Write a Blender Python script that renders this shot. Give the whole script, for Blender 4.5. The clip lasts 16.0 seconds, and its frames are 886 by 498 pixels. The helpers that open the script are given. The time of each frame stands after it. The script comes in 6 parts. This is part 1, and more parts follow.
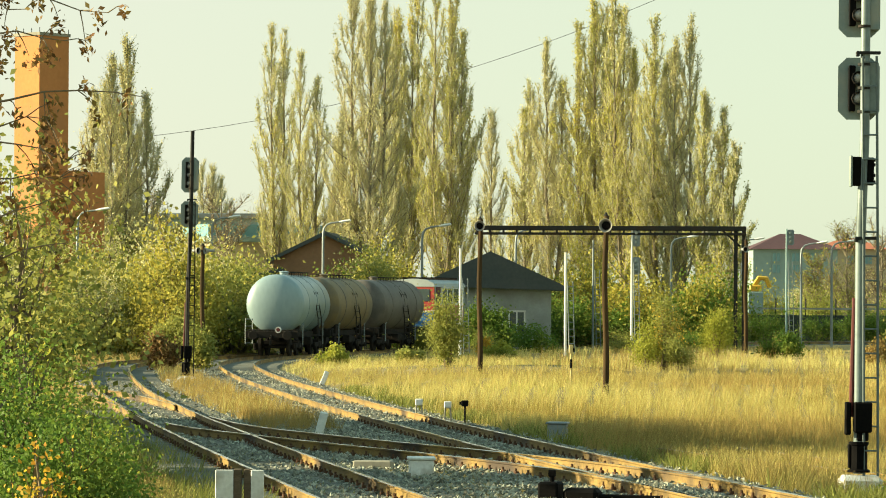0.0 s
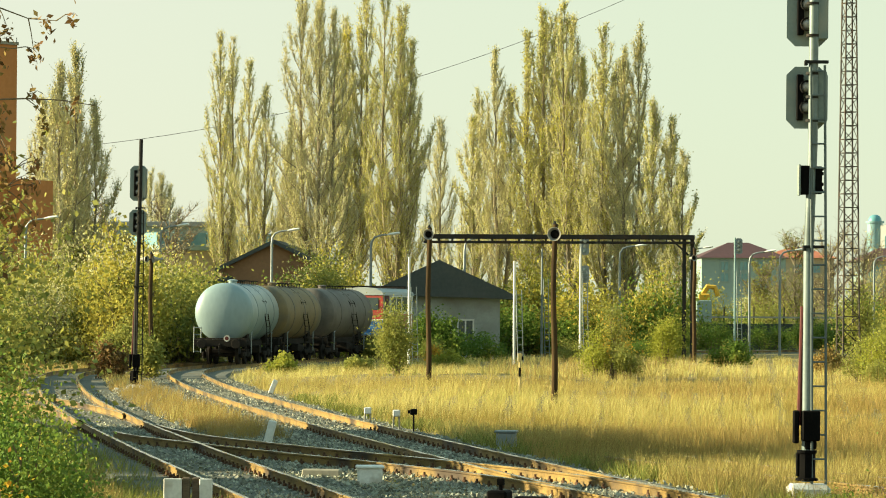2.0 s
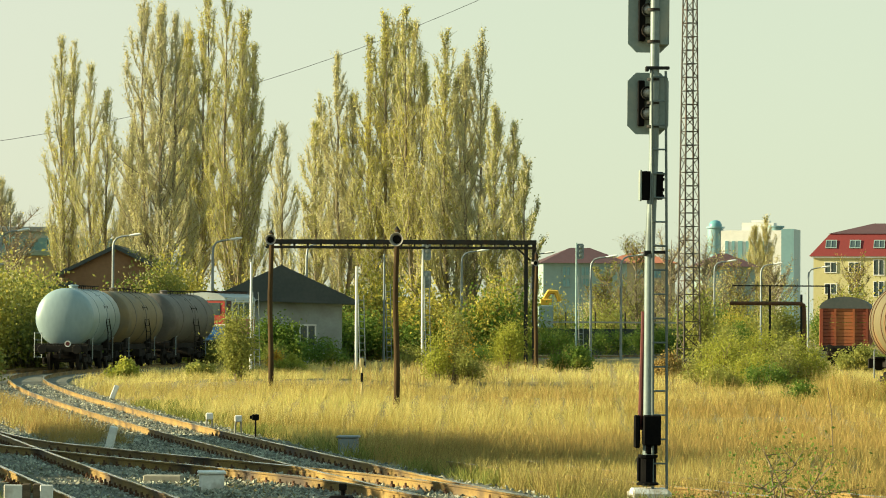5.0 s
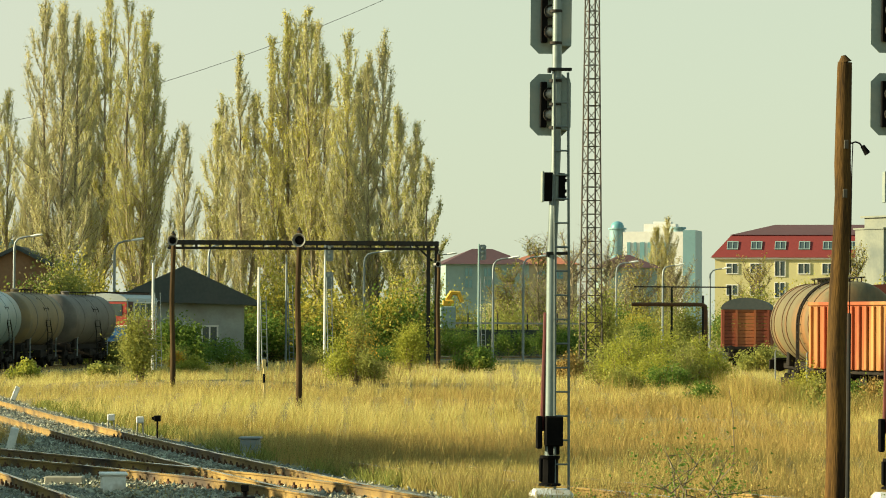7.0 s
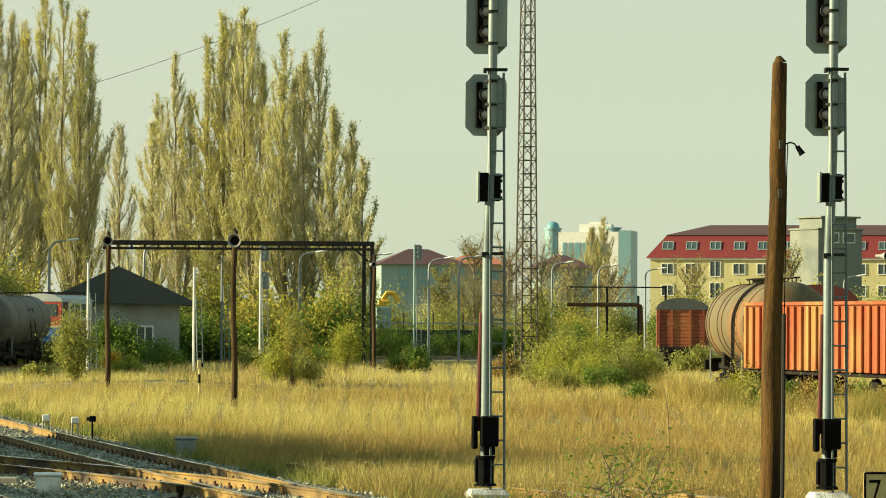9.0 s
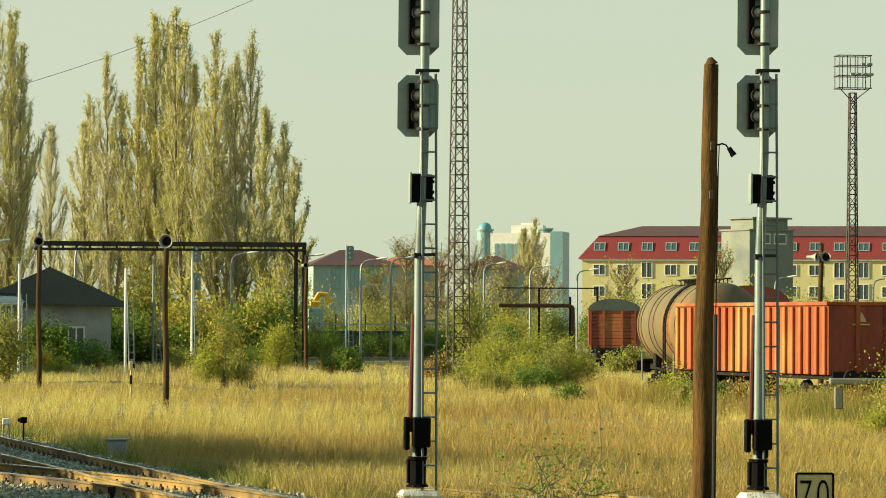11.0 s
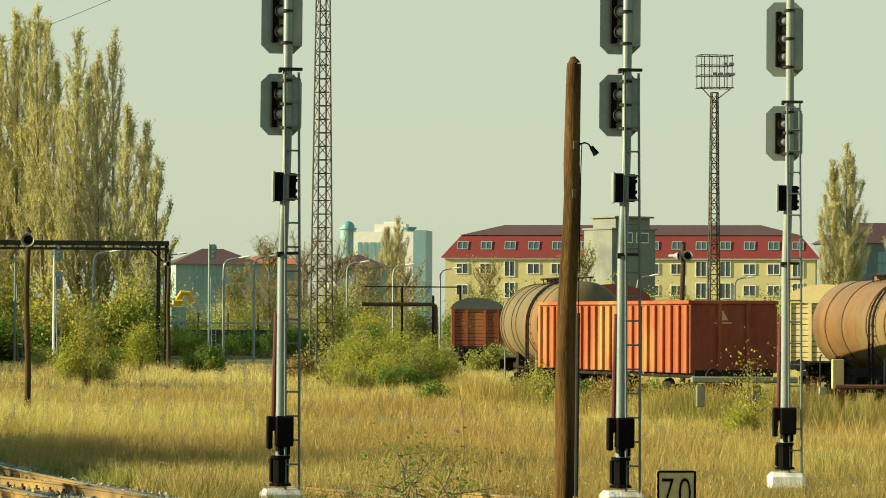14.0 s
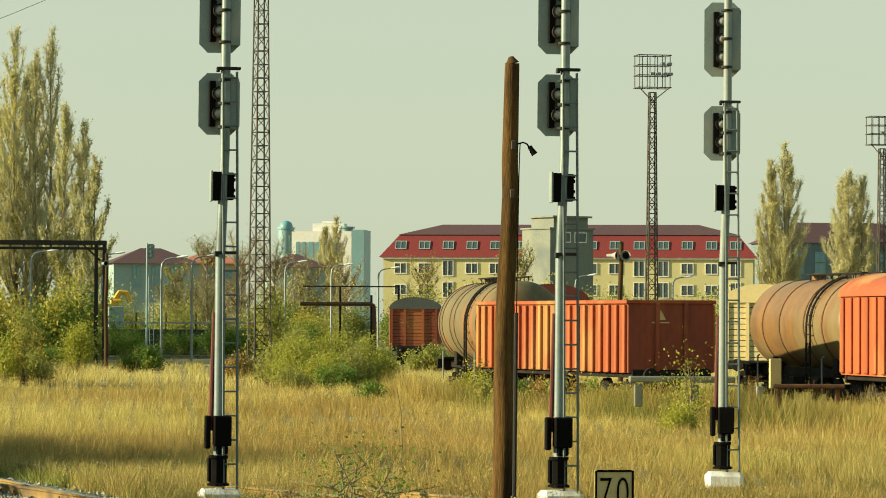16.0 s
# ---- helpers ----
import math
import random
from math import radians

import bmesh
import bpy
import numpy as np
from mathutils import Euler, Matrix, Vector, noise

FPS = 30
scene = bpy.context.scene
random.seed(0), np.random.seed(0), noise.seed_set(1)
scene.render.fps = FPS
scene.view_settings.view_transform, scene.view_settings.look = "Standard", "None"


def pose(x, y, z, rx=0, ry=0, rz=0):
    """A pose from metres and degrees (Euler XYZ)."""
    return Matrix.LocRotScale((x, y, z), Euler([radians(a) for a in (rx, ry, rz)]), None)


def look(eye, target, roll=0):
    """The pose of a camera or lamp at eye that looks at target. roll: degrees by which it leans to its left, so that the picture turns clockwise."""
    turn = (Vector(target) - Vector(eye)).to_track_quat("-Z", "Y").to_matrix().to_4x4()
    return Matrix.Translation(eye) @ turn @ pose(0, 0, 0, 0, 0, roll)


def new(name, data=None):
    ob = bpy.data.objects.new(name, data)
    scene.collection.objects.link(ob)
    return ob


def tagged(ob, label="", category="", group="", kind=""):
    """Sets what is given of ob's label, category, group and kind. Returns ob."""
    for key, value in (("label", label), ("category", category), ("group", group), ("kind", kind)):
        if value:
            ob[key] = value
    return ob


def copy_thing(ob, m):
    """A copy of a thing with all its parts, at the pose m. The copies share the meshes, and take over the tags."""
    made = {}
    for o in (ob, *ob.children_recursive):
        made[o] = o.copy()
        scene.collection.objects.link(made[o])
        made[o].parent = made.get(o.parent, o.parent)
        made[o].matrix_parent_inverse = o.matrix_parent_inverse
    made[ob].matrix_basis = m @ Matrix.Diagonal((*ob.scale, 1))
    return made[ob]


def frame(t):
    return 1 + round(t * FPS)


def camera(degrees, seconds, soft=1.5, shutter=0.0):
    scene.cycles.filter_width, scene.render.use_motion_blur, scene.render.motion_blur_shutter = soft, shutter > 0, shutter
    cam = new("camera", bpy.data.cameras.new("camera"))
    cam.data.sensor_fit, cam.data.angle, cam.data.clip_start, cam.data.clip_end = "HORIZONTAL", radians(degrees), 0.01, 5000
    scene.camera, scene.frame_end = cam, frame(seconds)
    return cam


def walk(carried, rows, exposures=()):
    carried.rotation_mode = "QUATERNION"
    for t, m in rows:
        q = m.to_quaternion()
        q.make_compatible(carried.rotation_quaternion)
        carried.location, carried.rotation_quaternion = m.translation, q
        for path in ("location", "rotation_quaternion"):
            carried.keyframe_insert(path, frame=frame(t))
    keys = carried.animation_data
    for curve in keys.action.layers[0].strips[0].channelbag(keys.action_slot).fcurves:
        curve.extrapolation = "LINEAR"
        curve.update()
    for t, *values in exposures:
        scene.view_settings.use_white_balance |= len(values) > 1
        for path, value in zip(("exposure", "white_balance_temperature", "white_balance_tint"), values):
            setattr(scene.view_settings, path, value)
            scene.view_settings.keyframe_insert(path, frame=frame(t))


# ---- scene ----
cam = camera(14.89, 16.0, soft=1.0)
EYE = (0.0, 0.0, 2.6)          # the tripod stands 2.6 m above the rail heads
# seconds, pan to the right, tilt, lean
ROWS = [
    (0.0, -5.183, 0.953, 0.33),
    (0.5, -5.190, 1.012, 0.33),
    (1.0, -5.116, 1.024, 0.33),
    (1.5, -4.710, 1.081, 0.33),
    (2.0, -4.317, 1.102, 0.34),
    (2.5, -3.929, 1.126, 0.34),
    (3.0, -3.483, 1.141, 0.33),
    (3.5, -3.046, 1.157, 0.33),
    (4.0, -2.580, 1.181, 0.32),
    (6.5, -0.378, 1.221, 0.31),
    (7.0, 0.000, 1.230, 0.31),
    (7.5, 0.353, 1.216, 0.31),
    (8.0, 0.618, 1.252, 0.30),
    (8.5, 0.853, 1.239, 0.30),
    (11.0, 2.236, 1.261, 0.29),
    (11.5, 2.630, 1.275, 0.29),
    (12.0, 3.077, 1.254, 0.29),
    (12.5, 3.524, 1.252, 0.28),
    (13.0, 3.900, 1.239, 0.28),
    (13.5, 4.235, 1.243, 0.27),
    (14.0, 4.550, 1.251, 0.26),
    (14.5, 4.809, 1.260, 0.26),
    (15.0, 5.032, 1.249, 0.26),
    (15.5, 5.306, 1.248, 0.26),
    (16.0, 5.594, 1.249, 0.26),
]
walk(cam, [(t, pose(*EYE, 90 + tilt, -lean, -pan)) for t, pan, tilt, lean in ROWS],
     exposures=[(0.0, 1.55), (4.0, 1.46), (7.0, 1.31), (11.0, 1.21), (16.0, 1.14)])

# ---- world and sun ----
TO_SUN = Vector((-0.95, -0.02, 0.30)).normalized()
world = bpy.data.worlds.new("sky")
scene.world = world
world.use_nodes = True
wt = world.node_tree
sky = wt.nodes.new("ShaderNodeTexSky")
sky.sky_type, sky.sun_disc = "NISHITA", False
sky.sun_elevation = math.asin(TO_SUN.z)
sky.sun_rotation = math.atan2(TO_SUN.x, TO_SUN.y)
sky.air_density, sky.dust_density, sky.ozone_density = 1.0, 1.0, 1.0
haze = wt.nodes.new("ShaderNodeMix")           # the clear sky seen through an even autumn haze
haze.data_type = "RGBA"
sky_co, sky_z, sky_fall = wt.nodes.new("ShaderNodeTexCoord"), wt.nodes.new("ShaderNodeSeparateXYZ"), wt.nodes.new("ShaderNodeMapRange")
sky_fall.inputs[1].default_value, sky_fall.inputs[2].default_value = 0.14, 0.70       # pale and warm at the horizon, bluer overhead
wt.links.new(sky_co.outputs["Generated"], sky_z.inputs[0]), wt.links.new(sky_z.outputs[2], sky_fall.inputs[0])
haze.inputs[0].default_value = 0.80
veil = wt.nodes.new("ShaderNodeMix")
veil.data_type = "RGBA"
veil.inputs[7].default_value = (3.4, 5.8, 6.1, 1)
glow, glow_x = wt.nodes.new("ShaderNodeMix"), wt.nodes.new("ShaderNodeMapRange")       # warmer towards the sun
glow.data_type = "RGBA"
glow.inputs[6].default_value, glow.inputs[7].default_value = (6.5, 6.75, 5.3, 1), (6.0, 6.75, 4.95, 1)
glow_x.inputs[1].default_value, glow_x.inputs[2].default_value = -0.25, 0.0
wt.links.new(sky_z.outputs[0], glow_x.inputs[0]), wt.links.new(glow_x.outputs[0], glow.inputs[0]), wt.links.new(glow.outputs[2], veil.inputs[6])
wt.links.new(sky_fall.outputs[0], veil.inputs[0]), wt.links.new(veil.outputs[2], haze.inputs[7])
wt.links.new(sky.outputs[0], haze.inputs[6])
wt.links.new(haze.outputs[2], wt.nodes["Background"].inputs[0])
wt.nodes["Background"].inputs[1].default_value = 0.0484
sun = new("sun", bpy.data.lights.new("sun", "SUN"))
sun.data.energy, sun.data.angle, sun.data.color = 5.0, radians(0.6), (1.0, 0.87, 0.54)
sun.matrix_world = look(TO_SUN * 200, (0, 0, 0))


# ---- materials ----
def mat(name, a, b=None, rough=0.8, metal=0.0, scale=2.0, fine=25.0, bump=0.2, island=0.0, per_object=0.0, stretch=(1, 1, 1),
        c=None, translucent=0.0, top=None, spec=0.3):
    """Two colours mixed by coarse and fine noise; island and per_object vary the value; c: a stain colour; top: colour of faces that look up."""
    m = bpy.data.materials.new(name)
    m.use_nodes = True
    t, L = m.node_tree, m.node_tree.links
    N = t.nodes.new
    p = t.nodes["Principled BSDF"]
    b = b or tuple(0.7 * v for v in a)
    co = N("ShaderNodeTexCoord")
    mp = N("ShaderNodeMapping")
    mp.inputs["Scale"].default_value = stretch
    L.new(co.outputs["Object"], mp.inputs[0])
    n1, n2 = N("ShaderNodeTexNoise"), N("ShaderNodeTexNoise")
    n1.inputs["Scale"].default_value, n2.inputs["Scale"].default_value = scale, fine
    n1.inputs["Detail"].default_value, n2.inputs["Detail"].default_value = 5, 4
    L.new(mp.outputs[0], n1.inputs[0]), L.new(mp.outputs[0], n2.inputs[0])
    ad = N("ShaderNodeMath")
    ad.operation = "MULTIPLY_ADD"
    ad.inputs[1].default_value = 0.45
    L.new(n2.outputs[0], ad.inputs[0])
    sc = N("ShaderNodeMath")
    sc.operation = "MULTIPLY"
    sc.inputs[1].default_value = 0.6
    L.new(n1.outputs[0], sc.inputs[0]), L.new(sc.outputs[0], ad.inputs[2])
    rp = N("ShaderNodeValToRGB")
    rp.color_ramp.elements[0].position, rp.color_ramp.elements[1].position = 0.36, 0.68
    rp.color_ramp.elements[0].color, rp.color_ramp.elements[1].color = (*a, 1), (*b, 1)
    L.new(ad.outputs[0], rp.inputs[0])
    col = rp.outputs[0]
    if c:
        n3 = N("ShaderNodeTexNoise")
        n3.inputs["Scale"].default_value, n3.inputs["Detail"].default_value = scale * 0.6, 8
        L.new(mp.outputs[0], n3.inputs[0])
        r3 = N("ShaderNodeValToRGB")
        r3.color_ramp.elements[0].position, r3.color_ramp.elements[1].position = 0.52, 0.66
        L.new(n3.outputs[0], r3.inputs[0])
        mx = N("ShaderNodeMix")
        mx.data_type = "RGBA"
        L.new(r3.outputs[0], mx.inputs[0]), L.new(col, mx.inputs[6])
        mx.inputs[7].default_value = (*c, 1)
        col = mx.outputs[2]
    if island or per_object:
        src = N("ShaderNodeNewGeometry").outputs["Random Per Island"] if island else N("ShaderNodeObjectInfo").outputs["Random"]
        hs = N("ShaderNodeHueSaturation")
        mr = N("ShaderNodeMapRange")
        k = island or per_object
        mr.inputs[3].default_value, mr.inputs[4].default_value = 1 - k, 1 + k
        L.new(src, mr.inputs[0]), L.new(mr.outputs[0], hs.inputs["Value"]), L.new(col, hs.inputs["Color"])
        if island:
            m2 = N("ShaderNodeMapRange")
            m2.inputs[3].default_value, m2.inputs[4].default_value = 0.5 - 0.05 * island, 0.5 + 0.05 * island
            w = N("ShaderNodeMath")
            w.operation = "FRACT"
            w2 = N("ShaderNodeMath")
            w2.operation = "MULTIPLY"
            w2.inputs[1].default_value = 17.3
            L.new(src, w2.inputs[0]), L.new(w2.outputs[0], w.inputs[0]), L.new(w.outputs[0], m2.inputs[0])
            L.new(m2.outputs[0], hs.inputs["Hue"])
        col = hs.outputs[0]
    if top:
        g, sx, cmp = N("ShaderNodeNewGeometry"), N("ShaderNodeSeparateXYZ"), N("ShaderNodeMath")
        cmp.operation = "GREATER_THAN"
        cmp.inputs[1].default_value = 0.8
        L.new(g.outputs["Normal"], sx.inputs[0]), L.new(sx.outputs[2], cmp.inputs[0])
        mx = N("ShaderNodeMix")
        mx.data_type = "RGBA"
        L.new(cmp.outputs[0], mx.inputs[0]), L.new(col, mx.inputs[6])
        mx.inputs[7].default_value = (*top, 1)
        col = mx.outputs[2]
        L.new(cmp.outputs[0], p.inputs["Metallic"])
        inv = N("ShaderNodeMath")
        inv.operation = "MULTIPLY_ADD"
        inv.inputs[1].default_value, inv.inputs[2].default_value = -0.5, rough
        L.new(cmp.outputs[0], inv.inputs[0]), L.new(inv.outputs[0], p.inputs["Roughness"])
    else:
        p.inputs["Metallic"].default_value, p.inputs["Roughness"].default_value = metal, rough
    p.inputs["Specular IOR Level"].default_value = spec
    L.new(col, p.inputs["Base Color"])
    if bump:
        bp = N("ShaderNodeBump")
        bp.inputs["Strength"].default_value, bp.inputs["Distance"].default_value = bump, 0.02
        L.new(ad.outputs[0], bp.inputs["Height"]), L.new(bp.outputs[0], p.inputs["Normal"])
    if translucent:
        tr, ms = N("ShaderNodeBsdfTranslucent"), N("ShaderNodeMixShader")
        ms.inputs[0].default_value = translucent
        L.new(col, tr.inputs[0]), L.new(p.outputs[0], ms.inputs[1]), L.new(tr.outputs[0], ms.inputs[2])
        L.new(ms.outputs[0], t.nodes["Material Output"].inputs[0])
    return m


def glass(name, tint, rough=0.08):
    m = mat(name, tint, tuple(0.8 * v for v in tint), rough=rough, bump=0.0, spec=0.5)
    return m


SOIL = mat("dry_soil", (0.17, 0.13, 0.045), (0.27, 0.215, 0.08), 0.95, scale=0.25, fine=3, bump=0.6, c=(0.13, 0.125, 0.035))
BALLAST = mat("ballast", (0.05, 0.056, 0.044), (0.135, 0.14, 0.108), 0.95, scale=1.2, fine=14, bump=1.0, c=(0.085, 0.074, 0.040))
STONE = mat("crushed_stone", (0.11, 0.118, 0.088), (0.32, 0.32, 0.24), 0.9, scale=2, fine=20, bump=0.3, island=0.6)
RAIL = mat("rusty_rail", (0.31, 0.195, 0.046), (0.10, 0.066, 0.022), 0.65, scale=0.9, fine=30, bump=0.3, c=(0.05, 0.034, 0.02), top=(0.60, 0.59, 0.54))
RUST = mat("rusted_iron", (0.14, 0.06, 0.024), (0.06, 0.032, 0.016), 0.85, scale=4, fine=40, bump=0.4)
SLEEPER = mat("tarred_sleeper", (0.075, 0.055, 0.035), (0.15, 0.11, 0.07), 0.9, scale=3, fine=30, bump=0.6, per_object=0.3, stretch=(1, 6, 6))
GRASS = mat("dry_grass", (0.34, 0.265, 0.066), (0.53, 0.455, 0.15), 0.85, scale=0.13, fine=0.9, bump=0, island=0.16, c=(0.26, 0.20, 0.046), translucent=0.35)
PALE_GRASS = mat("pale_dry_grass", (0.46, 0.40, 0.12), (0.62, 0.55, 0.21), 0.85, scale=0.3, fine=1.3, bump=0, island=0.16, c=(0.42, 0.42, 0.10), translucent=0.35)
DARK_GRASS = mat("withered_grass", (0.19, 0.145, 0.042), (0.31, 0.24, 0.075), 0.85, scale=0.3, fine=1.3, bump=0, island=0.2, c=(0.15, 0.14, 0.04), translucent=0.3)
RUSSET_GRASS = mat("russet_weeds", (0.27, 0.185, 0.05), (0.40, 0.29, 0.09), 0.85, scale=0.3, fine=1.3, bump=0, island=0.2, c=(0.18, 0.15, 0.042), translucent=0.3)
GREEN_GRASS = mat("green_grass", (0.14, 0.16, 0.03), (0.26, 0.26, 0.06), 0.8, scale=0.5, fine=3, bump=0, island=0.4, translucent=0.35)
POPLAR_LEAF = mat("poplar_leaves", (0.34, 0.335, 0.075), (0.50, 0.475, 0.125), 0.6, scale=0.22, fine=1.6, bump=0, island=0.30, c=(0.60, 0.52, 0.07), translucent=0.42, spec=0.4)
POPLAR_PALE = mat("poplar_pale_leaves", (0.41, 0.39, 0.17), (0.55, 0.51, 0.235), 0.6, scale=0.22, fine=1.6, bump=0, island=0.30, c=(0.48, 0.43, 0.13), translucent=0.42, spec=0.4)
YELLOW_LEAF = mat("yellow_leaves", (0.45, 0.38, 0.058), (0.32, 0.305, 0.072), 0.65, scale=0.5, fine=3, bump=0, island=0.2, translucent=0.4, spec=0.1)
OLIVE_LEAF = mat("olive_leaves", (0.19, 0.21, 0.045), (0.35, 0.345, 0.085), 0.65, scale=0.4, fine=3, bump=0, island=0.22, c=(0.38, 0.32, 0.065), translucent=0.4, spec=0.15)
GREEN_LEAF = mat("green_leaves", (0.075, 0.145, 0.022), (0.18, 0.255, 0.042), 0.6, scale=0.9, fine=5, bump=0, island=0.28, c=(0.24, 0.27, 0.045), translucent=0.4, spec=0.15)
LIME_LEAF = mat("lime_leaves", (0.26, 0.28, 0.036), (0.41, 0.405, 0.065), 0.6, scale=0.8, fine=5, bump=0, island=0.25, c=(0.17, 0.20, 0.035), translucent=0.45, spec=0.15)
BROWN_LEAF = mat("withered_leaves", (0.12, 0.07, 0.025), (0.26, 0.16, 0.045), 0.75, scale=3, fine=15, bump=0, island=0.5, translucent=0.3)
ORANGE_LEAF = mat("orange_leaves", (0.62, 0.30, 0.03), (0.52, 0.42, 0.05), 0.7, scale=1, fine=5, bump=0, island=0.35, translucent=0.5)
BARK = mat("grey_bark", (0.25, 0.215, 0.14), (0.14, 0.115, 0.075), 0.95, scale=1.5, fine=12, bump=0.8, stretch=(1, 1, 0.25))
POPLAR_TWIG = mat("pale_poplar_twigs", (0.54, 0.51, 0.30), (0.37, 0.345, 0.19), 0.8, scale=0.3, fine=3, bump=0, island=0.3)
TWIG = mat("twigs", (0.20, 0.16, 0.10), (0.11, 0.085, 0.05), 0.9, scale=1.5, fine=12, bump=0)
POLE_WOOD = mat("weathered_pole_wood", (0.135, 0.074, 0.02), (0.028, 0.017, 0.008), 0.9, scale=2.6, fine=26, bump=1.0, stretch=(3, 3, 0.3), c=(0.016, 0.011, 0.007), spec=0.1)
TAR_WOOD = mat("tarred_pole_wood", (0.085, 0.055, 0.024), (0.028, 0.019, 0.011), 0.9, scale=2.4, fine=18, bump=1.0, stretch=(3, 3, 0.2), spec=0.1)
MAST = mat("aluminium_paint", (0.135, 0.18, 0.175), (0.20, 0.245, 0.235), 0.42, 0.2, scale=1.5, fine=14, bump=0.15, c=(0.085, 0.11, 0.105))
SCREEN = mat("green_grey_screen", (0.15, 0.20, 0.19), (0.215, 0.26, 0.235), 0.6, scale=2, fine=18, bump=0.15, c=(0.25, 0.265, 0.22))
BLACK = mat("black_iron", (0.0015, 0.0015, 0.0015), (0.005, 0.0045, 0.004), 0.8, scale=3, fine=25, bump=0.3, spec=0.08)
RED_PAINT = mat("dull_red_paint", (0.12, 0.024, 0.02), (0.07, 0.018, 0.015), 0.6, scale=3, fine=20, bump=0.2)
WHITE_PAINT = mat("weathered_white_paint", (0.74, 0.74, 0.68), (0.55, 0.55, 0.50), 0.7, scale=4, fine=22, bump=0.3, c=(0.40, 0.36, 0.28))
LENS = mat("signal_lens", (0.34, 0.335, 0.30), (0.16, 0.158, 0.14), 0.3, scale=9, fine=40, bump=0.1, spec=0.6)
CONCRETE = mat("concrete", (0.30, 0.28, 0.21), (0.22, 0.21, 0.165), 0.9, scale=1.2, fine=12, bump=0.4, c=(0.18, 0.17, 0.135))
GALV = mat("galvanised_steel", (0.23, 0.265, 0.265), (0.17, 0.20, 0.20), 0.5, 0.3, scale=2, fine=15, bump=0.1)
STEEL_DARK = mat("dark_gantry_steel", (0.016, 0.018, 0.017), (0.03, 0.029, 0.025), 0.75, scale=2, fine=15, bump=0.2, c=(0.035, 0.024, 0.016), spec=0.15)
LATTICE = mat("lattice_steel", (0.075, 0.068, 0.05), (0.045, 0.04, 0.03), 0.75, 0.1, scale=2, fine=15, bump=0.2, c=(0.09, 0.06, 0.035))
LAMP_HEAD = mat("lamp_housing", (0.72, 0.74, 0.70), (0.6, 0.62, 0.58), 0.4, scale=3, fine=15, bump=0.05)
TANK_BLUE = mat("pale_blue_tank_paint", (0.23, 0.315, 0.325), (0.185, 0.26, 0.27), 0.36, scale=0.5, fine=6, bump=0.1, c=(0.15, 0.20, 0.20), stretch=(1, 1, 0.4), spec=0.5)
TANK_TAN = mat("tan_tank_paint", (0.20, 0.145, 0.065), (0.145, 0.108, 0.052), 0.6, scale=0.8, fine=6, bump=0.15, c=(0.10, 0.092, 0.07))
TANK_GREY = mat("grey_tank_paint", (0.14, 0.125, 0.10), (0.095, 0.086, 0.074), 0.6, scale=0.8, fine=6, bump=0.15, c=(0.075, 0.066, 0.052))
TANK_BROWN = mat("rusty_brown_tank_paint", (0.20, 0.105, 0.035), (0.11, 0.066, 0.03), 0.45, scale=0.9, fine=7, bump=0.25, c=(0.17, 0.13, 0.06), stretch=(1, 1, 0.4))
TANK_OLIVE = mat("olive_rusty_tank_paint", (0.15, 0.125, 0.058), (0.085, 0.072, 0.038), 0.65, scale=0.9, fine=7, bump=0.25, c=(0.20, 0.10, 0.035), stretch=(1, 1, 0.35))
UNDER = mat("grimy_underframe", (0.010, 0.0095, 0.009), (0.026, 0.022, 0.017), 0.85, scale=2, fine=15, bump=0.3, spec=0.12)
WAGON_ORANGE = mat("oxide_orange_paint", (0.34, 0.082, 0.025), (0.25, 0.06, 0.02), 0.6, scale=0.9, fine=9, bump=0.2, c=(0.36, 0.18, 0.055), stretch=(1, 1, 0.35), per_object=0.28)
# red of a covered wagon; on the gondola's ends it paints their shade
WAGON_RED_AND_SHADE = mat("oxide_red_and_end_shade", (0.24, 0.055, 0.025), (0.15, 0.04, 0.02), 0.65, scale=0.9, fine=9, bump=0.2, c=(0.30, 0.10, 0.035), stretch=(1, 1, 0.35))
WAGON_YELLOW = mat("faded_cream_paint", (0.62, 0.51, 0.24), (0.52, 0.43, 0.20), 0.65, scale=0.9, fine=9, bump=0.2)
LOCO_RED = mat("loco_red_paint", (0.38, 0.055, 0.04), (0.29, 0.045, 0.035), 0.45, scale=0.8, fine=8, bump=0.05)
LOCO_BLUE = mat("loco_blue_paint", (0.035, 0.13, 0.30), (0.03, 0.10, 0.23), 0.45, scale=0.8, fine=8, bump=0.05)
LOCO_PINK = mat("faded_coral_paint", (0.42, 0.17, 0.11), (0.35, 0.14, 0.095), 0.5, scale=0.8, fine=8, bump=0.05)
LOCO_GREY = mat("light_grey_paint", (0.36, 0.40, 0.38), (0.29, 0.32, 0.31), 0.5, scale=0.8, fine=8, bump=0.05)
WINDOW = glass("window_glass", (0.06, 0.085, 0.085))
SKY_GLASS = glass("tower_glass", (0.16, 0.32, 0.34), 0.12)
BRICK = mat("orange_render", (0.48, 0.20, 0.065), (0.40, 0.16, 0.05), 0.9, scale=0.4, fine=4, bump=0.1, c=(0.36, 0.17, 0.07))
BROWN_WALL = mat("brown_sheet_wall", (0.30, 0.165, 0.085), (0.23, 0.125, 0.065), 0.85, scale=0.5, fine=4, bump=0.1)
ROOF_DARK = mat("dark_roofing", (0.055, 0.068, 0.066), (0.085, 0.092, 0.085), 0.85, scale=0.5, fine=5, bump=0.2)
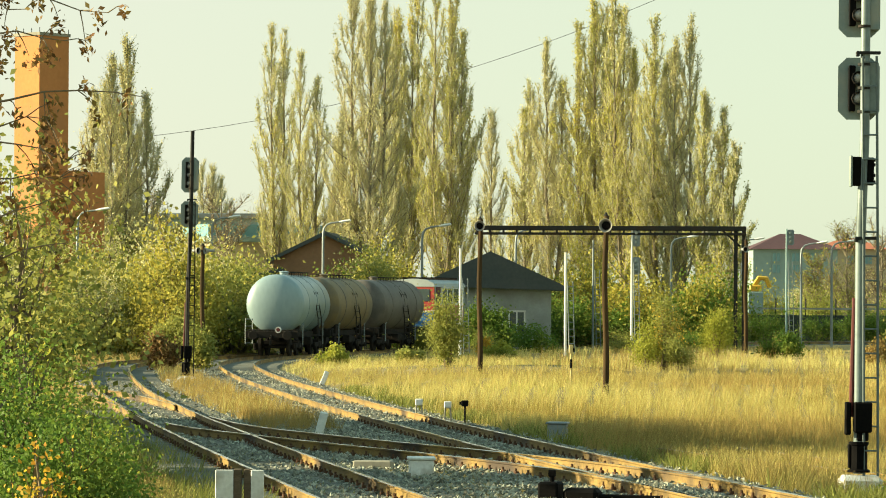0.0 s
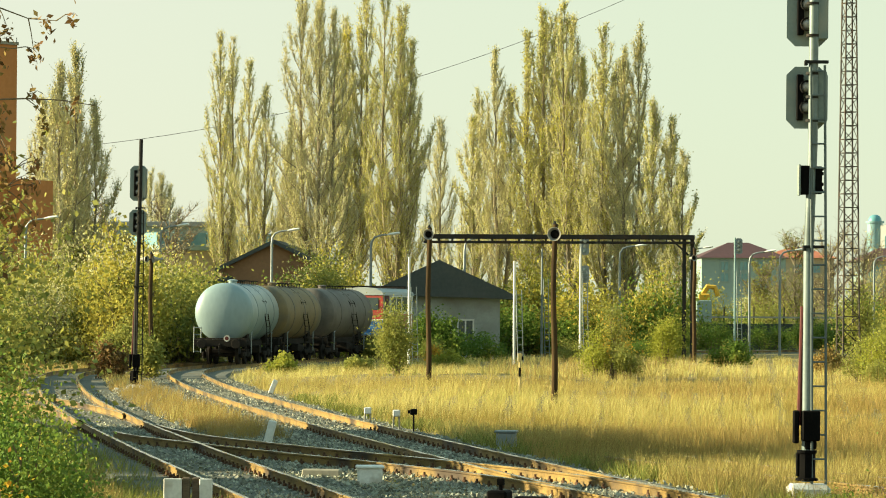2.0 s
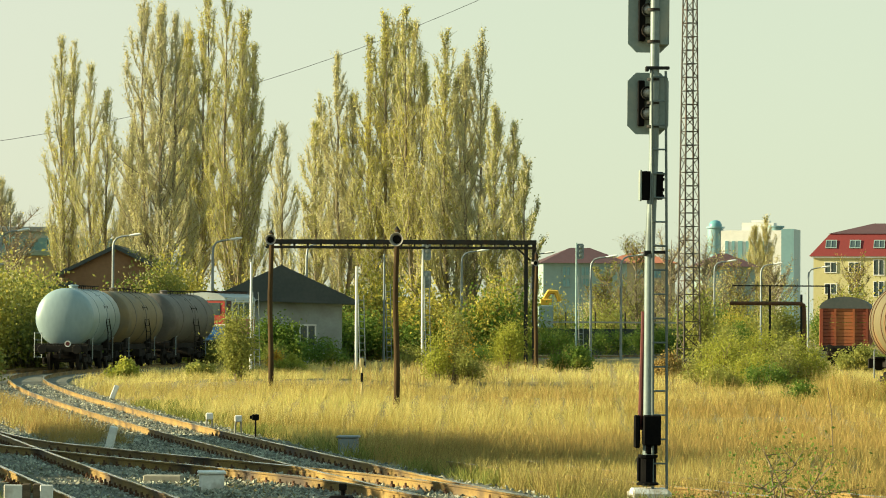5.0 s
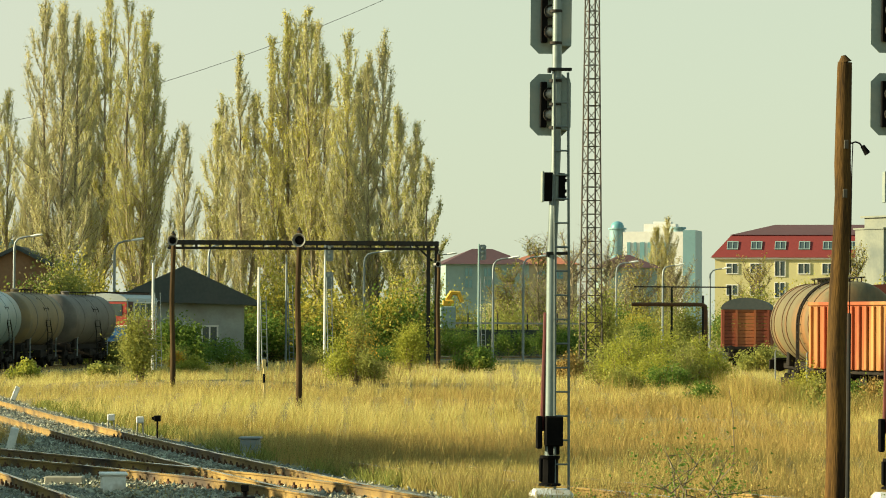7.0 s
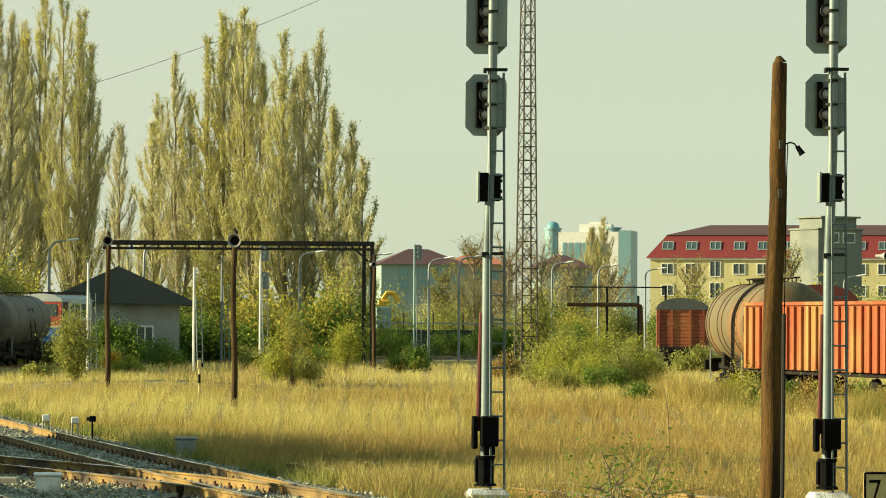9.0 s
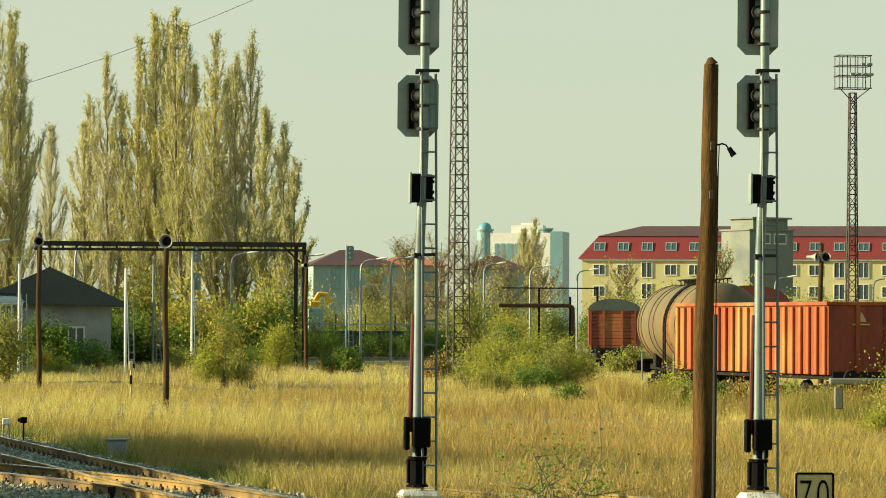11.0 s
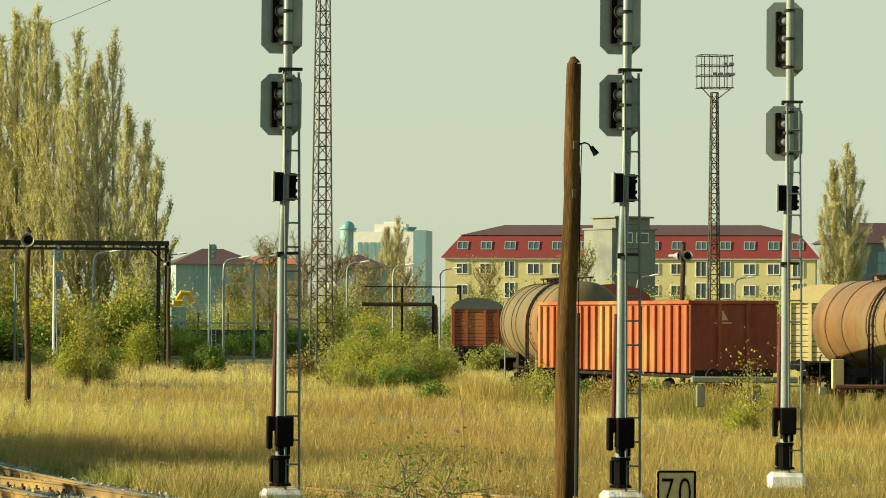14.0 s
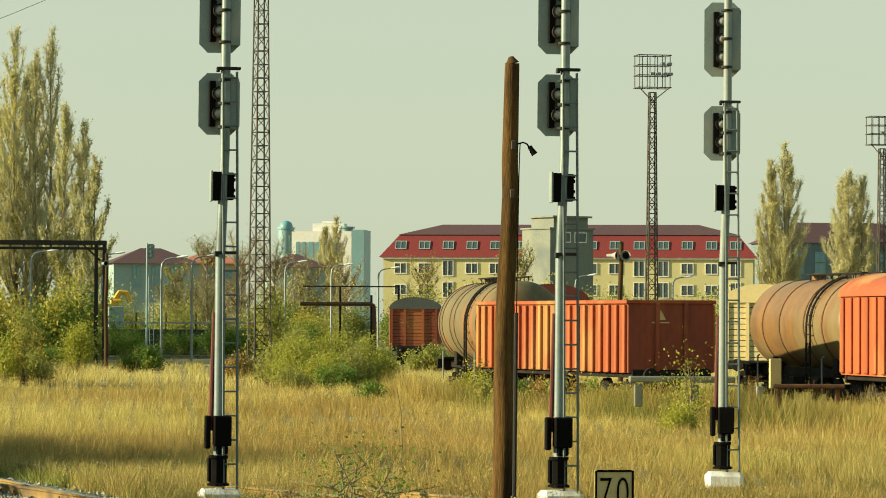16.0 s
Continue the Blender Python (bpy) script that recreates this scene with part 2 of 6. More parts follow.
ROOF_RED = mat("red_sheet_roof", (0.19, 0.028, 0.026), (0.16, 0.024, 0.022), 0.75, scale=0.15, fine=2, bump=0.05)
ROOF_MAROON = mat("maroon_roof", (0.095, 0.044, 0.044), (0.07, 0.036, 0.037), 0.75, scale=0.15, fine=2, bump=0.05)
ROOF_TILE = mat("red_tile_roof", (0.42, 0.15, 0.08), (0.33, 0.11, 0.06), 0.8, scale=0.15, fine=2, bump=0.1)
YELLOW_WALL = mat("pale_yellow_render", (0.52, 0.48, 0.24), (0.46, 0.42, 0.21), 0.9, scale=0.1, fine=1.5, bump=0.05)
CREAM_WALL = mat("cream_render", (0.44, 0.36, 0.22), (0.38, 0.31, 0.19), 0.9, scale=0.1, fine=1.5, bump=0.05)
GREY_WALL = mat("grey_green_render", (0.24, 0.33, 0.315), (0.20, 0.28, 0.265), 0.9, scale=0.1, fine=1.5, bump=0.05)
WHITE_WALL = mat("white_render", (0.44, 0.48, 0.46), (0.34, 0.38, 0.37), 0.9, scale=0.3, fine=3, bump=0.1)
BLUE_TOWER = mat("blue_cladding", (0.19, 0.33, 0.35), (0.16, 0.28, 0.30), 0.4, scale=0.1, fine=1, bump=0.02)
FRAME_WHITE = mat("white_window_frame", (0.72, 0.72, 0.66), (0.62, 0.62, 0.57), 0.6, scale=1, fine=8, bump=0.05)
SIGN_YELLOW = mat("faded_sign_face", (0.56, 0.46, 0.20), (0.42, 0.34, 0.15), 0.7, scale=4, fine=20, bump=0.1)
MACHINE_YELLOW = mat("machine_yellow", (0.60, 0.36, 0.03), (0.5, 0.3, 0.03), 0.5, scale=1, fine=8, bump=0.05)


# ---- mesh helpers ----
def finish(name, bm, material, smooth=None):
    me = bpy.data.meshes.new(name)
    bm.normal_update()
    bm.to_mesh(me)
    bm.free()
    me.materials.append(material)
    if smooth:
        for f in me.polygons:
            f.use_smooth = True
        me.set_sharp_from_angle(angle=radians(smooth))
    return me


def part(name, bm, material, parent, label="", smooth=35):
    ob = new(name, finish(name, bm, material, smooth))
    ob.parent = parent
    return tagged(ob, label) if label else ob


def thing(name, m, label, category, group="", kind=""):
    ob = new(name)
    ob.empty_display_size = 0.2
    ob.matrix_basis = m
    return tagged(ob, label, category, group, kind)


def single(name, bm, material, m, label, category, group="", kind="", smooth=35):
    ob = new(name, finish(name, bm, material, smooth))
    ob.matrix_basis = m
    return tagged(ob, label, category, group, kind)


def box(bm, c, s, bevel=0.0, turn=0.0, taper=1.0):
    r = bmesh.ops.create_cube(bm, size=1)
    vs = r["verts"]
    for v in vs:
        k = taper if v.co.z > 0 else 1.0
        v.co = Vector((v.co.x * s[0] * k, v.co.y * s[1] * k, v.co.z * s[2]))
    if bevel:
        es = list({e for v in vs for e in v.link_edges})
        g = bmesh.ops.bevel(bm, geom=es, offset=bevel, segments=1, affect="EDGES")
        vs = list({v for f in g["faces"] for v in f.verts} | {v for v in vs if v.is_valid})
    m = Matrix.Translation(c) @ Matrix.Rotation(radians(turn), 4, "Z")
    for v in vs:
        v.co = m @ v.co
    return vs


def rod(bm, a, b, r0, r1=None, seg=8, caps=True):
    a, b = Vector(a), Vector(b)
    d = b - a
    m = Matrix.Translation((a + b) / 2) @ d.to_track_quat("Z", "Y").to_matrix().to_4x4()
    bmesh.ops.create_cone(bm, cap_ends=caps, segments=seg, radius1=r0, radius2=r0 if r1 is None else r1, depth=d.length, matrix=m)


def pipe(bm, pts, r, seg=7, r1=None):
    """A tube through the points."""
    pts = [Vector(p) for p in pts]
    rings = []
    ref = Vector((0, 1, 0)) if abs((pts[-1] - pts[0]).normalized().y) < 0.8 else Vector((1, 0, 0))
    for i, p in enumerate(pts):
        d = (pts[min(i + 1, len(pts) - 1)] - pts[max(i - 1, 0)]).normalized()
        e = ref.cross(d).normalized() if abs(ref.dot(d)) < 0.98 else Vector((0, 0, 1)).cross(d).normalized()
        g = d.cross(e)
        rr = r if r1 is None else r + (r1 - r) * i / (len(pts) - 1)
        rings.append([bm.verts.new(p + e * (rr * math.cos(2 * math.pi * k / seg)) + g * (rr * math.sin(2 * math.pi * k / seg))) for k in range(seg)])
    for u, v in zip(rings, rings[1:]):
        for k in range(seg):
            bm.faces.new((u[k], u[(k + 1) % seg], v[(k + 1) % seg], v[k]))
    bm.faces.new(rings[0][::-1])
    bm.faces.new(rings[-1])


def lathe(bm, prof, seg=24, m=None):
    """A profile of (radius, height) turned about z, then moved by m."""
    m = m or Matrix()
    rings = []
    for r, z in prof:
        if r < 1e-5:
            rings.append([bm.verts.new(m @ Vector((0, 0, z)))])
        else:
            rings.append([bm.verts.new(m @ Vector((r * math.cos(2 * math.pi * k / seg), r * math.sin(2 * math.pi * k / seg), z))) for k in range(seg)])
    for u, v in zip(rings, rings[1:]):
        for k in range(seg):
            j = (k + 1) % seg
            if len(u) == 1 and len(v) == 1:
                continue
            if len(u) == 1:
                bm.faces.new((u[0], v[j], v[k]))
            elif len(v) == 1:
                bm.faces.new((u[k], u[j], v[0]))
            else:
                bm.faces.new((u[k], u[j], v[j], v[k]))


def prism(bm, outline, y0, y1):
    """An outline of (x, z) pushed from y0 to y1."""
    f = [bm.verts.new((x, y0, z)) for x, z in outline]
    g = [bm.verts.new((x, y1, z)) for x, z in outline]
    n = len(f)
    bm.faces.new(f)
    bm.faces.new(g[::-1])
    for i in range(n):
        bm.faces.new((f[i], g[i], g[(i + 1) % n], f[(i + 1) % n]))
    bmesh.ops.recalc_face_normals(bm, faces=bm.faces)


def B():
    return bmesh.new()


def quads(name, verts, n, material):
    """n separate four-cornered pieces from an array of corners."""
    me = bpy.data.meshes.new(name)
    me.vertices.add(4 * n)
    me.vertices.foreach_set("co", np.ascontiguousarray(verts, dtype=np.float32).ravel())
    me.loops.add(4 * n)
    me.loops.foreach_set("vertex_index", np.arange(4 * n, dtype=np.int32))
    me.polygons.add(n)
    me.polygons.foreach_set("loop_start", np.arange(0, 4 * n, 4, dtype=np.int32))
    me.update(calc_edges=True)
    me.materials.append(material)
    return me


def leaf_mesh(name, centres, size, material, rng, up=0.0, long=1.5):
    """Folded-kite leaves at the centres, turned at random; up leans them towards the upright."""
    n = len(centres)
    a = rng.normal(size=(n, 3))
    a[:, 2] += up * 2
    a /= np.linalg.norm(a, axis=1)[:, None]
    b = np.cross(a, rng.normal(size=(n, 3)))
    b /= np.linalg.norm(b, axis=1)[:, None]
    s = size * rng.uniform(0.55, 1.35, size=(n, 1))
    nrm = np.cross(a, b)
    v = np.stack([centres - a * s * long / 2, centres + b * s / 2 + nrm * s * 0.12, centres + a * s * long / 2, centres - b * s / 2 + nrm * s * 0.12], 1)
    return quads(name, v, n, material)


# ---- ground ----
def lattice_noise(x, y, size, seed):
    """Smooth noise from 0 to 1 over the plan, with bumps of about the given size."""
    tab = np.random.default_rng(seed).uniform(0, 1, (64, 64))
    fx, fy = np.asarray(x, float) / size + 500, np.asarray(y, float) / size + 500
    i, j = np.floor(fx).astype(int), np.floor(fy).astype(int)
    u, v = fx - i, fy - j
    u, v = u * u * (3 - 2 * u), v * v * (3 - 2 * v)
    i, j, i1, j1 = i % 64, j % 64, (i + 1) % 64, (j + 1) % 64
    return (tab[i, j] * (1 - u) + tab[i1, j] * u) * (1 - v) + (tab[i, j1] * (1 - u) + tab[i1, j1] * u) * v


def track_gap(x, y):
    """Distance from the two running lines, to the right of the main one counted positive."""
    xm = np.interp(y, [40, 48, 56, 64, 72, 80, 100, 120, 140, 151, 174, 202, 221, 257], [1.92, -0.31, -2.45, -4.51, -6.5, -8.43, -13.03, -17.36, -21.3, -23.1, -23.9, -20, -15.5, 3])
    xs = np.interp(y, [34, 40, 48, 56, 64, 72, 80, 100, 120, 138, 150, 164, 195], [-1.9, -3.56, -5.7, -7.81, -9.89, -11.92, -13.9, -18.59, -22.79, -26.2, -27.6, -27.4, -23])
    return x - xm, x - xs


def ground_height(x, y):
    """Flat round the tracks and far off; low mounds in the rough grass between."""
    x, y = np.asarray(x, float), np.asarray(y, float)
    g, gs = track_gap(x, y)
    free = np.clip((g - 2.6) / 5, 0, 1) * np.clip((175 - y) / 25, 0, 1) * np.clip((y - 30) / 20, 0, 1) * np.clip((14.5 - x) / 4, 0, 1)
    rail_x = np.interp(y, [36, 47.5, 58, 63], [12.5, 6.0, 1.0, -1.0])
    free = free * np.where(y < 66, np.clip((np.abs(x - rail_x) - 1.0) / 3, 0, 1), 1.0)
    n = 0.62 * (lattice_noise(x, y * 0.7, 9.0, 3) - 0.45) + 0.22 * (lattice_noise(x, y, 3.2, 4) - 0.5)
    return -0.24 + n * free


gx = [-3000, -800, -300, -150, -90] + [-60 + 1.5 * i for i in range(94)] + [90, 150, 300, 800, 3000]
gy = [-400, -100, 0, 15] + [24 + 1.5 * i for i in range(140)] + [250, 280, 330, 420, 600, 1000, 1800, 4500]
gxx, gyy = np.meshgrid(gx, gy)
gv = np.stack([gxx, gyy, ground_height(gxx, gyy)], -1).reshape(-1, 3).tolist()
gf = [(j * len(gx) + i, j * len(gx) + i + 1, (j + 1) * len(gx) + i + 1, (j + 1) * len(gx) + i) for j in range(len(gy) - 1) for i in range(len(gx) - 1)]
gm = bpy.data.meshes.new("ground")
gm.from_pydata(gv, [], gf)
gm.materials.append(SOIL)
for f in gm.polygons:
    f.use_smooth = True
ground = tagged(new("ground", gm), "dry soil of a railway yard overgrown with grass", "ground", kind="structure")


# ---- tracks ----
def spline(pts, step=0.5):
    """Points at even steps on a smooth curve through pts."""
    P = [Vector(p).to_2d() for p in pts]
    P = [2 * P[0] - P[1]] + P + [2 * P[-1] - P[-2]]
    out = []
    for i in range(1, len(P) - 2):
        a, b, c, d = P[i - 1:i + 3]
        n = max(2, int((c - b).length / step))
        for k in range(n):
            u = k / n
            out.append(0.5 * (2 * b + (c - a) * u + (2 * a - 5 * b + 4 * c - d) * u * u + (3 * b - 3 * c + d - a) * u ** 3))
    out.append(P[-2])
    return out


def resample(line, step):
    out, acc = [line[0]], 0.0
    for a, b in zip(line, line[1:]):
        L = (b - a).length
        while acc + L >= step:
            a = a + (b - a) * ((step - acc) / L)
            L, acc = (b - a).length, 0.0
            out.append(a)
        acc += L
    return out


def side(line, i):
    d = (line[min(i + 1, len(line) - 1)] - line[max(i - 1, 0)]).normalized()
    return Vector((d.y, -d.x)), d


RAIL_SHAPE = [(-0.075, -0.172), (0.075, -0.172), (0.075, -0.158), (0.014, -0.14), (0.012, -0.045), (0.036, -0.03), (0.036, -0.006), (0.028, 0.0),
              (-0.028, 0.0), (-0.036, -0.006), (-0.036, -0.03), (-0.012, -0.045), (-0.014, -0.14), (-0.075, -0.158)]


def sweep(bm, line, offset, shape):
    rings = []
    for i, p in enumerate(line):
        r, d = side(line, i)
        rings.append([bm.verts.new((*(p + r * (offset + x)), z)) for x, z in shape])
    n = len(shape)
    for u, v in zip(rings, rings[1:]):
        for k in range(n):
            bm.faces.new((u[k], v[k], v[(k + 1) % n], u[(k + 1) % n]))
    bm.faces.new(rings[0])
    bm.faces.new(rings[-1][::-1])
    bmesh.ops.recalc_face_normals(bm, faces=bm.faces)


sl = B()
box(sl, (0, 0, -0.245), (2.5, 0.25, 0.14), 0.015)
SLEEPER_MESH = finish("sleeper", sl, SLEEPER)
fm = B()
box(fm, (0, 0, -0.168), (0.36, 0.16, 0.02))
for sx in (-1, 1):
    box(fm, (sx * 0.105, 0, -0.14), (0.06, 0.11, 0.05), 0.008)
    rod(fm, (sx * 0.115, 0, -0.13), (sx * 0.115, 0, -0.07), 0.02, seg=6)
FASTENER_MESH = finish("fastening", fm, RUST)


def track(label, pts, left=None, right=None, sleepers=None, bed=True, fasten_to=80.0, drop=0.0):
    """A railway track along pts; left and right: the stretch (y from, y to) of each rail that is laid."""
    line = spline(pts)
    t = thing("railway_track", Matrix(), label, "railway track", "tracks of the yard", "structure")
    for off, span in ((-0.753, left), (0.753, right)):
        keep = [p for p in line if not span or span[0] <= p.y <= span[1]]
        bm = B()
        sweep(bm, keep, off, RAIL_SHAPE)
        part("rail", bm, RAIL, t, "rusty steel rail with a bright running edge", smooth=None)
    ties = resample(line, 0.62)
    for i, p in enumerate(ties):
        if sleepers and not sleepers[0] <= p.y <= sleepers[1]:
            continue
        if p.y > 175:
            break
        r, d = side(ties, i)
        a = math.atan2(r.y, r.x)
        s = new("sleeper", SLEEPER_MESH)
        s.parent = t
        s.matrix_basis = Matrix.Translation((*p, 0.0)) @ Matrix.Rotation(a + random.uniform(-0.02, 0.02), 4, "Z")
        if p.y < fasten_to:
            for off in (-0.753, 0.753):
                f = new("fastening", FASTENER_MESH)
                f.parent = t
                f.matrix_basis = Matrix.Translation((*(p + r * off), 0.0)) @ Matrix.Rotation(a, 4, "Z")
    if bed:
        bm = B()
        sweep(bm, resample(line, 1.5), 0.0, [(-2.3, -0.5), (2.3, -0.5), (1.75, -0.168 - drop), (-1.75, -0.168 - drop)])
        part("ballast_bed", bm, BALLAST, t, "grey crushed-stone ballast mixed with weeds", smooth=None)
    return line


MAIN = track("rusty curved main track on timber sleepers",
             [(1.92, 40), (-0.31, 48), (-2.45, 56), (-4.51, 64), (-6.5, 72), (-8.43, 80), (-13.03, 100), (-17.36, 120), (-21.2, 140), (-22.9, 151), (-23.8, 162),
              (-23.8, 174), (-22.7, 187), (-20.0, 202), (-15.5, 221), (-8, 240), (3, 257), (18, 276), (40, 297)], right=None)
track("rusty siding track with worn bright rails", [(-1.9, 34), (-3.56, 40), (-5.7, 48), (-7.81, 56), (-9.89, 64), (-11.92, 72), (-13.9, 80), (-18.59, 100),
                                                    (-22.79, 120), (-26.2, 138), (-27.6, 150), (-27.4, 164), (-26, 178), (-23, 195)])
track("turnout curve joining the two tracks", [(1.92, 40), (-0.31, 48), (-1.5, 52), (-3.05, 56), (-5.1, 60), (-7.36, 64), (-9.5, 68), (-11.6, 72.5), (-13.9, 80)],
      left=(42.0, 74.0), right=(49.0, 78.0), sleepers=(53.5, 71.0), bed=False)
track("branch track leaving into the bushes", [(-11.92, 72), (-13.9, 80), (-16.5, 90), (-19.7, 100), (-23.5, 110), (-28, 120)], left=(76, 120), right=(86, 120), sleepers=(88, 120), bed=True, fasten_to=0, drop=0.03)
track("rail line half buried in dry grass", [(12.5, 36), (6.0, 47.5), (1.0, 58), (-1.0, 63)], sleepers=(0, 1), bed=False, fasten_to=0)

# loose ballast stones
rng = np.random.default_rng(5)


def stones(name, n, pick, size, label):
    c = np.array([pick() for _ in range(n)])
    k = np.array([(1, 0, 0), (-0.5, 0.87, 0), (-0.5, -0.87, 0), (0, 0, 0.8)], float)
    tri = np.array([(0, 1, 3), (1, 2, 3), (2, 0, 3)])
    s = size * rng.uniform(0.5, 1.5, (n, 1, 1))
    v = (k[None] + rng.normal(0, 0.3, (n, 4, 3))) * s
    a = rng.uniform(0, 6.28, n)
    ca, sa = np.cos(a)[:, None], np.sin(a)[:, None]
    v = np.stack([v[..., 0] * ca - v[..., 1] * sa, v[..., 0] * sa + v[..., 1] * ca, v[..., 2]], -1) + c[:, None]
    me = bpy.data.meshes.new(name)
    me.from_pydata(v.reshape(-1, 3).tolist(), [], (tri[None] + 4 * np.arange(n)[:, None, None]).reshape(-1, 3).tolist())
    me.materials.append(STONE)
    return tagged(new(name, me), label, "ballast", kind="stuff")


def on_bed():
    p = MAIN[int(rng.uniform(0, 200))]
    x = p.x + rng.uniform(-3.6, 1.9)
    return (x, p.y + rng.uniform(-0.4, 0.4), -0.172 + rng.uniform(-0.01, 0.02))


def between():
    y = rng.uniform(42, 118) if rng.uniform() < 0.4 else rng.uniform(42, 82)
    x0, x1 = -0.25 * (y - 40) - 4.5, -0.25 * (y - 40) + 2.0
    return (rng.uniform(x0, x1), y, -0.18 + rng.uniform(-0.01, 0.02))


stones("ballast_stones", 20000, on_bed, 0.036, "loose pale crushed stones along the track")
stones("ballast_stones", 24000, between, 0.036, "loose pale crushed stones between the tracks")


# ---- signals ----
def octagon(bm, w, h, cut, y0, y1, cx=0.0, cz=0.0):
    a, b = w / 2, h / 2
    prism(bm, [(cx + x, cz + z) for x, z in ((-a + cut, -b), (a - cut, -b), (a, -b + cut), (a, b - cut), (a - cut, b), (-a + cut, b), (-a, b - cut), (-a, -b + cut))], y0, y1)


def signal_head(parent, z, h, lamps, mats):
    bm = B()
    octagon(bm, 0.63, h, 0.13, 0.16, 0.185, -0.06, z)
    screen = part("screen", bm, mats["screen"], parent, "octagonal green-grey background screen", smooth=None)
    bm = B()
    box(bm, (-0.17, 0.12, z), (0.10, 0.09, h * 0.74), 0.01)
    part("lamp_case", bm, BLACK, screen)
    bm = B()
    box(bm, (0.12, 0.09, z), (0.22, 0.14, h * 0.84), 0.015)
    part("case_door", bm, mats["screen"], screen)
    for i in range(lamps):
        zz = z + (i - (lamps - 1) / 2) * 0.31
        bm = B()
        lathe(bm, [(0.0, 0.09), (0.045, 0.08), (0.072, 0.055), (0.086, 0.02), (0.09, 0.0), (0.09, -0.06), (0, -0.06)], 16, Matrix.Translation((-0.075, 0.09, zz)) @ Matrix.Rotation(radians(90), 4, "X"))
        lamp = part("lamp_unit", bm, LENS, screen, "pale round lamp housing")
        bm = B()
        lathe(bm, [(0.088, 0.005), (0.104, 0.005), (0.104, 0.085), (0.096, 0.085), (0.088, 0.005)], 16, Matrix.Translation((-0.075, 0.09, zz)) @ Matrix.Rotation(radians(90), 4, "X"))
        part("hood", bm, mats["iron"], lamp)
    for s in (-0.38, 0.0, 0.38):
        bm = B()
        lathe(bm, [(0.08, -0.02), (0.095, -0.02), (0.095, 0.02), (0.08, 0.02)], 14, Matrix.Translation((0, 0.0, z + s * h)))
        part("clamp", bm, mats["iron"], screen)


def light_signal(m, label, mats, box_on=True, base=True, top=8.3, heads=(7.34, 5.92), bz=4.66):
    t = thing("railway_signal", m, label, "signal", "tall light signals")
    bm = B()
    pipe(bm, [(-0.03, 0, 0.1), (-0.03, 0, 3.6), (0.02, 0, 5.2), (0.02, 0, top)], 0.08, 14, 0.07)
    part("mast", bm, mats["mast"], t, "painted tubular steel mast")
    for x in (0.01, 0.22):
        bm = B()
        pipe(bm, [(x + 0.03, -0.12, 0.0), (x, -0.10, 3.5), (x - 0.04, -0.10, 6.4)], 0.02, 6)
        part("ladder_stile", bm, mats["ladder"], t)
    for i in range(17):
        z = 0.45 + 0.366 * i
        sh = -0.04 * z / 6.4
        bm = B()
        rod(bm, (0.02 + sh, -0.11, z), (0.24 + sh, -0.11, z), 0.014, seg=6)
        part("rung", bm, mats["ladder"], t)
    for z in (3.65, heads[1] + 0.53):
        bm = B()
        box(bm, (0.06, -0.05, z), (0.36, 0.10, 0.045), 0.006)
        box(bm, (-0.10, -0.05, z - 0.02), (0.05, 0.12, 0.07), 0.006)
        part("bracket", bm, mats["iron"], t)
    signal_head(t, heads[0], 1.28, 3, mats)
    signal_head(t, heads[1], 0.94, 2, mats)
    if box_on:
        bm = B()
        box(bm, (-0.10, 0, bz), (0.13, 0.14, 0.44), 0.012)
        ib = part("indicator_box", bm, BLACK, t, "black indicator housing with a pale hood edge")
        bm = B()
        box(bm, (-0.185, -0.02, bz), (0.035, 0.2, 0.47), 0.008)
        part("hood", bm, SCREEN, ib, "grey-green hood plate")
        bm = B()
        box(bm, (0.11, 0, bz), (0.10, 0.13, 0.42), 0.012)
        for z in (bz - 0.16, bz - 0.06, bz + 0.10, bz + 0.17):
            box(bm, (0.17, 0, z), (0.03, 0.08, 0.05), 0.006)
        part("relay_box", bm, BLACK, t)
    bm = B()
    rod(bm, (-0.15, 0.02, 0.95), (-0.11, 0.02, 2.75), 0.035, seg=8)
    part("cable_pipe", bm, RED_PAINT, t, "dull red cable pipe")
    bm = B()
    box(bm, (0.02, -0.05, 0.95), (0.27, 0.24, 0.46), 0.02)
    box(bm, (-0.20, -0.02, 0.93), (0.09, 0.14, 0.50), 0.02)
    box(bm, (0.02, -0.02, 0.66), (0.18, 0.16, 0.14), 0.02)
    part("junction_cabinet", bm, BLACK, t, "black iron junction cabinet")
    bm = B()
    lathe(bm, [(0.0, 0.0), (0.17, 0.0), (0.17, 0.03), (0.13, 0.05), (0.13, 0.40), (0.15, 0.42), (0.15, 0.46), (0, 0.46)], 10, Matrix.Translation((-0.03, -0.03, 0.12)))
    box(bm, (-0.17, -0.03, 0.36), (0.05, 0.1, 0.36), 0.015)
    part("cable_box", bm, BLACK, t)
    if base:
        bm = B()
        box(bm, (0.0, 0, -0.09), (0.64, 0.6, 0.32), 0.07)
        part("footing", bm, WHITE_PAINT, t, "whitewashed concrete footing")
    return t


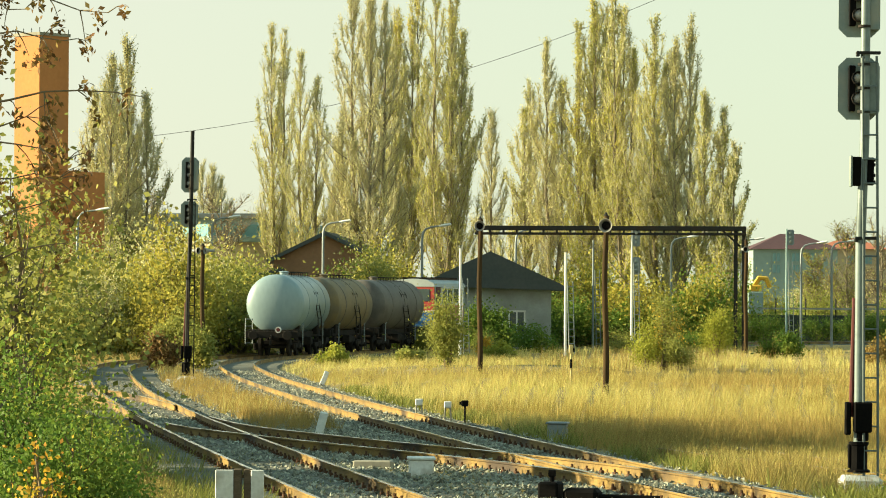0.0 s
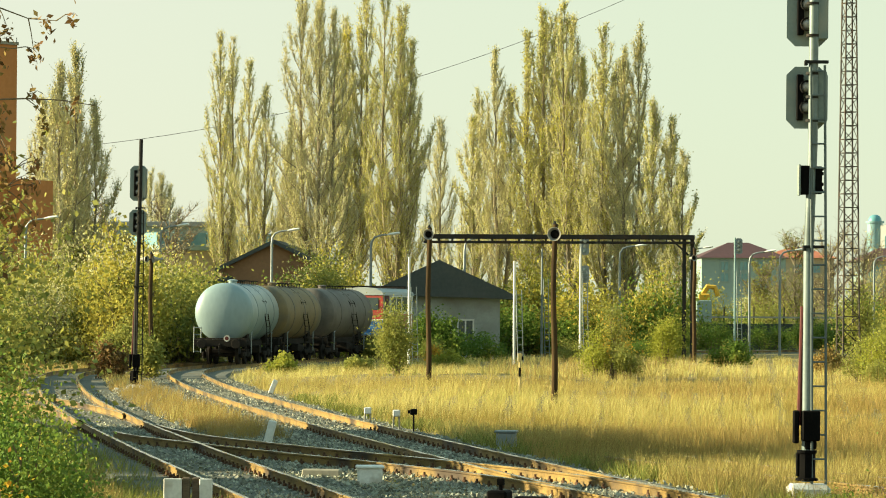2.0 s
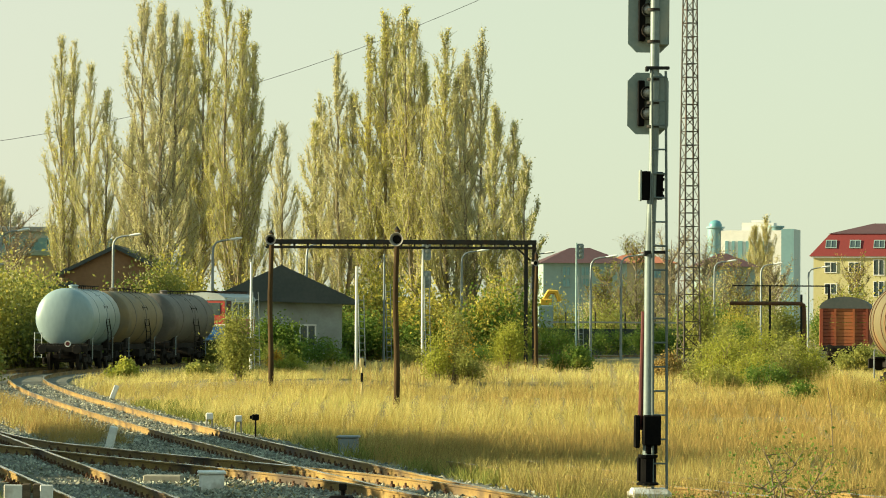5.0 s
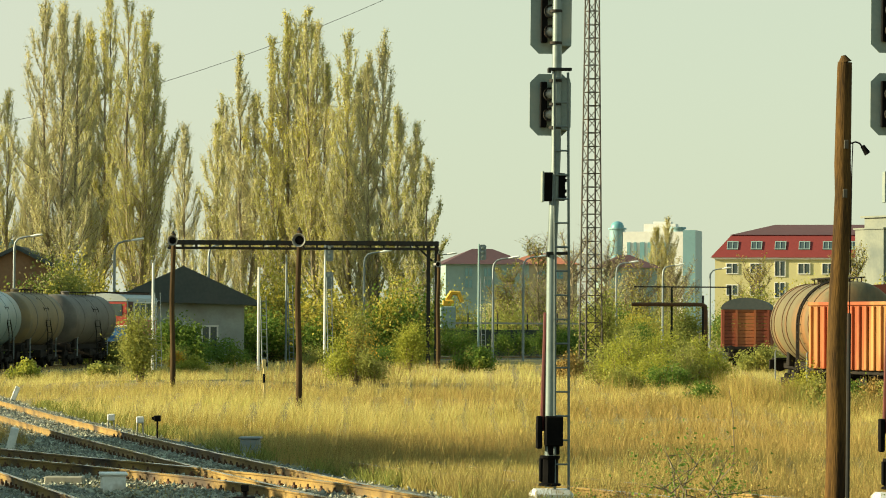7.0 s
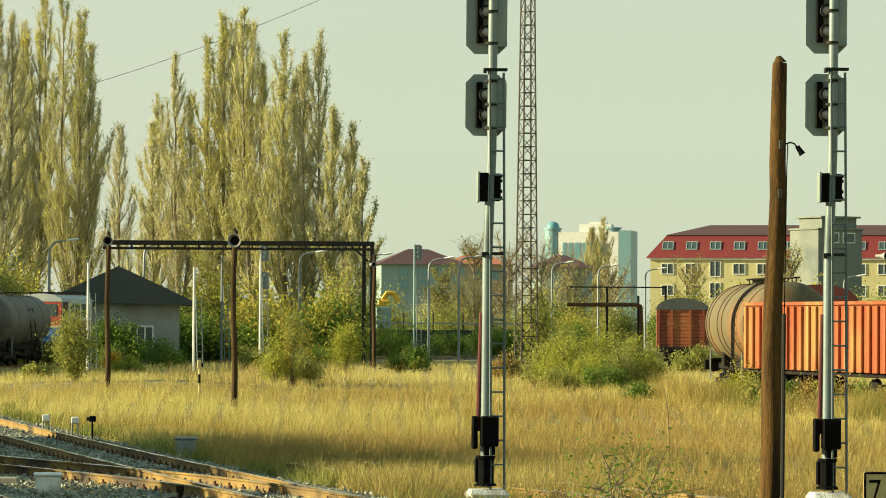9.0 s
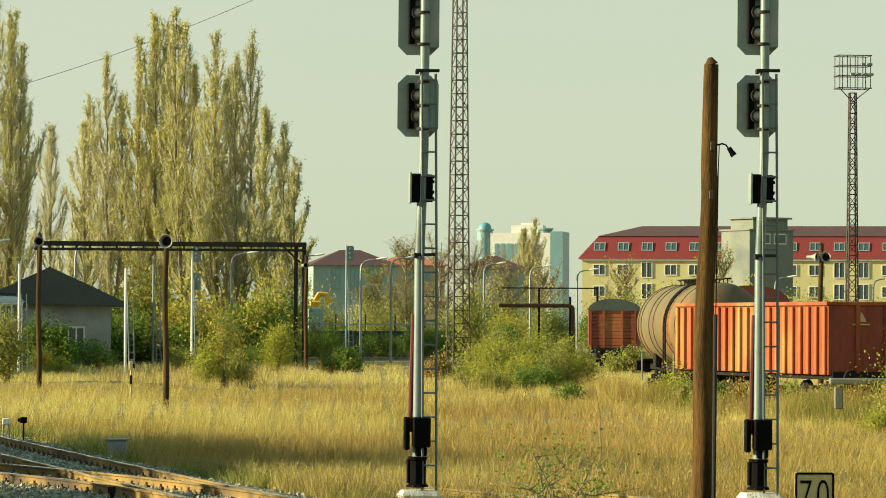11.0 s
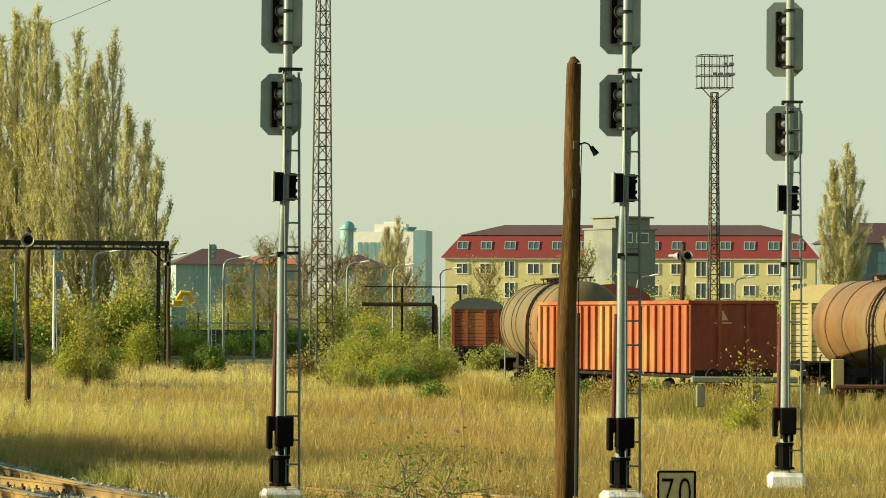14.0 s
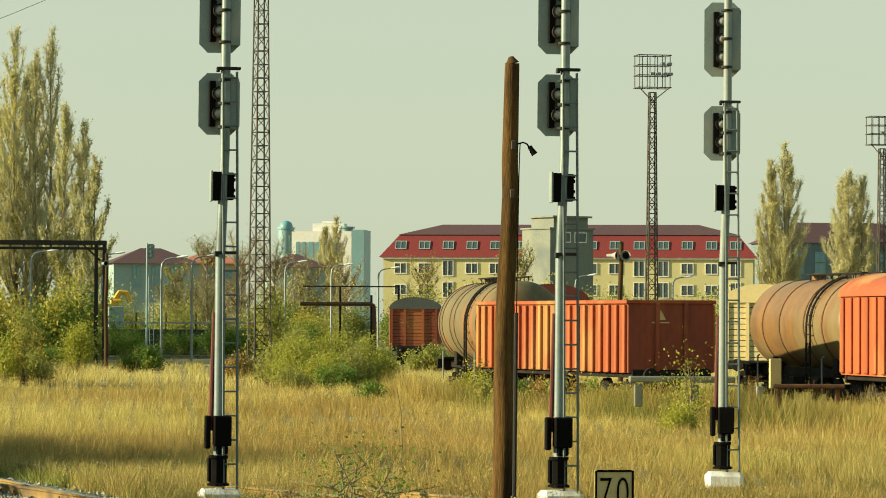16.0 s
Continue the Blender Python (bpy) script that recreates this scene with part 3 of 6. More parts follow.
LADDER = mat("dark_ladder_paint", (0.075, 0.10, 0.096), (0.12, 0.15, 0.14), 0.6, scale=2, fine=18, bump=0.1)
DAY = dict(mast=MAST, ladder=LADDER, screen=SCREEN, iron=STEEL_DARK)
OLD = dict(mast=STEEL_DARK, ladder=STEEL_DARK, screen=SCREEN, iron=STEEL_DARK)
light_signal(pose(1.66, 51.54, 0, 0, 0.3, 4), "tall aluminium-painted light signal beside the turnout", DAY)
light_signal(pose(6.79, 51.00, 0, 0, 0.3, 3), "tall aluminium-painted light signal in dry grass", DAY)
light_signal(pose(10.49, 57.50, 0.0, 0, 0.2, -6), "tall grey light signal seen before parked wagons", dict(DAY, mast=mat("grey_mast_paint", (0.17, 0.205, 0.185), (0.235, 0.27, 0.24), 0.5, scale=1.5, fine=14, bump=0.1)), heads=(7.51, 5.89), bz=4.77)
light_signal(pose(-20.40, 122.00, -0.1, 0, 0.8, 2), "dark iron light signal between the two tracks", OLD, box_on=False, top=9.0, heads=(7.40, 5.97))


def slim_signal(m, label, h, heads=0, ladder=True, material=None):
    """A far white signal mast with a leaning ladder."""
    material = material or FRAME_WHITE
    t = thing("signal_mast", m, label, "signal", "slim signal masts")
    bm = B()
    rod(bm, (0, 0, 0), (0, 0, h), 0.085, 0.065, 10)
    part("mast", bm, material, t)
    for i in range(heads):
        z = h - 0.6 - 1.75 * i
        bm = B()
        octagon(bm, 0.5, 1.1, 0.1, 0.0, 0.03, 0.28, z)
        s = part("screen", bm, GALV, t, smooth=None)
        for k in (-0.3, 0.0, 0.3):
            bm = B()
            lathe(bm, [(0, 0.10), (0.10, 0.08), (0.12, 0.0), (0, 0)], 10, Matrix.Translation((0.28, 0, z + k)) @ Matrix.Rotation(radians(90), 4, "X"))
            part("lamp_unit", bm, SCREEN, s)
    if ladder:
        for x in (0.12, 0.42):
            bm = B()
            rod(bm, (x + 0.12, -0.2, 0), (x, -0.1, h * 0.72), 0.03, seg=5)
            part("ladder_stile", bm, GALV, t)
        for i in range(int(h * 0.72 / 0.4)):
            z = 0.3 + 0.4 * i
            bm = B()
            sx = 0.12 * (1 - z / (h * 0.72))
            rod(bm, (0.12 + sx, -0.12, z), (0.42 + sx, -0.12, z), 0.022, seg=5)
            part("rung", bm, GALV, t)
    return t


TEAL_STEEL = mat("teal_painted_steel", (0.25, 0.37, 0.36), (0.20, 0.30, 0.29), 0.6, scale=2, fine=12, bump=0.1)
slim_signal(pose(-7.40, 212.00, -0.2), "white light signal with two lamp heads under poplars", 7.50 + 0.2, 2)
slim_signal(pose(-16.26, 190.00, -0.2), "slim pale mast with a leaning ladder", 5.81 + 0.2)
slim_signal(pose(-10.34, 190.00, -0.2), "slim pale mast standing in bushes", 5.61 + 0.2)
slim_signal(pose(-10.41, 225.00, -0.2), "thin grey mast before the poplars", 7.00 + 0.2, material=GALV)
slim_signal(pose(2.51, 240.00, -0.2), "teal ladder mast with one lamp head", 8.13 + 0.2, 1, material=TEAL_STEEL)


# ---- poles with loudspeakers ----
def horn(parent, at, r, yaw, length=0.5):
    m = Matrix.Translation(at) @ Matrix.Rotation(radians(yaw), 4, "Z") @ Matrix.Rotation(radians(90), 4, "X")
    bm = B()
    lathe(bm, [(0.0, -length), (r * 0.35, -length), (r * 0.4, -length * 0.55), (r * 0.6, -length * 0.3), (r, 0), (r * 0.96, 0.015), (r * 0.55, -length * 0.28), (r * 0.2, -length * 0.45), (0, -length * 0.45)], 20, m)
    h = part("horn", bm, SPEAKER, parent, "grey horn loudspeaker")
    bm = B()
    lathe(bm, [(0, -0.03), (r * 0.62, -0.06), (r * 0.6, -length * 0.2), (0, -length * 0.4)], 16, m)
    part("throat", bm, BLACK, h)


SPEAKER = mat("speaker_grey", (0.30, 0.30, 0.27), (0.22, 0.22, 0.20), 0.55, scale=3, fine=15, bump=0.1)


def speaker_pole(m, h, r, label, horns, hz=None, lean=0.0):
    t = thing("loudspeaker_pole", m, label, "pole", "poles with loudspeakers")
    bm = B()
    pts = [(lean * z + 0.03 * math.sin(z * 1.3), 0, z) for z in np.linspace(0, h, 9)]
    pipe(bm, pts, r, 12, r * 0.78)
    part("pole", bm, TAR_WOOD, t)
    bm = B()
    rod(bm, (lean * h, 0, h), (lean * h, 0, h + r), r * 0.78, 0.02, 12)
    part("pole_cap", bm, STEEL_DARK, t)
    for dx, dy, rr, yaw in horns:
        horn(t, (lean * h + dx, -r - 0.22 + dy, hz or h - 0.25), rr, yaw)
        bm = B()
        box(bm, (lean * h + dx / 2, -r * 0.6 + dy / 2, hz or h - 0.25), (max(0.08, abs(dx)), 0.2, 0.06), 0.01)
        part("speaker_bracket", bm, STEEL_DARK, t)
    return t


speaker_pole(pose(-4.30, 101.00, -0.3), 5.30 + 0.3, 0.095, "brown timber pole with a grey horn loudspeaker in dry grass", [(0.0, 0, 0.21, -12)], hz=5.00 + 0.3)
speaker_pole(pose(-10.21, 128.00, -0.3), 5.87 + 0.3, 0.105, "brown timber pole with a small horn loudspeaker", [(0.0, 0, 0.20, 0)], hz=5.61 + 0.3)
speaker_pole(pose(-0.29, 205.00, -0.3), 6.62 + 0.3, 0.13, "weathered timber pole with a loudspeaker beside the gantry leg", [(0.0, 0, 0.20, 30)], hz=6.08 + 0.3)
speaker_pole(pose(-26.85, 165.00, -0.3), 5.47 + 0.3, 0.12, "dark timber pole carrying two small loudspeakers", [(-0.16, 0, 0.17, 60), (0.16, 0, 0.17, -60)])
speaker_pole(pose(22.66, 150.00, -0.2), 6.17 + 0.2, 0.13, "dark timber pole with two horn loudspeakers above the wagons", [(-0.22, 0, 0.2, 55), (0.16, 0, 0.24, -20)], hz=5.64 + 0.2)

# the big timber pole with a lamp, and the iron stake beside it
t = thing("timber_pole", pose(5.19, 45.00, -0.3, 0, 1.2), "thick weathered timber pole with a small bent lamp arm", "pole")
POLE_H = 6.08 + 0.3
bm = B()
pipe(bm, [(0.02 * math.sin(1.7 * z) * (z < 5), 0.01 * math.cos(2 * z), z) for z in np.linspace(0, POLE_H - 0.08, 16)] + [(0, 0, POLE_H)], 0.155, 18, 0.095)
part("pole", bm, POLE_WOOD, t)
bm = B()
rod(bm, (0, 0, POLE_H), (-0.02, 0, POLE_H + 0.09), 0.094, 0.03, 12)
part("pole_tip", bm, POLE_WOOD, t, "weathered pointed pole tip")
LAMP_Z = 5.00 + 0.3
bm = B()
pipe(bm, [(0.1, -0.05, LAMP_Z), (0.16, -0.08, LAMP_Z + 0.02), (0.21, -0.1, LAMP_Z), (0.25, -0.1, LAMP_Z - 0.05)], 0.011, 8)
part("lamp_arm", bm, BLACK, t)
bm = B()
lathe(bm, [(0, 0.06), (0.03, 0.06), (0.035, 0), (0.045, -0.07), (0, -0.07)], 12, Matrix.Translation((0.28, -0.1, LAMP_Z - 0.08)) @ Matrix.Rotation(radians(-35), 4, "Y"))
part("lamp_socket", bm, BLACK, t, "broken black lamp socket")
bm = B()
pipe(bm, [(0.14, -0.1, 0.5), (0.13, -0.1, LAMP_Z - 2.5), (0.115, -0.1, LAMP_Z - 0.3), (0.12, -0.1, LAMP_Z)], 0.007, 6)
part("cable", bm, BLACK, t)
for z in (POLE_H - 1.1, POLE_H - 1.75):
    bm = B()
    box(bm, (0.03, -0.11, z), (0.06, 0.04, 0.12), 0.008)
    part("metal_tag", bm, LATTICE, t)
bm = B()
rod(bm, (0, 0, 0), (0.02, 0, 2.74 + 0.3), 0.028, seg=8)
single("iron_stake", bm, STEEL_DARK, pose(5.31, 44.50, -0.3), "rusty iron stake beside the timber pole", "stake")

# ---- lattice gantry ----
t = thing("signal_gantry", pose(-16.95, 212.00, -0.2), "dark rusty steel lattice gantry spanning the yard", "gantry")
SPAN, TOPZ, BOTZ = -0.28 - -17.25, 7.49 + 0.2, 7.14 + 0.2
for y in (0, 0.7):
    for z, r in ((TOPZ, 0.14), (BOTZ, 0.075)):
        bm = B()
        box(bm, (SPAN / 2 - 0.3, y, z), (SPAN, 0.16, r * 2), 0.01)
        part("chord", bm, STEEL_DARK, t)
    for i in range(21):
        x = -0.2 + (SPAN - 0.2) * i / 20
        bm = B()
        rod(bm, (x, y, BOTZ), (x, y, TOPZ), 0.05, seg=6)
        part("strut", bm, STEEL_DARK, t)
for x in (SPAN - 0.45, SPAN - 0.95, 0.0):
    bm = B()
    box(bm, (x, 0.35, TOPZ / 2), (0.24, 0.5, TOPZ), 0.01)
    part("leg", bm, STEEL_DARK, t)
bm = B()
rod(bm, (SPAN - 1.9, 0.3, TOPZ), (SPAN - 0.7, 0.3, TOPZ - 1.1), 0.06, seg=6)
part("brace", bm, STEEL_DARK, t)


# ---- street lamps ----
def street_lamp(m, h, arm=1.4, yaw=0.0):
    t = thing("street_lamp", m @ pose(0, 0, 0, 0, 0, yaw), "grey steel street lamp with a curved arm", "street lamp", "street lamps of the yard")
    bm = B()
    pipe(bm, [(0, 0, 0), (0, 0, h * 0.5), (0, 0, h - 0.9), (0.05, 0, h - 0.45), (0.25, 0, h - 0.18), (0.6, 0, h - 0.06), (arm * 0.75, 0, h)], 0.10, 10, 0.05)
    part("pole", bm, GALV, t)
    bm = B()
    lathe(bm, [(0, -0.45), (0.07, -0.42), (0.13, -0.2), (0.15, 0.1), (0.11, 0.36), (0, 0.42)], 12, Matrix.Translation((arm, 0, h + 0.06)) @ Matrix.Rotation(radians(82), 4, "Y") @ Matrix.Diagonal((0.6, 1, 1, 1)))
    part("lamp_head", bm, LAMP_HEAD, t, "pale lamp head")
    return t


for x, y, z in ((-38.12, 190.00, 7.94), (-34.39, 215.00, 8.20), (-28.48, 225.00, 8.18), (-20.86, 215.00, 7.70),
                (-15.57, 225.00, 7.74), (-5.49, 235.00, 7.46), (-0.80, 270.00, 8.04), (3.53, 240.00, 7.18),
                (5.79, 245.00, 7.40), (14.82, 290.00, 7.81), (19.43, 300.00, 7.76),
                (23.60, 300.00, 7.48), (41.25, 300.00, 6.94), (50.03, 300.00, 6.84)):
    street_lamp(pose(x, y, -0.25), z + 0.2, arm=1.5, yaw=random.uniform(-8, 8))


# ---- lattice masts ----
def lattice_mast(m, h, w0, w1, label, bays, thick=1.0):
    t = thing("lattice_mast", m, label, "lattice mast")
    wid = lambda z: w0 + (w1 - w0) * z / h
    cs = [(-1, -1), (1, -1), (1, 1), (-1, 1)]
    for sx, sy in cs:
        bm = B()
        rod(bm, (sx * w0 / 2, sy * w0 / 2, 0), (sx * w1 / 2, sy * w1 / 2, h), 0.05 * thick, 0.04 * thick, 6)
        part("chord", bm, LATTICE, t)
    for i in range(bays):
        z0, z1 = h * i / bays, h * (i + 1) / bays
        for k in range(4):
            a, b = cs[k], cs[(k + 1) % 4]
            f = 1 if i % 2 else -1
            p, q = (a, b) if f > 0 else (b, a)
            bm = B()
            rod(bm, (p[0] * wid(z0) / 2, p[1] * wid(z0) / 2, z0), (q[0] * wid(z1) / 2, q[1] * wid(z1) / 2, z1), 0.022 * thick, seg=4)
            part("diagonal", bm, LATTICE, t)
            bm = B()
            rod(bm, (a[0] * wid(z1) / 2, a[1] * wid(z1) / 2, z1), (b[0] * wid(z1) / 2, b[1] * wid(z1) / 2, z1), 0.022 * thick, seg=4)
            part("cross_bar", bm, LATTICE, t)
    return t


lattice_mast(pose(7.63, 175.00, -0.2, 0, 0, 20), 21.0, 0.92, 0.52, "tall slim steel lattice mast overgrown by a creeper", 30)


def floodlight_mast(m, h, label):
    t = lattice_mast(m, h, 0.95, 0.55, label, 26, 1.6)
    for z in (0.4, 1.5, 2.4, 3.3):
        bm = B()
        for y in (-0.9, 0.9):
            box(bm, (0, y, h + z), (3.0, 0.08, 0.08))
        for x in (-1.5, 1.5):
            box(bm, (x, 0, h + z), (0.08, 1.88, 0.08))
        part("platform_rail", bm, LATTICE, t)
    for i in range(5):
        for y in (-0.9, 0.9):
            bm = B()
            rod(bm, (-1.4 + 0.7 * i, y, h + 0.4), (-1.4 + 0.7 * i, y, h + 3.3), 0.04, seg=5)
            part("platform_post", bm, LATTICE, t)
    for sx in (-1, 1):
        bm = B()
        rod(bm, (0, 0, h - 0.8), (sx * 1.4, -0.8, h + 0.4), 0.05, seg=5)
        part("platform_brace", bm, LATTICE, t)
    for i, (x, z) in enumerate(((-0.3, 1.6), (0.3, 1.6), (0.9, 1.6), (1.4, 1.6), (0.7, 2.5), (1.3, 2.5))):
        bm = B()
        box(bm, (x, -1.05, h + z), (0.42, 0.35, 0.26), 0.04)
        part("floodlight", bm, GALV, t)
    return t


floodlight_mast(pose(48.13, 300.00, -0.2, 0, 0, 5), 23.52, "tall lattice floodlight mast with a lamp platform")
floodlight_mast(pose(79.43, 345.00, -0.2, 0, 0, 5), 21.06, "lattice floodlight mast farther along the yard")

# ---- overhead wire ----
bm = B()
pts = []
for i in range(33):
    u = i / 32
    x = -64 + 88 * u
    pts.append((x, 320.0, 18.65 + 0.1131 * (x + 57) + 0.00326 * (x + 57) ** 2))
pipe(bm, pts, 0.024, 5)
single("overhead_wire", bm, STEEL_DARK, Matrix(), "thin dark wire sagging across the yard", "wire")


# ---- rolling stock ----
def wheelset(parent, x, r=0.46):
    for y in (-0.75, 0.75):
        bm = B()
        lathe(bm, [(0, -0.07), (r * 0.55, -0.05), (r * 0.85, -0.06), (r, -0.06), (r, 0.05), (r + 0.03, 0.06), (r + 0.03, 0.08), (0, 0.08)], 18,
              Matrix.Translation((x, y, r)) @ Matrix.Rotation(radians(90 if y > 0 else -90), 4, "X"))
        part("wheel", bm, UNDER, parent)
    bm = B()
    rod(bm, (x, -0.9, r), (x, 0.9, r), 0.08, seg=8)
    part("axle", bm, UNDER, parent)


def bogie(t, x):
    bm = B()
    for y in (-1.0, 1.0):
        box(bm, (x, y, 0.52), (2.5, 0.12, 0.22), 0.03)
        for dx in (-0.9, 0.9):
            box(bm, (x + dx, y, 0.46), (0.34, 0.18, 0.34), 0.04)
        rod(bm, (x - 0.1, y, 0.35), (x + 0.1, y, 0.75), 0.13, seg=8)
    box(bm, (x, 0, 0.66), (0.5, 2.1, 0.2), 0.02)
    part("bogie_frame", bm, UNDER, t)
    for dx in (-0.9, 0.9):
        wheelset(t, x + dx)


def buffers(t, x, s):
    for y in (-0.875, 0.875):
        bm = B()
        rod(bm, (x, y, 1.05), (x + s * 0.42, y, 1.05), 0.11, 0.09, 12)
        rod(bm, (x + s * 0.42, y, 1.05), (x + s * 0.47, y, 1.05), 0.24, 0.22, 16)
        part("buffer", bm, UNDER, t)
    bm = B()
    rod(bm, (x, 0, 1.0), (x + s * 0.3, 0, 0.95), 0.06, seg=8)
    rod(bm, (x + s * 0.3, 0, 0.95), (x + s * 0.34, 0, 0.55), 0.05, seg=8)
    part("coupling_hook", bm, UNDER, t)


def tank_wagon(m, L, R, paint, label, rings=(), ring_paint=None, tail_disc=False, tall_ladder=False, group="tank wagons"):
    """A bogie tank wagon along local x; the end at -x carries the ladder and the tail disc."""
    t = thing("tank_wagon", m, label, "tank wagon", group)
    cz = 1.12 + R
    h = L / 2
    prof = [(0, -h)] + [(R * math.sin(a), -h + 0.62 * (1 - math.cos(a)) * 0.9) for a in np.linspace(0.12, math.pi / 2, 9)]
    prof += [(R, -h * 0.5), (R, 0), (R, h * 0.5)] + [(r, -z) for r, z in prof[::-1]]
    bm = B()
    lathe(bm, prof, 40, Matrix.Translation((0, 0, cz)) @ Matrix.Rotation(radians(90), 4, "Y"))
    part("tank", bm, paint, t, smooth=50)
    for x in rings:
        bm = B()
        lathe(bm, [(R - 0.01, -0.05), (R + 0.02, -0.05), (R + 0.02, 0.05), (R - 0.01, 0.05)], 40, Matrix.Translation((x, 0, cz)) @ Matrix.Rotation(radians(90), 4, "Y"))
        part("tank_band", bm, ring_paint or paint, t, smooth=50)
    bm = B()
    lathe(bm, [(0.22, -0.1), (0.22, 0.12), (0.27, 0.13), (0.27, 0.16), (0.12, 0.2), (0, 0.2)], 16, Matrix.Translation((-h * 0.35, 0, cz + R)))
    part("dome", bm, paint, t)
    bm = B()
    for y in (-0.35, 0.35):
        for x in np.linspace(-h * 0.3, h * 0.75, 8):
            rod(bm, (x, y, cz + R - 0.06), (x, y, cz + R + 0.14), 0.02, seg=4)
        box(bm, (h * 0.22, y, cz + R + 0.15), (h * 1.1, 0.22, 0.04))
    part("walkway", bm, UNDER, t, "grimy roof walkway")
    bm = B()
    for y in (-1.2, 1.2):
        box(bm, (0, y * 0.62, 1.08), (L + 0.9, 0.16, 0.28), 0.02)
    for x in (-h - 0.42, h + 0.42):
        box(bm, (x, 0, 1.08), (0.14, 2.7, 0.36), 0.02)
    box(bm, (-h - 0.1, 0, 1.30), (0.7, 2.5, 0.06), 0.01)
    for x in (-h * 0.62, h * 0.62):
        for y in (-0.9, 0.9):
            box(bm, (x, y, 1.35), (0.5, 0.3, 0.6), 0.03)
    part("underframe", bm, UNDER, t)
    for y in (-0.65, 0.65):
        bm = B()
        rod(bm, (0.3, y * 1.2, 0.75), (1.3, y * 1.2, 0.75), 0.22, seg=12)
        part("air_reservoir", bm, UNDER, t)
    bm = B()
    box(bm, (-0.6, -1.1, 0.75), (0.6, 0.4, 0.4), 0.03)
    part("valve_box", bm, UNDER, t)
    for x in (-h * 0.68, h * 0.68):
        bogie(t, x)
    buffers(t, -h - 0.48, -1)
    buffers(t, h + 0.48, 1)
    for y in (1.0,):
        bm = B()
        for dy in (0, 0.36):
            pipe(bm, [(-h - 0.38, y + dy, 0.6), (-h - 0.38, y + dy, 1.6), (-h - 0.36, y + dy, 1.9)], 0.025, 6)
        for z in (0.65, 0.95, 1.5, 1.85):
            rod(bm, (-h - 0.38, y, z), (-h - 0.38, y + 0.36, z), 0.02, seg=5)
        part("end_ladder", bm, GALV, t, "pale end ladder")
    way = [(-R - 0.1, 0.7), (-R - 0.1, 1.9), (-R + 0.12, 3.2), (-R * 0.62, cz + R * 0.78)]
    lx = (-h * 0.1, h * 0.12)
    if tall_ladder:
        way = [(-R - 0.08, 0.5)] + [(-(R + 0.08) * math.cos(a), cz + (R + 0.08) * math.sin(a)) for a in np.linspace(0, 1.35, 8)]
        lx = (h * 0.36, h * 0.36 + 0.42)
    for x in lx:
        bm = B()
        pipe(bm, [(x, *p) for p in way], 0.035 if tall_ladder else 0.03, 6)
        part("ladder_stile", bm, UNDER, t)
    run = [Vector(p) for p in way]
    for p, q in zip(run, run[1:]):
        for k in range(max(1, round((q - p).length / 0.3))):
            c = p.lerp(q, k / max(1, round((q - p).length / 0.3)))
            bm = B()
            rod(bm, (lx[0], c.x, c.y), (lx[1], c.x, c.y), 0.02, seg=5)
            part("ladder_rung", bm, UNDER, t)
    for x in (-h * 0.8, h * 0.55):
        bm = B()
        pipe(bm, [(x, -1.35, 0.55), (x, -1.35, 1.55), (x + 0.2, -1.35, 1.6)], 0.03, 6)
        part("hand_rail", bm, GALV, t)
    if tail_disc:
        bm = B()
        rod(bm, (-h - 0.52, -0.35, 1.32), (-h - 0.56, -0.35, 1.32), 0.16, seg=20)
        d = part("tail_disc", bm, WHITE_PAINT, t, "white disc with a red centre")
        bm = B()
        rod(bm, (-h - 0.562, -0.35, 1.32), (-h - 0.575, -0.35, 1.32), 0.10, seg=20)
        part("red_centre", bm, RED_PAINT, d)
    return t


def along(line, s):
    """The pose of a vehicle whose middle stands s metres along the line."""
    acc = 0.0
    for a, b in zip(line, line[1:]):
        L = (b - a).length
        if acc + L >= s:
            p = a.lerp(b, (s - acc) / L)
            break
        acc += L
    i = line.index(b)
    d = (line[min(i + 9, len(line) - 1)] - line[max(i - 9, 0)]).normalized()
    return pose(p.x, p.y, 0, 0, 0, math.degrees(math.atan2(d.y, d.x)))


S0 = 137.0
tank_wagon(along(MAIN, S0), 8.9, 1.50, TANK_BLUE, "pale blue-grey tank wagon with a red and white tail disc", (-2.4, 0.0, 2.4), tail_disc=True, group="shunted train")
tank_wagon(along(MAIN, S0 + 10.7), 8.9, 1.48, TANK_TAN, "tan tank wagon with a grimy underframe", (-2.4, 0.0, 2.4), TANK_GREY, group="shunted train")
tank_wagon(along(MAIN, S0 + 21.4), 8.9, 1.46, TANK_GREY, "grey-brown tank wagon coupled to the locomotive", (-2.4, 0.0, 2.4), group="shunted train")

# the shunting locomotive
t = thing("diesel_locomotive", along(MAIN, S0 + 34.6) @ pose(0, 0.15, 0, 0, 0, -3), "red, blue and coral diesel shunting locomotive with a pale cab top", "locomotive")
X0, X1 = -5.6, -0.4
bm = B()
box(bm, (-3.0, 0, 1.05), (5.8, 2.8, 0.5), 0.04)
for x in (-5.85, -0.15):
    box(bm, (x, 0, 0.75), (0.16, 2.6, 0.9), 0.03)
part("frame", bm, UNDER, t)
cab = ((LOCO_GREY, 1.30, 1.72, "grey apron"), (LOCO_PINK, 1.72, 2.62, "faded coral side panel"), (FRAME_WHITE, 2.62, 2.72, "white stripe"), (LOCO_GREY, 2.72, 3.72, "pale grey window band"))
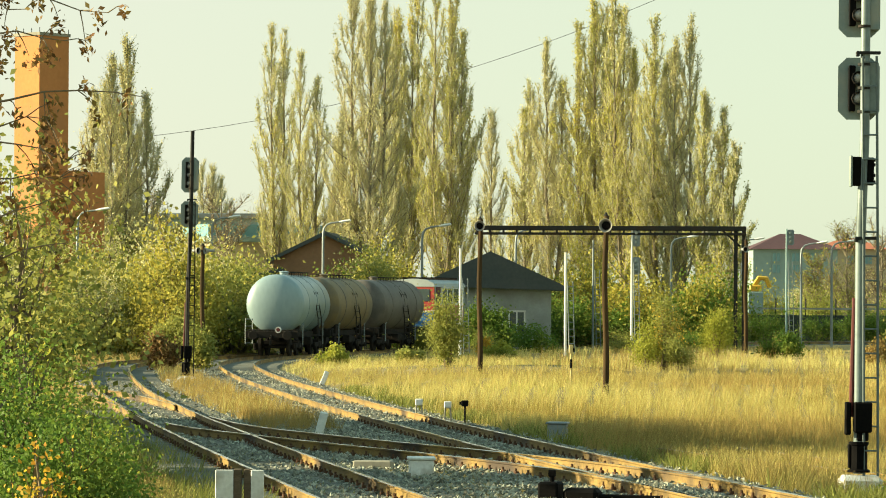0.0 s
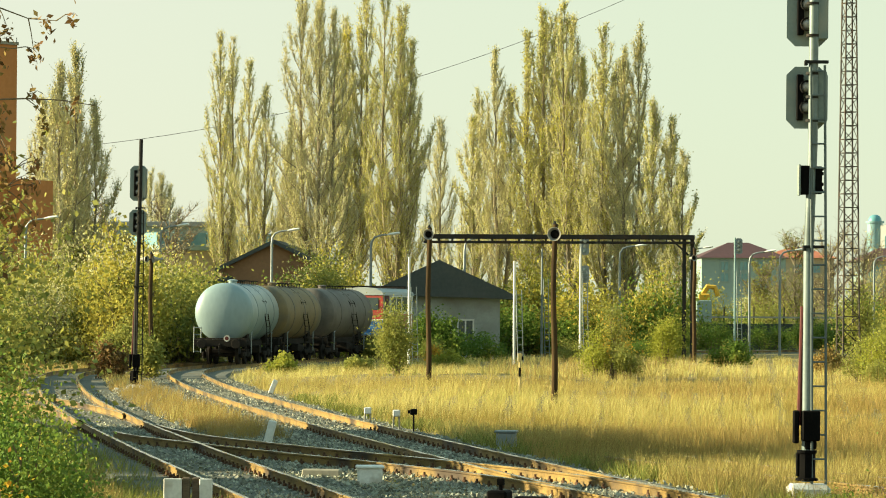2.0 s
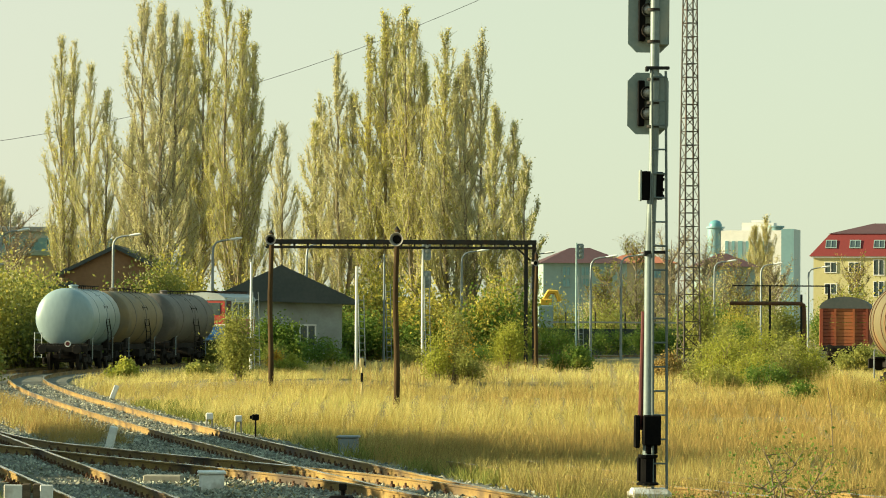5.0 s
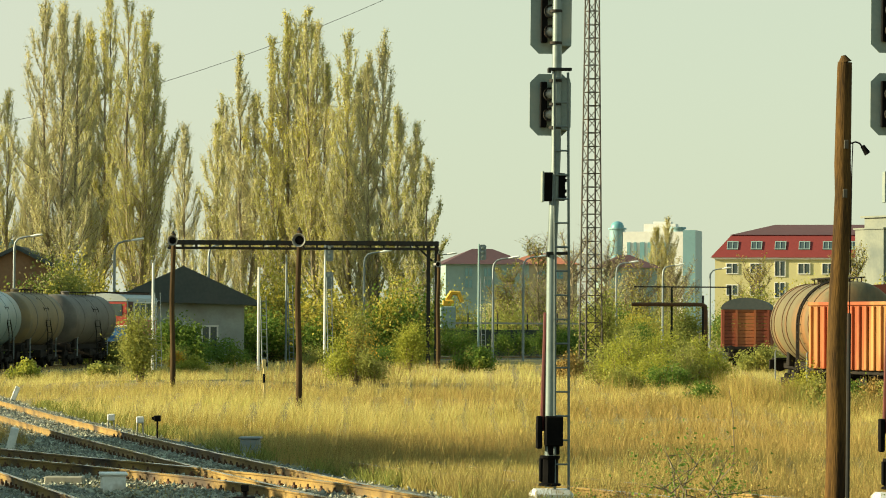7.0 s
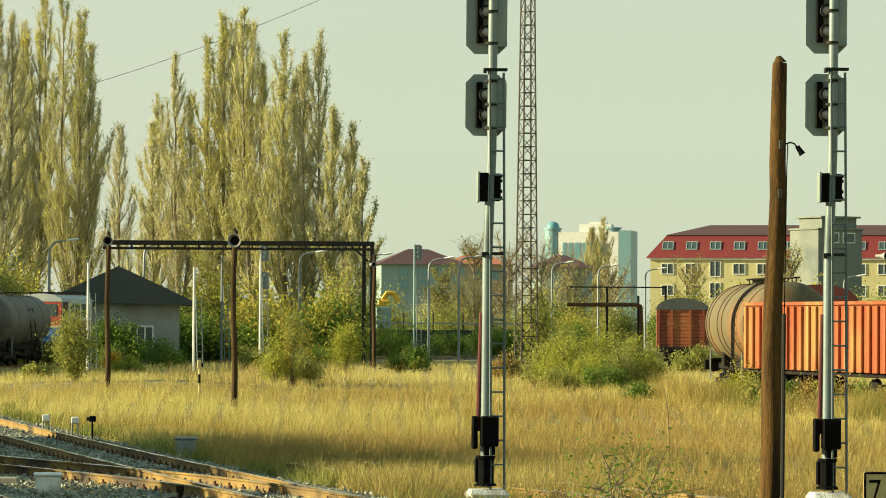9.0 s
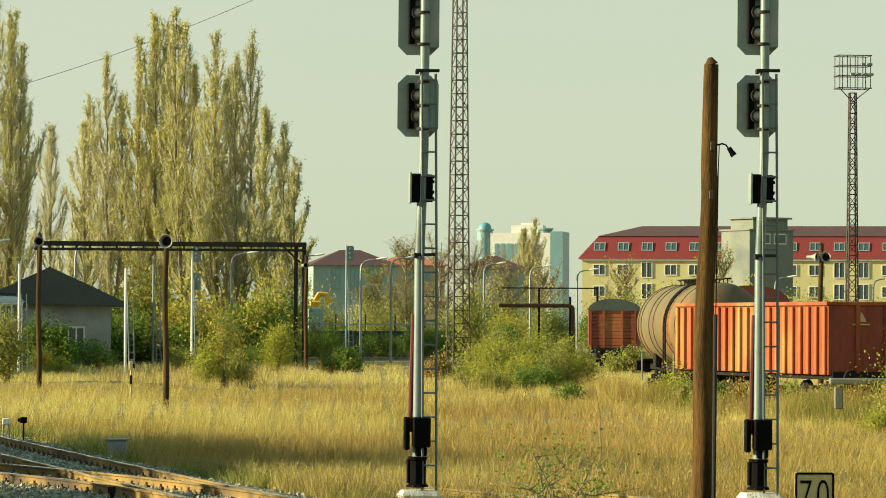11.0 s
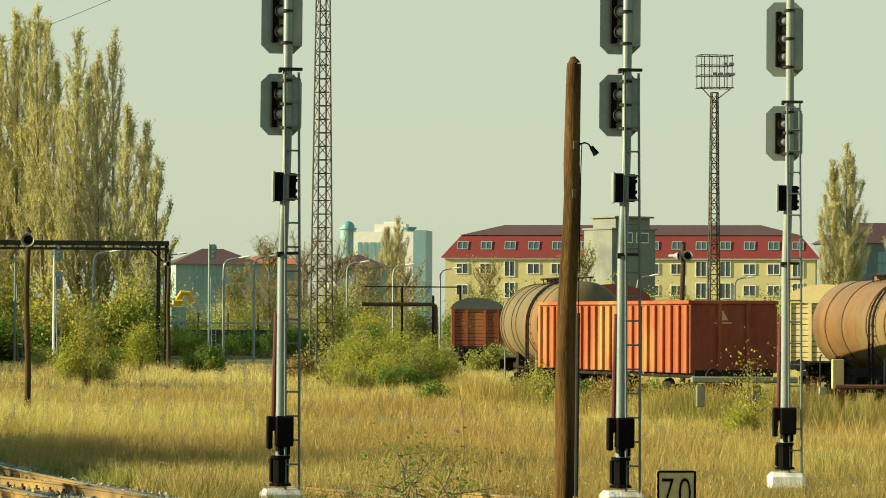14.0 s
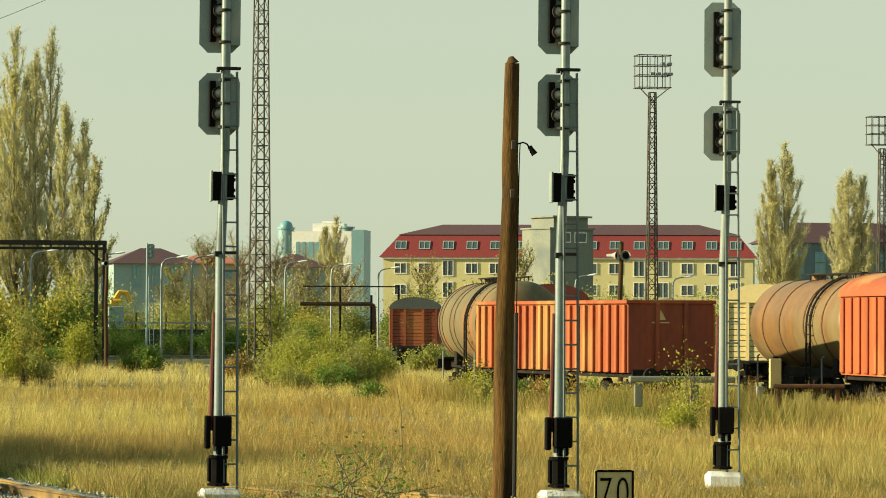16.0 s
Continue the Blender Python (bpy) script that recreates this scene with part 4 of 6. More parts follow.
for material, z0, z1, lab in cab:
    bm = B()
    box(bm, ((X0 + X1) / 2, 0, (z0 + z1) / 2), (X1 - X0, 2.9, z1 - z0), 0.0)
    part("cab_wall", bm, material, t, lab)
bm = B()
prism(bm, [(-1.5, 3.72), (1.5, 3.72), (1.42, 3.92), (1.0, 4.12), (0.0, 4.2), (-1.0, 4.12), (-1.42, 3.92)], X0 - 0.1, X1 + 0.1)
bm.transform(Matrix.Rotation(radians(-90), 4, "Z"))
part("cab_roof", bm, LOCO_GREY, t, "pale rounded cab roof")
bm = B()
for y in (-0.9, -0.3, 0.3, 0.9):
    box(bm, (-2.5, y, 4.27), (4.6, 0.06, 0.06))
for x in np.linspace(-4.6, -0.4, 6):
    box(bm, (x, 0, 4.2), (0.08, 1.9, 0.12))
part("roof_rack", bm, UNDER, t)
for z0, z1, material, lab in ((1.32, 2.2, LOCO_BLUE, "blue end panel"), (2.28, 3.74, LOCO_RED, "red end panel")):
    bm = B()
    box(bm, (X0 - 0.02, 0, (z0 + z1) / 2), (0.08, 2.94, z1 - z0), 0.02)
    part("end_panel", bm, material, t, lab)
bm = B()
box(bm, (X0 - 0.025, 0, 2.24), (0.08, 2.95, 0.09))
part("end_stripe", bm, FRAME_WHITE, t)
for y in (-0.75, 0.75):
    bm = B()
    box(bm, (X0 - 0.06, y, 3.2), (0.06, 0.85, 0.75), 0.03)
    part("end_window", bm, WINDOW, t)
for k, x in enumerate((-3.45, -1.5)):
    bm = B()
    box(bm, (x, -1.46, 3.2), (1.75, 0.05, 0.84), 0.02)
    w = part("side_window", bm, WINDOW, t)
    bm = B()
    for dz in (-0.46, 0.46):
        box(bm, (x, -1.465, 3.2 + dz), (1.9, 0.07, 0.07))
    for dx in (-0.92, 0, 0.92):
        box(bm, (x + dx, -1.465, 3.2), (0.07, 0.07, 0.99))
    part("window_frame", bm, FRAME_WHITE, w)
bm = B()
box(bm, (-5.0, -1.46, 2.6), (0.75, 0.06, 2.2), 0.02)
part("cab_door", bm, ROOF_MAROON, t, "dark red recessed cab door")
bm = B()
for x in (-5.45, -4.5):
    rod(bm, (x, -1.55, 0.9), (x, -1.55, 2.9), 0.025, seg=6)
part("hand_rail", bm, GALV, t)
for x in (-4.2, -1.2):
    wheelset(t, x, 0.5)
buffers(t, -5.93, -1)


def ribbed_body(t, L, W, z0, z1, paint, ribs, end_ribs=2, rib_paint=None):
    """Planked sides with pressed ribs and a top rail; open above."""
    for sy in (-1, 1):
        bm = B()
        box(bm, (0, sy * (W / 2 - 0.03), (z0 + z1) / 2), (L, 0.06, z1 - z0))
        part("side_wall", bm, paint, t)
        for i in range(ribs):
            x = -L / 2 + 0.12 + (L - 0.24) * i / (ribs - 1)
            bm = B()
            box(bm, (x, sy * (W / 2 + 0.05), (z0 + z1) / 2 - 0.04), (0.16, 0.11, z1 - z0 - 0.1), 0.02)
            part("rib", bm, rib_paint or paint, t)
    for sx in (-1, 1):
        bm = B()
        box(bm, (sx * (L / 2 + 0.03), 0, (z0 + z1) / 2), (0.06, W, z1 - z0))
        # orange wagons get darker ends and end ribs: shade put into the colour
        part("end_wall", bm, WAGON_RED_AND_SHADE if paint is WAGON_ORANGE else paint, t, "end wall in a darker red, its shade put into the colour")
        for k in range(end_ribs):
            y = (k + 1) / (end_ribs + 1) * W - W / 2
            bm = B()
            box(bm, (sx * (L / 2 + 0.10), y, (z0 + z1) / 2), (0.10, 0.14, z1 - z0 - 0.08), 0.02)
            part("end_rib", bm, WAGON_RED_AND_SHADE, t)
    bm = B()
    for sy in (-1, 1):
        box(bm, (0, sy * (W / 2 + 0.02), z1), (L + 0.2, 0.14, 0.12), 0.02)
    for sx in (-1, 1):
        box(bm, (sx * (L / 2 + 0.04), 0, z1 + 0.003), (0.14, W - 0.1, 0.12), 0.02)
    part("top_rail", bm, paint, t)


def chassis(t, L):
    bm = B()
    box(bm, (0, 0, 1.08), (L + 0.1, 2.5, 0.22), 0.02)
    for x in (-L / 2 - 0.05, L / 2 + 0.05):
        box(bm, (x, 0, 1.05), (0.14, 2.6, 0.34), 0.02)
    part("underframe", bm, UNDER, t)
    for x in (-L * 0.32, L * 0.32):
        bogie(t, x)
    buffers(t, -L / 2 - 0.1, -1)
    buffers(t, L / 2 + 0.1, 1)


def gondola(m, L, label):
    t = thing("gondola_wagon", m, label, "gondola wagon", "parked wagons")
    ribbed_body(t, L, 2.8, 1.12, 3.26, WAGON_ORANGE, 21)
    bm = B()
    box(bm, (0, 0, 1.23), (L - 0.2, 2.6, 0.06))
    part("floor", bm, RUST, t)
    bm = B()
    prism(bm, [(-0.28, 2.62), (0.28, 2.62), (0.28, 2.66), (-0.28, 2.66)], 0, 0.012)
    prism(bm, [(-0.17, 2.72), (0.17, 2.72), (0.0, 3.02)], 0, 0.012)
    bm.transform(Matrix.Translation((-L / 2 - 0.08, 0.35, 0)) @ Matrix.Rotation(radians(90), 4, "Z"))
    part("warning_mark", bm, SIGN_YELLOW, t, "yellow warning triangle")
    chassis(t, L)
    return t


def covered_wagon(m, L, label, paint, door_open=False, roof=None, planks=False):
    t = thing("covered_wagon", m, label, "covered wagon", "parked wagons")
    W, z0, z1 = 2.8, 1.12, 3.45
    for sy in (-1, 1):
        if door_open and sy > 0:
            spans = ((-L / 2, -1.1), (1.1, L / 2))
        else:
            spans = ((-L / 2, L / 2),)
        for a, b in spans:
            bm = B()
            box(bm, ((a + b) / 2, sy * (W / 2 - 0.03), (z0 + z1) / 2), (b - a, 0.06, z1 - z0))
            part("side_wall", bm, paint, t)
        for i in range(15):
            x = -L / 2 + 0.12 + (L - 0.24) * i / 14
            if door_open and sy > 0 and abs(x) < 1.0:
                continue
            bm = B()
            if planks:
                continue
            box(bm, (x, sy * (W / 2 + 0.04), (z0 + z1) / 2), (0.30, 0.09, z1 - z0 - 0.1), 0.03)
            part("rib", bm, paint, t)
    for sx in (-1, 1):
        n = 11
        for k in range(n):
            z = z0 + (z1 - z0) * (k + 0.5) / n
            bm = B()
            box(bm, (sx * (L / 2 + 0.02), 0, z), (0.05, W - 0.04, (z1 - z0) / n - 0.025), 0.008)
            part("plank", bm, paint if not planks else planks, t)
        bm = B()
        for y in (-W / 2 + 0.06, -0.55, 0.55, W / 2 - 0.06):
            box(bm, (sx * (L / 2 + 0.07), y, (z0 + z1) / 2), (0.08, 0.14, z1 - z0))
        part("end_post", bm, paint, t)
    arch = [(W / 2 + 0.1, z1 - 0.02)] + [((W / 2 + 0.1) * math.cos(a), z1 + 0.70 * math.sin(a)) for a in np.linspace(0.15, math.pi - 0.15, 11)] + [(-W / 2 - 0.1, z1 - 0.02)]
    bm = B()
    prism(bm, arch, -L / 2 - 0.12, L / 2 + 0.12)
    bm.transform(Matrix.Rotation(radians(90), 4, "Z"))
    part("roof", bm, roof or paint, t, "arched sheet roof")
    bm = B()
    box(bm, (0, 0, 1.23), (L - 0.2, 2.6, 0.06))
    part("floor", bm, RUST, t)
    chassis(t, L)
    return t


def heading(x, y, dx, dy, L):
    """The pose of a wagon whose near end stands at (x, y) and which runs on in the direction (dx, dy)."""
    d = Vector((dx, dy)).normalized()
    return pose(x + d.x * L / 2, y + d.y * L / 2, 0, 0, 0, math.degrees(math.atan2(d.y, d.x)))


WAGON_DARK = mat("dark_oxide_paint", (0.13, 0.03, 0.02), (0.09, 0.025, 0.018), 0.7, scale=0.9, fine=9, bump=0.2)
gondola(heading(15.47 + 1.36, 101.35, -0.25, 0.97, 12.7), 12.7, "orange ribbed gondola wagon with end walls coloured as if shaded")
tank_wagon(heading(14.1, 115.2, -0.05, 1.0, 11) @ pose(0, 0, 0, 0, 0, 180), 11.0, 1.47, TANK_OLIVE, "olive and rust streaked old tank wagon", (-4.6, -3.9, -2.0, -1.0, 1.5, 4.0), RUST, tall_ladder=True, group="parked wagons")
covered_wagon(heading(18.13, 203, 0.12, 1.0, 10), 10, "dark red covered wagon with a planked end", WAGON_RED_AND_SHADE, roof=ROOF_DARK)
covered_wagon(heading(17.07, 131, 0.1, 1.0, 10), 10, "dark red covered wagon with an arched roof", WAGON_DARK)
covered_wagon(heading(24.81, 128, 0.3, 0.95, 11), 11, "faded cream covered wagon behind the gondola", WAGON_YELLOW)
tank_wagon(heading(23.5, 101.2, -0.08, 1.0, 11) @ pose(0, 0, 0, 0, 0, 180), 11.0, 1.47, TANK_BROWN, "rusty brown tank wagon with a black ladder", (-3.4, -1.4, 1.4, 3.4), RUST, tall_ladder=True, group="parked wagons")
covered_wagon(heading(23.95, 88.0, -0.09, 1.0, 11), 11, "orange ribbed covered wagon with an open side", WAGON_ORANGE, door_open=True)

MOSSY_CONCRETE = mat("mossy_concrete", (0.17, 0.18, 0.13), (0.11, 0.12, 0.085), 0.9, scale=1.2, fine=12, bump=0.4, c=(0.075, 0.085, 0.045))
# siding under the parked wagons
bm = B()
box(bm, (0.25, 0, 0.03), (2.9, 0.5, 0.17), 0.03)
for x in (-0.95, 0.6):
    box(bm, (x, 0, -0.42), (0.22, 0.3, 0.6), 0.02)
single("concrete_beam", bm, MOSSY_CONCRETE, pose(15.35, 92.00, 1.05, 0, 0, -4), "long weathered concrete beam on short posts", "concrete beam")
bm = B()
box(bm, (0, 0, 0), (2.0, 0.3, 0.12), 0.03)
for x in (-0.8, 0.8):
    box(bm, (x, 0, -0.55), (0.14, 0.2, 1.0), 0.02)
single("concrete_beam", bm, RUST, pose(19.13, 92.00, 0.90, 0, 0, -4), "rusty beam on posts beside the tank wagon", "beam")
bm = B()
box(bm, (0, 0, 0.2), (0.34, 0.1, 0.82), 0.02)
single("number_board", bm, SIGN_YELLOW, pose(18.20, 92.00, 1.05, 0, 0, 10), "small weathered pale board by the wagon", "board")
bm = B()
box(bm, (0, 0, 0.9), (0.2, 0.12, 0.26), 0.02)
rod(bm, (0, 0, -0.3), (0, 0, 0.8), 0.04, seg=8)
single("cable_post", bm, GALV, pose(18.52, 95.87, -0.2), "small grey cable box on a post", "cable box")


# ---- buildings ----
def window_maker(w, h, panes=2, glass_mat=None, frame_mat=None):
    fr, gl = B(), B()
    for dz in (-h / 2, h / 2):
        box(fr, (0, -0.03, dz), (w + 0.14, 0.12, 0.12))
    for i in range(panes + 1):
        box(fr, (-w / 2 + w * i / panes, -0.03, 0), (0.10, 0.119, h))
    box(gl, (0, 0.0, 0), (w, 0.06, h))
    a, b = finish("window_frame", fr, frame_mat or FRAME_WHITE), finish("pane", gl, glass_mat or WINDOW)

    def put(parent, x, y, z, turn=0.0, tilt=0.0):
        f = new("window", a)
        f.parent = parent
        f.matrix_basis = pose(x, y, z, tilt, 0, turn)
        g = new("pane", b)
        g.parent = f
        return f
    return put


def gable(bm, w, d, z0, z1, over=0.5, thick=0.28):
    """A pitched roof of two slabs whose ridge runs along y."""
    a = w / 2 + over
    e = z0 - over * (z1 - z0) / (w / 2)
    prism(bm, [(0, z1), (a, e), (a, e - thick), (0, z1 - thick), (-a, e - thick), (-a, e)], -d / 2 - over, d / 2 + over)


def hip(bm, w, d, z0, z1, run, over=0.5):
    """A hipped roof with its ridge along x."""
    a, b = w / 2 + over, d / 2 + over
    v = [bm.verts.new(p) for p in ((-a, -b, z0), (a, -b, z0), (a, b, z0), (-a, b, z0), (-a + run, 0, z1), (a - run, 0, z1))]
    for f in ((0, 1, 5, 4), (1, 2, 5), (2, 3, 4, 5), (3, 0, 4), (3, 2, 1, 0)):
        bm.faces.new([v[i] for i in f])


def house(m, w, d, h, wall, label, roof=None, ridge=3.0, kind="hip", rows=(), win=(1.6, 1.5), step=3.2, cat="building"):
    t = thing("building", m, label, cat, "buildings behind the yard")
    bm = B()
    box(bm, (0, 0, h / 2 - 0.2), (w, d, h + 0.4))
    part("wall", bm, wall, t, smooth=None)
    if roof:
        bm = B()
        if kind == "hip":
            hip(bm, w, d, h, h + ridge, min(d, w) * 0.5)
        elif kind == "gable":
            gable(bm, w, d, h, h + ridge)
            gw = B()
            prism(gw, [(-w / 2, h), (w / 2, h), (0, h + ridge - 0.2)], -d / 2 + 0.003, d / 2 - 0.003)
            part("gable_wall", gw, wall, t, smooth=None)
        else:
            box(bm, (0, 0, h + 0.25), (w + 0.8, d + 0.8, 0.5), 0.05)
        part("roof", bm, roof, t, smooth=None)
    put = window_maker(*win, 2, SKY_GLASS, GREY_WALL)
    for z in rows:
        n = int((w - 1.5) / step)
        for i in range(n):
            put(t, (i - (n - 1) / 2) * step, -d / 2 - 0.01, z)
    return t


# orange chimney-like tower at the edge of the trees
t = thing("tower", pose(-45.55, 215.00, 0, 0, 0, -38), "tall square orange-rendered tower with a flat roof edge", "tower")
bm = B()
HT = 19.74
box(bm, (0, 0, HT / 2), (2.45, 2.45, HT))
part("wall", bm, BRICK, t, smooth=None)
bm = B()
box(bm, (0, 0, HT + 0.1), (2.6, 2.6, 0.2))
part("roof_slab", bm, CONCRETE, t)
bm = B()
for x in (-1.2, -0.4, 0.4, 1.2):
    for y in (-1.2, 1.2):
        rod(bm, (x, y, HT + 0.2), (x, y, HT + 0.5), 0.03, seg=4)
part("railing", bm, LATTICE, t)
house(pose(-43.58, 216.00, 0, 0, 0, -30), 2.6, 3.0, 11.07, BRICK, "low orange-brown block beside the tower")
# brown shed with a dark gable roof
t = house(pose(-30.67, 248.00, -0.2, 0, 0, 2), 7.4, 12, 6.26, BROWN_WALL, "brown gabled goods shed with a dark overhanging roof", ROOF_DARK, 8.08 - 6.25, "gable", cat="shed")
bm = B()
box(bm, (-0.2, -6.2, 2.75), (6.6, 0.1, 0.35))
part("white_band", bm, WHITE_WALL, t, "white band above the shed doors")
bm = B()
box(bm, (-7.0, -2, 1.6), (7.0, 10, 3.2))
part("lean_to", bm, BROWN_WALL, t)
bm = B()
prism(bm, [(-11.5, 2.9), (-3.0, 5.2), (-3.0, 5.45), (-11.6, 3.15)], -7.4, 3.4)
part("lean_to_roof", bm, ROOF_DARK, t, smooth=None)
# long flat-roofed hall
t = house(pose(-43.2, 303.00, -0.2, 0, 0, 30), 14.0, 8, 8.3, CREAM_WALL, "flat-roofed cream hall behind trees", GREY_WALL, 1, "flat", rows=(3.0,), win=(1.6, 1.2))
for i in range(9):
    bm = B()
    box(bm, (-6.4 + 1.6 * i, 0, 9.3), (1.5, 6.4, 1.2), 0.02)
    part("roof_light", bm, SKY_GLASS, t, "teal glazed roof light", smooth=None)
house(pose(-54.17, 330.00, -0.2), 13.5, 12, 11.07, GREY_WALL, "long grey hall with a pale flat roof", GALV, 1, "flat")
# white shed with a dark roof
LIMEWASH = mat("grey_limewash", (0.40, 0.44, 0.42), (0.31, 0.34, 0.32), 0.9, scale=0.6, fine=6, bump=0.2, c=(0.26, 0.27, 0.24))
t = house(pose(-16.91, 221.00, -0.2, 0, 0, 4), 7.8, 8, 4.13, LIMEWASH, "whitewashed brick shed with a low dark roof", None, cat="shed")
bm = B()
hz = 4.13
prism(bm, [(-4.6, hz - 0.1), (5.0, hz - 0.35), (5.0, hz - 0.15), (0, 6.08 + 0.2), (-4.6, hz)], -5.0, 5.0)
part("roof", bm, ROOF_DARK, t, smooth=None)
put = window_maker(1.0, 1.5, 2)
for x in (-2.4, 0.3, 1.7):
    put(t, x, -4.03, 1.7)
for k in range(9):
    bm = B()
    box(bm, (2.85, -4.03, 0.4 + 0.28 * k), (1.9, 0.04, 0.25))
    part("board", bm, LIMEWASH, t)

# yellow block with a red mansard roof
t = thing("apartment_block", pose(65.46, 485.00, -0.2, 0, 0, -12), "long pale yellow block with a red mansard roof", "building")
W = 92.48 - 39.04
EV, TP = 12.12 + 0.2, 16.52 + 0.2
bm = B()
box(bm, (0, 6, EV / 2), (W, 12, EV))
part("wall", bm, YELLOW_WALL, t, smooth=None)
bm = B()
v = [bm.verts.new(p) for p in ((-W / 2 - 0.6, -0.5, EV), (W / 2 + 0.6, -0.5, EV), (W / 2 + 0.6, 12.5, EV), (-W / 2 - 0.6, 12.5, EV),
                               (-W / 2 + 2.2, 1.5, TP - 1.1), (W / 2 - 2.2, 1.5, TP - 1.1), (W / 2 - 2.2, 10.5, TP - 1.1), (-W / 2 + 2.2, 10.5, TP - 1.1))]
for f in ((0, 1, 5, 4), (1, 2, 6, 5), (2, 3, 7, 6), (3, 0, 4, 7), (3, 2, 1, 0)):
    bm.faces.new([v[i] for i in f])
part("mansard", bm, ROOF_RED, t, "bright red mansard slope", smooth=None)
bm = B()
v = [bm.verts.new(p) for p in ((-W / 2 + 2.0, 1.3, TP - 1.1), (W / 2 - 2.0, 1.3, TP - 1.1), (W / 2 - 2.0, 10.7, TP - 1.1), (-W / 2 + 2.0, 10.7, TP - 1.1), (-W / 2 + 8, 6, TP + 0.5), (W / 2 - 8, 6, TP + 0.5))]
for f in ((0, 1, 5, 4), (1, 2, 5), (2, 3, 4, 5), (3, 0, 4), (3, 2, 1, 0)):
    bm.faces.new([v[i] for i in f])
part("upper_roof", bm, ROOF_MAROON, t, "darker red upper roof", smooth=None)
put = window_maker(1.5, 1.25, 2, WINDOW, GREY_WALL)
n = 15
for i in range(n):
    x = (i - (n - 1) / 2) * 3.46
    f = put(t, x, 0.50, EV + 1.75, 0, -30)
put = window_maker(1.7, 1.5, 2)
tall = window_maker(1.5, 2.2, 2)
for i in range(n):
    x = (i - (n - 1) / 2) * 3.46
    for z in (EV - 1.6, EV - 4.7, EV - 7.8):
        (tall if i % 4 in (2, 3) and i % 3 else put)(t, x, -0.02, z)
bm = B()
box(bm, (0, -0.1, EV - 0.12), (W + 0.8, 0.5, 0.24))
part("eave_board", bm, FRAME_WHITE, t)

# concrete silo building in front of it
SILO_WALL = mat("stained_silo_concrete", (0.20, 0.215, 0.175), (0.14, 0.16, 0.14), 0.9, scale=0.3, fine=3, bump=0.2, c=(0.11, 0.13, 0.12))
t = thing("concrete_silo", pose(57.33, 420.00, -0.2, 0, 0, 0), "weathered concrete silo with a raised head house", "building")
bm = B()
box(bm, (0, 3, 14.66 / 2), (6.8, 5.8, 14.66))
bm.transform(Matrix.Rotation(radians(30), 4, "Z"))
part("wall", bm, SILO_WALL, t, smooth=None)
bm = B()
box(bm, (0.3, 3, 15.37), (5.4, 4.6, 1.6))
bm.transform(Matrix.Rotation(radians(30), 4, "Z"))
part("head_house", bm, SILO_WALL, t, smooth=None)
bm = B()
box(bm, (0.3, 3, 16.15), (6.2, 5.4, 0.22))
box(bm, (0, 3, 14.66), (7.2, 6.2, 0.2))
bm.transform(Matrix.Rotation(radians(30), 4, "Z"))
part("roof_slab", bm, SILO_WALL, t)
put = window_maker(1.8, 1.2, 1)
for x in (-1.2, 1.3):
    p = Matrix.Rotation(radians(30), 3, "Z") @ Vector((x, 0.07, 0))
    put(t, p.x, p.y, 13.55, 30)

# glass and white hotel tower far behind
t = thing("office_tower", pose(59.30, 950.00, -0.2, 0, 0, -12), "far pale blue and white tower with a domed corner", "building")
top = 28.41
bm = B()
box(bm, (-0.6, 8, top / 2), (17, 16, top))
part("wall", bm, FRAME_WHITE, t, smooth=None)
for x, w in ((-7.4, 0.9), (-5.6, 0.8), (-3.6, 1.3), (-1.4, 1.3), (0.8, 1.3), (3.0, 1.3)):
    bm = B()
    box(bm, (x, -0.1, top / 2 - 1.5), (w, 0.5, top - 3))
    part("glass_bay", bm, SKY_GLASS, t)
for x, r, hh, material in ((-11.0, 2.2, top + 0.6, BLUE_TOWER), (6.2, 1.9, top + 0.8, BLUE_TOWER)):
    bm = B()
    lathe(bm, [(0, 0), (r, 0), (r, hh), (r + 0.4, hh), (r + 0.4, hh + 0.5), (0, hh + 0.5)], 20, Matrix.Translation((x, 2, 0)))
    part("round_corner", bm, material, t)
bm = B()
lathe(bm, [(1.9, 0), (1.85, 0.7), (1.4, 1.5), (0.6, 1.9), (0, 2.0)], 20, Matrix.Translation((-11.0, 2, top + 1.0)))
part("dome", bm, mat("teal_dome", (0.12, 0.30, 0.32), (0.10, 0.25, 0.27), 0.4, scale=0.3, fine=3, bump=0), t, "teal dome")
bm = B()
box(bm, (1.0, 5, top + 1.1), (9, 6, 2.2))
box(bm, (1.5, 5, top + 2.6), (5, 3, 0.6))
part("roof_plant", bm, FRAME_WHITE, t)
bm = B()
box(bm, (9.6, 7, top / 2 + 0.2), (3.6, 14, top + 0.4))
part("blue_wing", bm, BLUE_TOWER, t, "blue clad wing")

# grey block with a maroon hipped roof, and tile-roofed houses
house(pose(4.93, 430.00, -0.2, 0, 0, 8), 10.6, 9, 10.06, GREY_WALL, "grey-green block with a maroon hipped roof", ROOF_MAROON, 12.07 - 10.06, rows=(9.06, 7.62), win=(1.0, 1.1), step=2.4)
house(pose(12.85, 450.00, -0.2), 9.5, 9, 10.46, CREAM_WALL, "cream house with a red tile roof", ROOF_TILE, 1.5, rows=(9.03,), win=(0.95, 1.0), step=2.4)
house(pose(22.49, 420.00, -0.2, 0, 0, 8), 6.5, 8, 9.57, GREY_WALL, "grey house with a maroon pyramid roof", ROOF_MAROON, 11.25 - 9.57, rows=(8.66,), win=(0.95, 1.0), step=2.4)
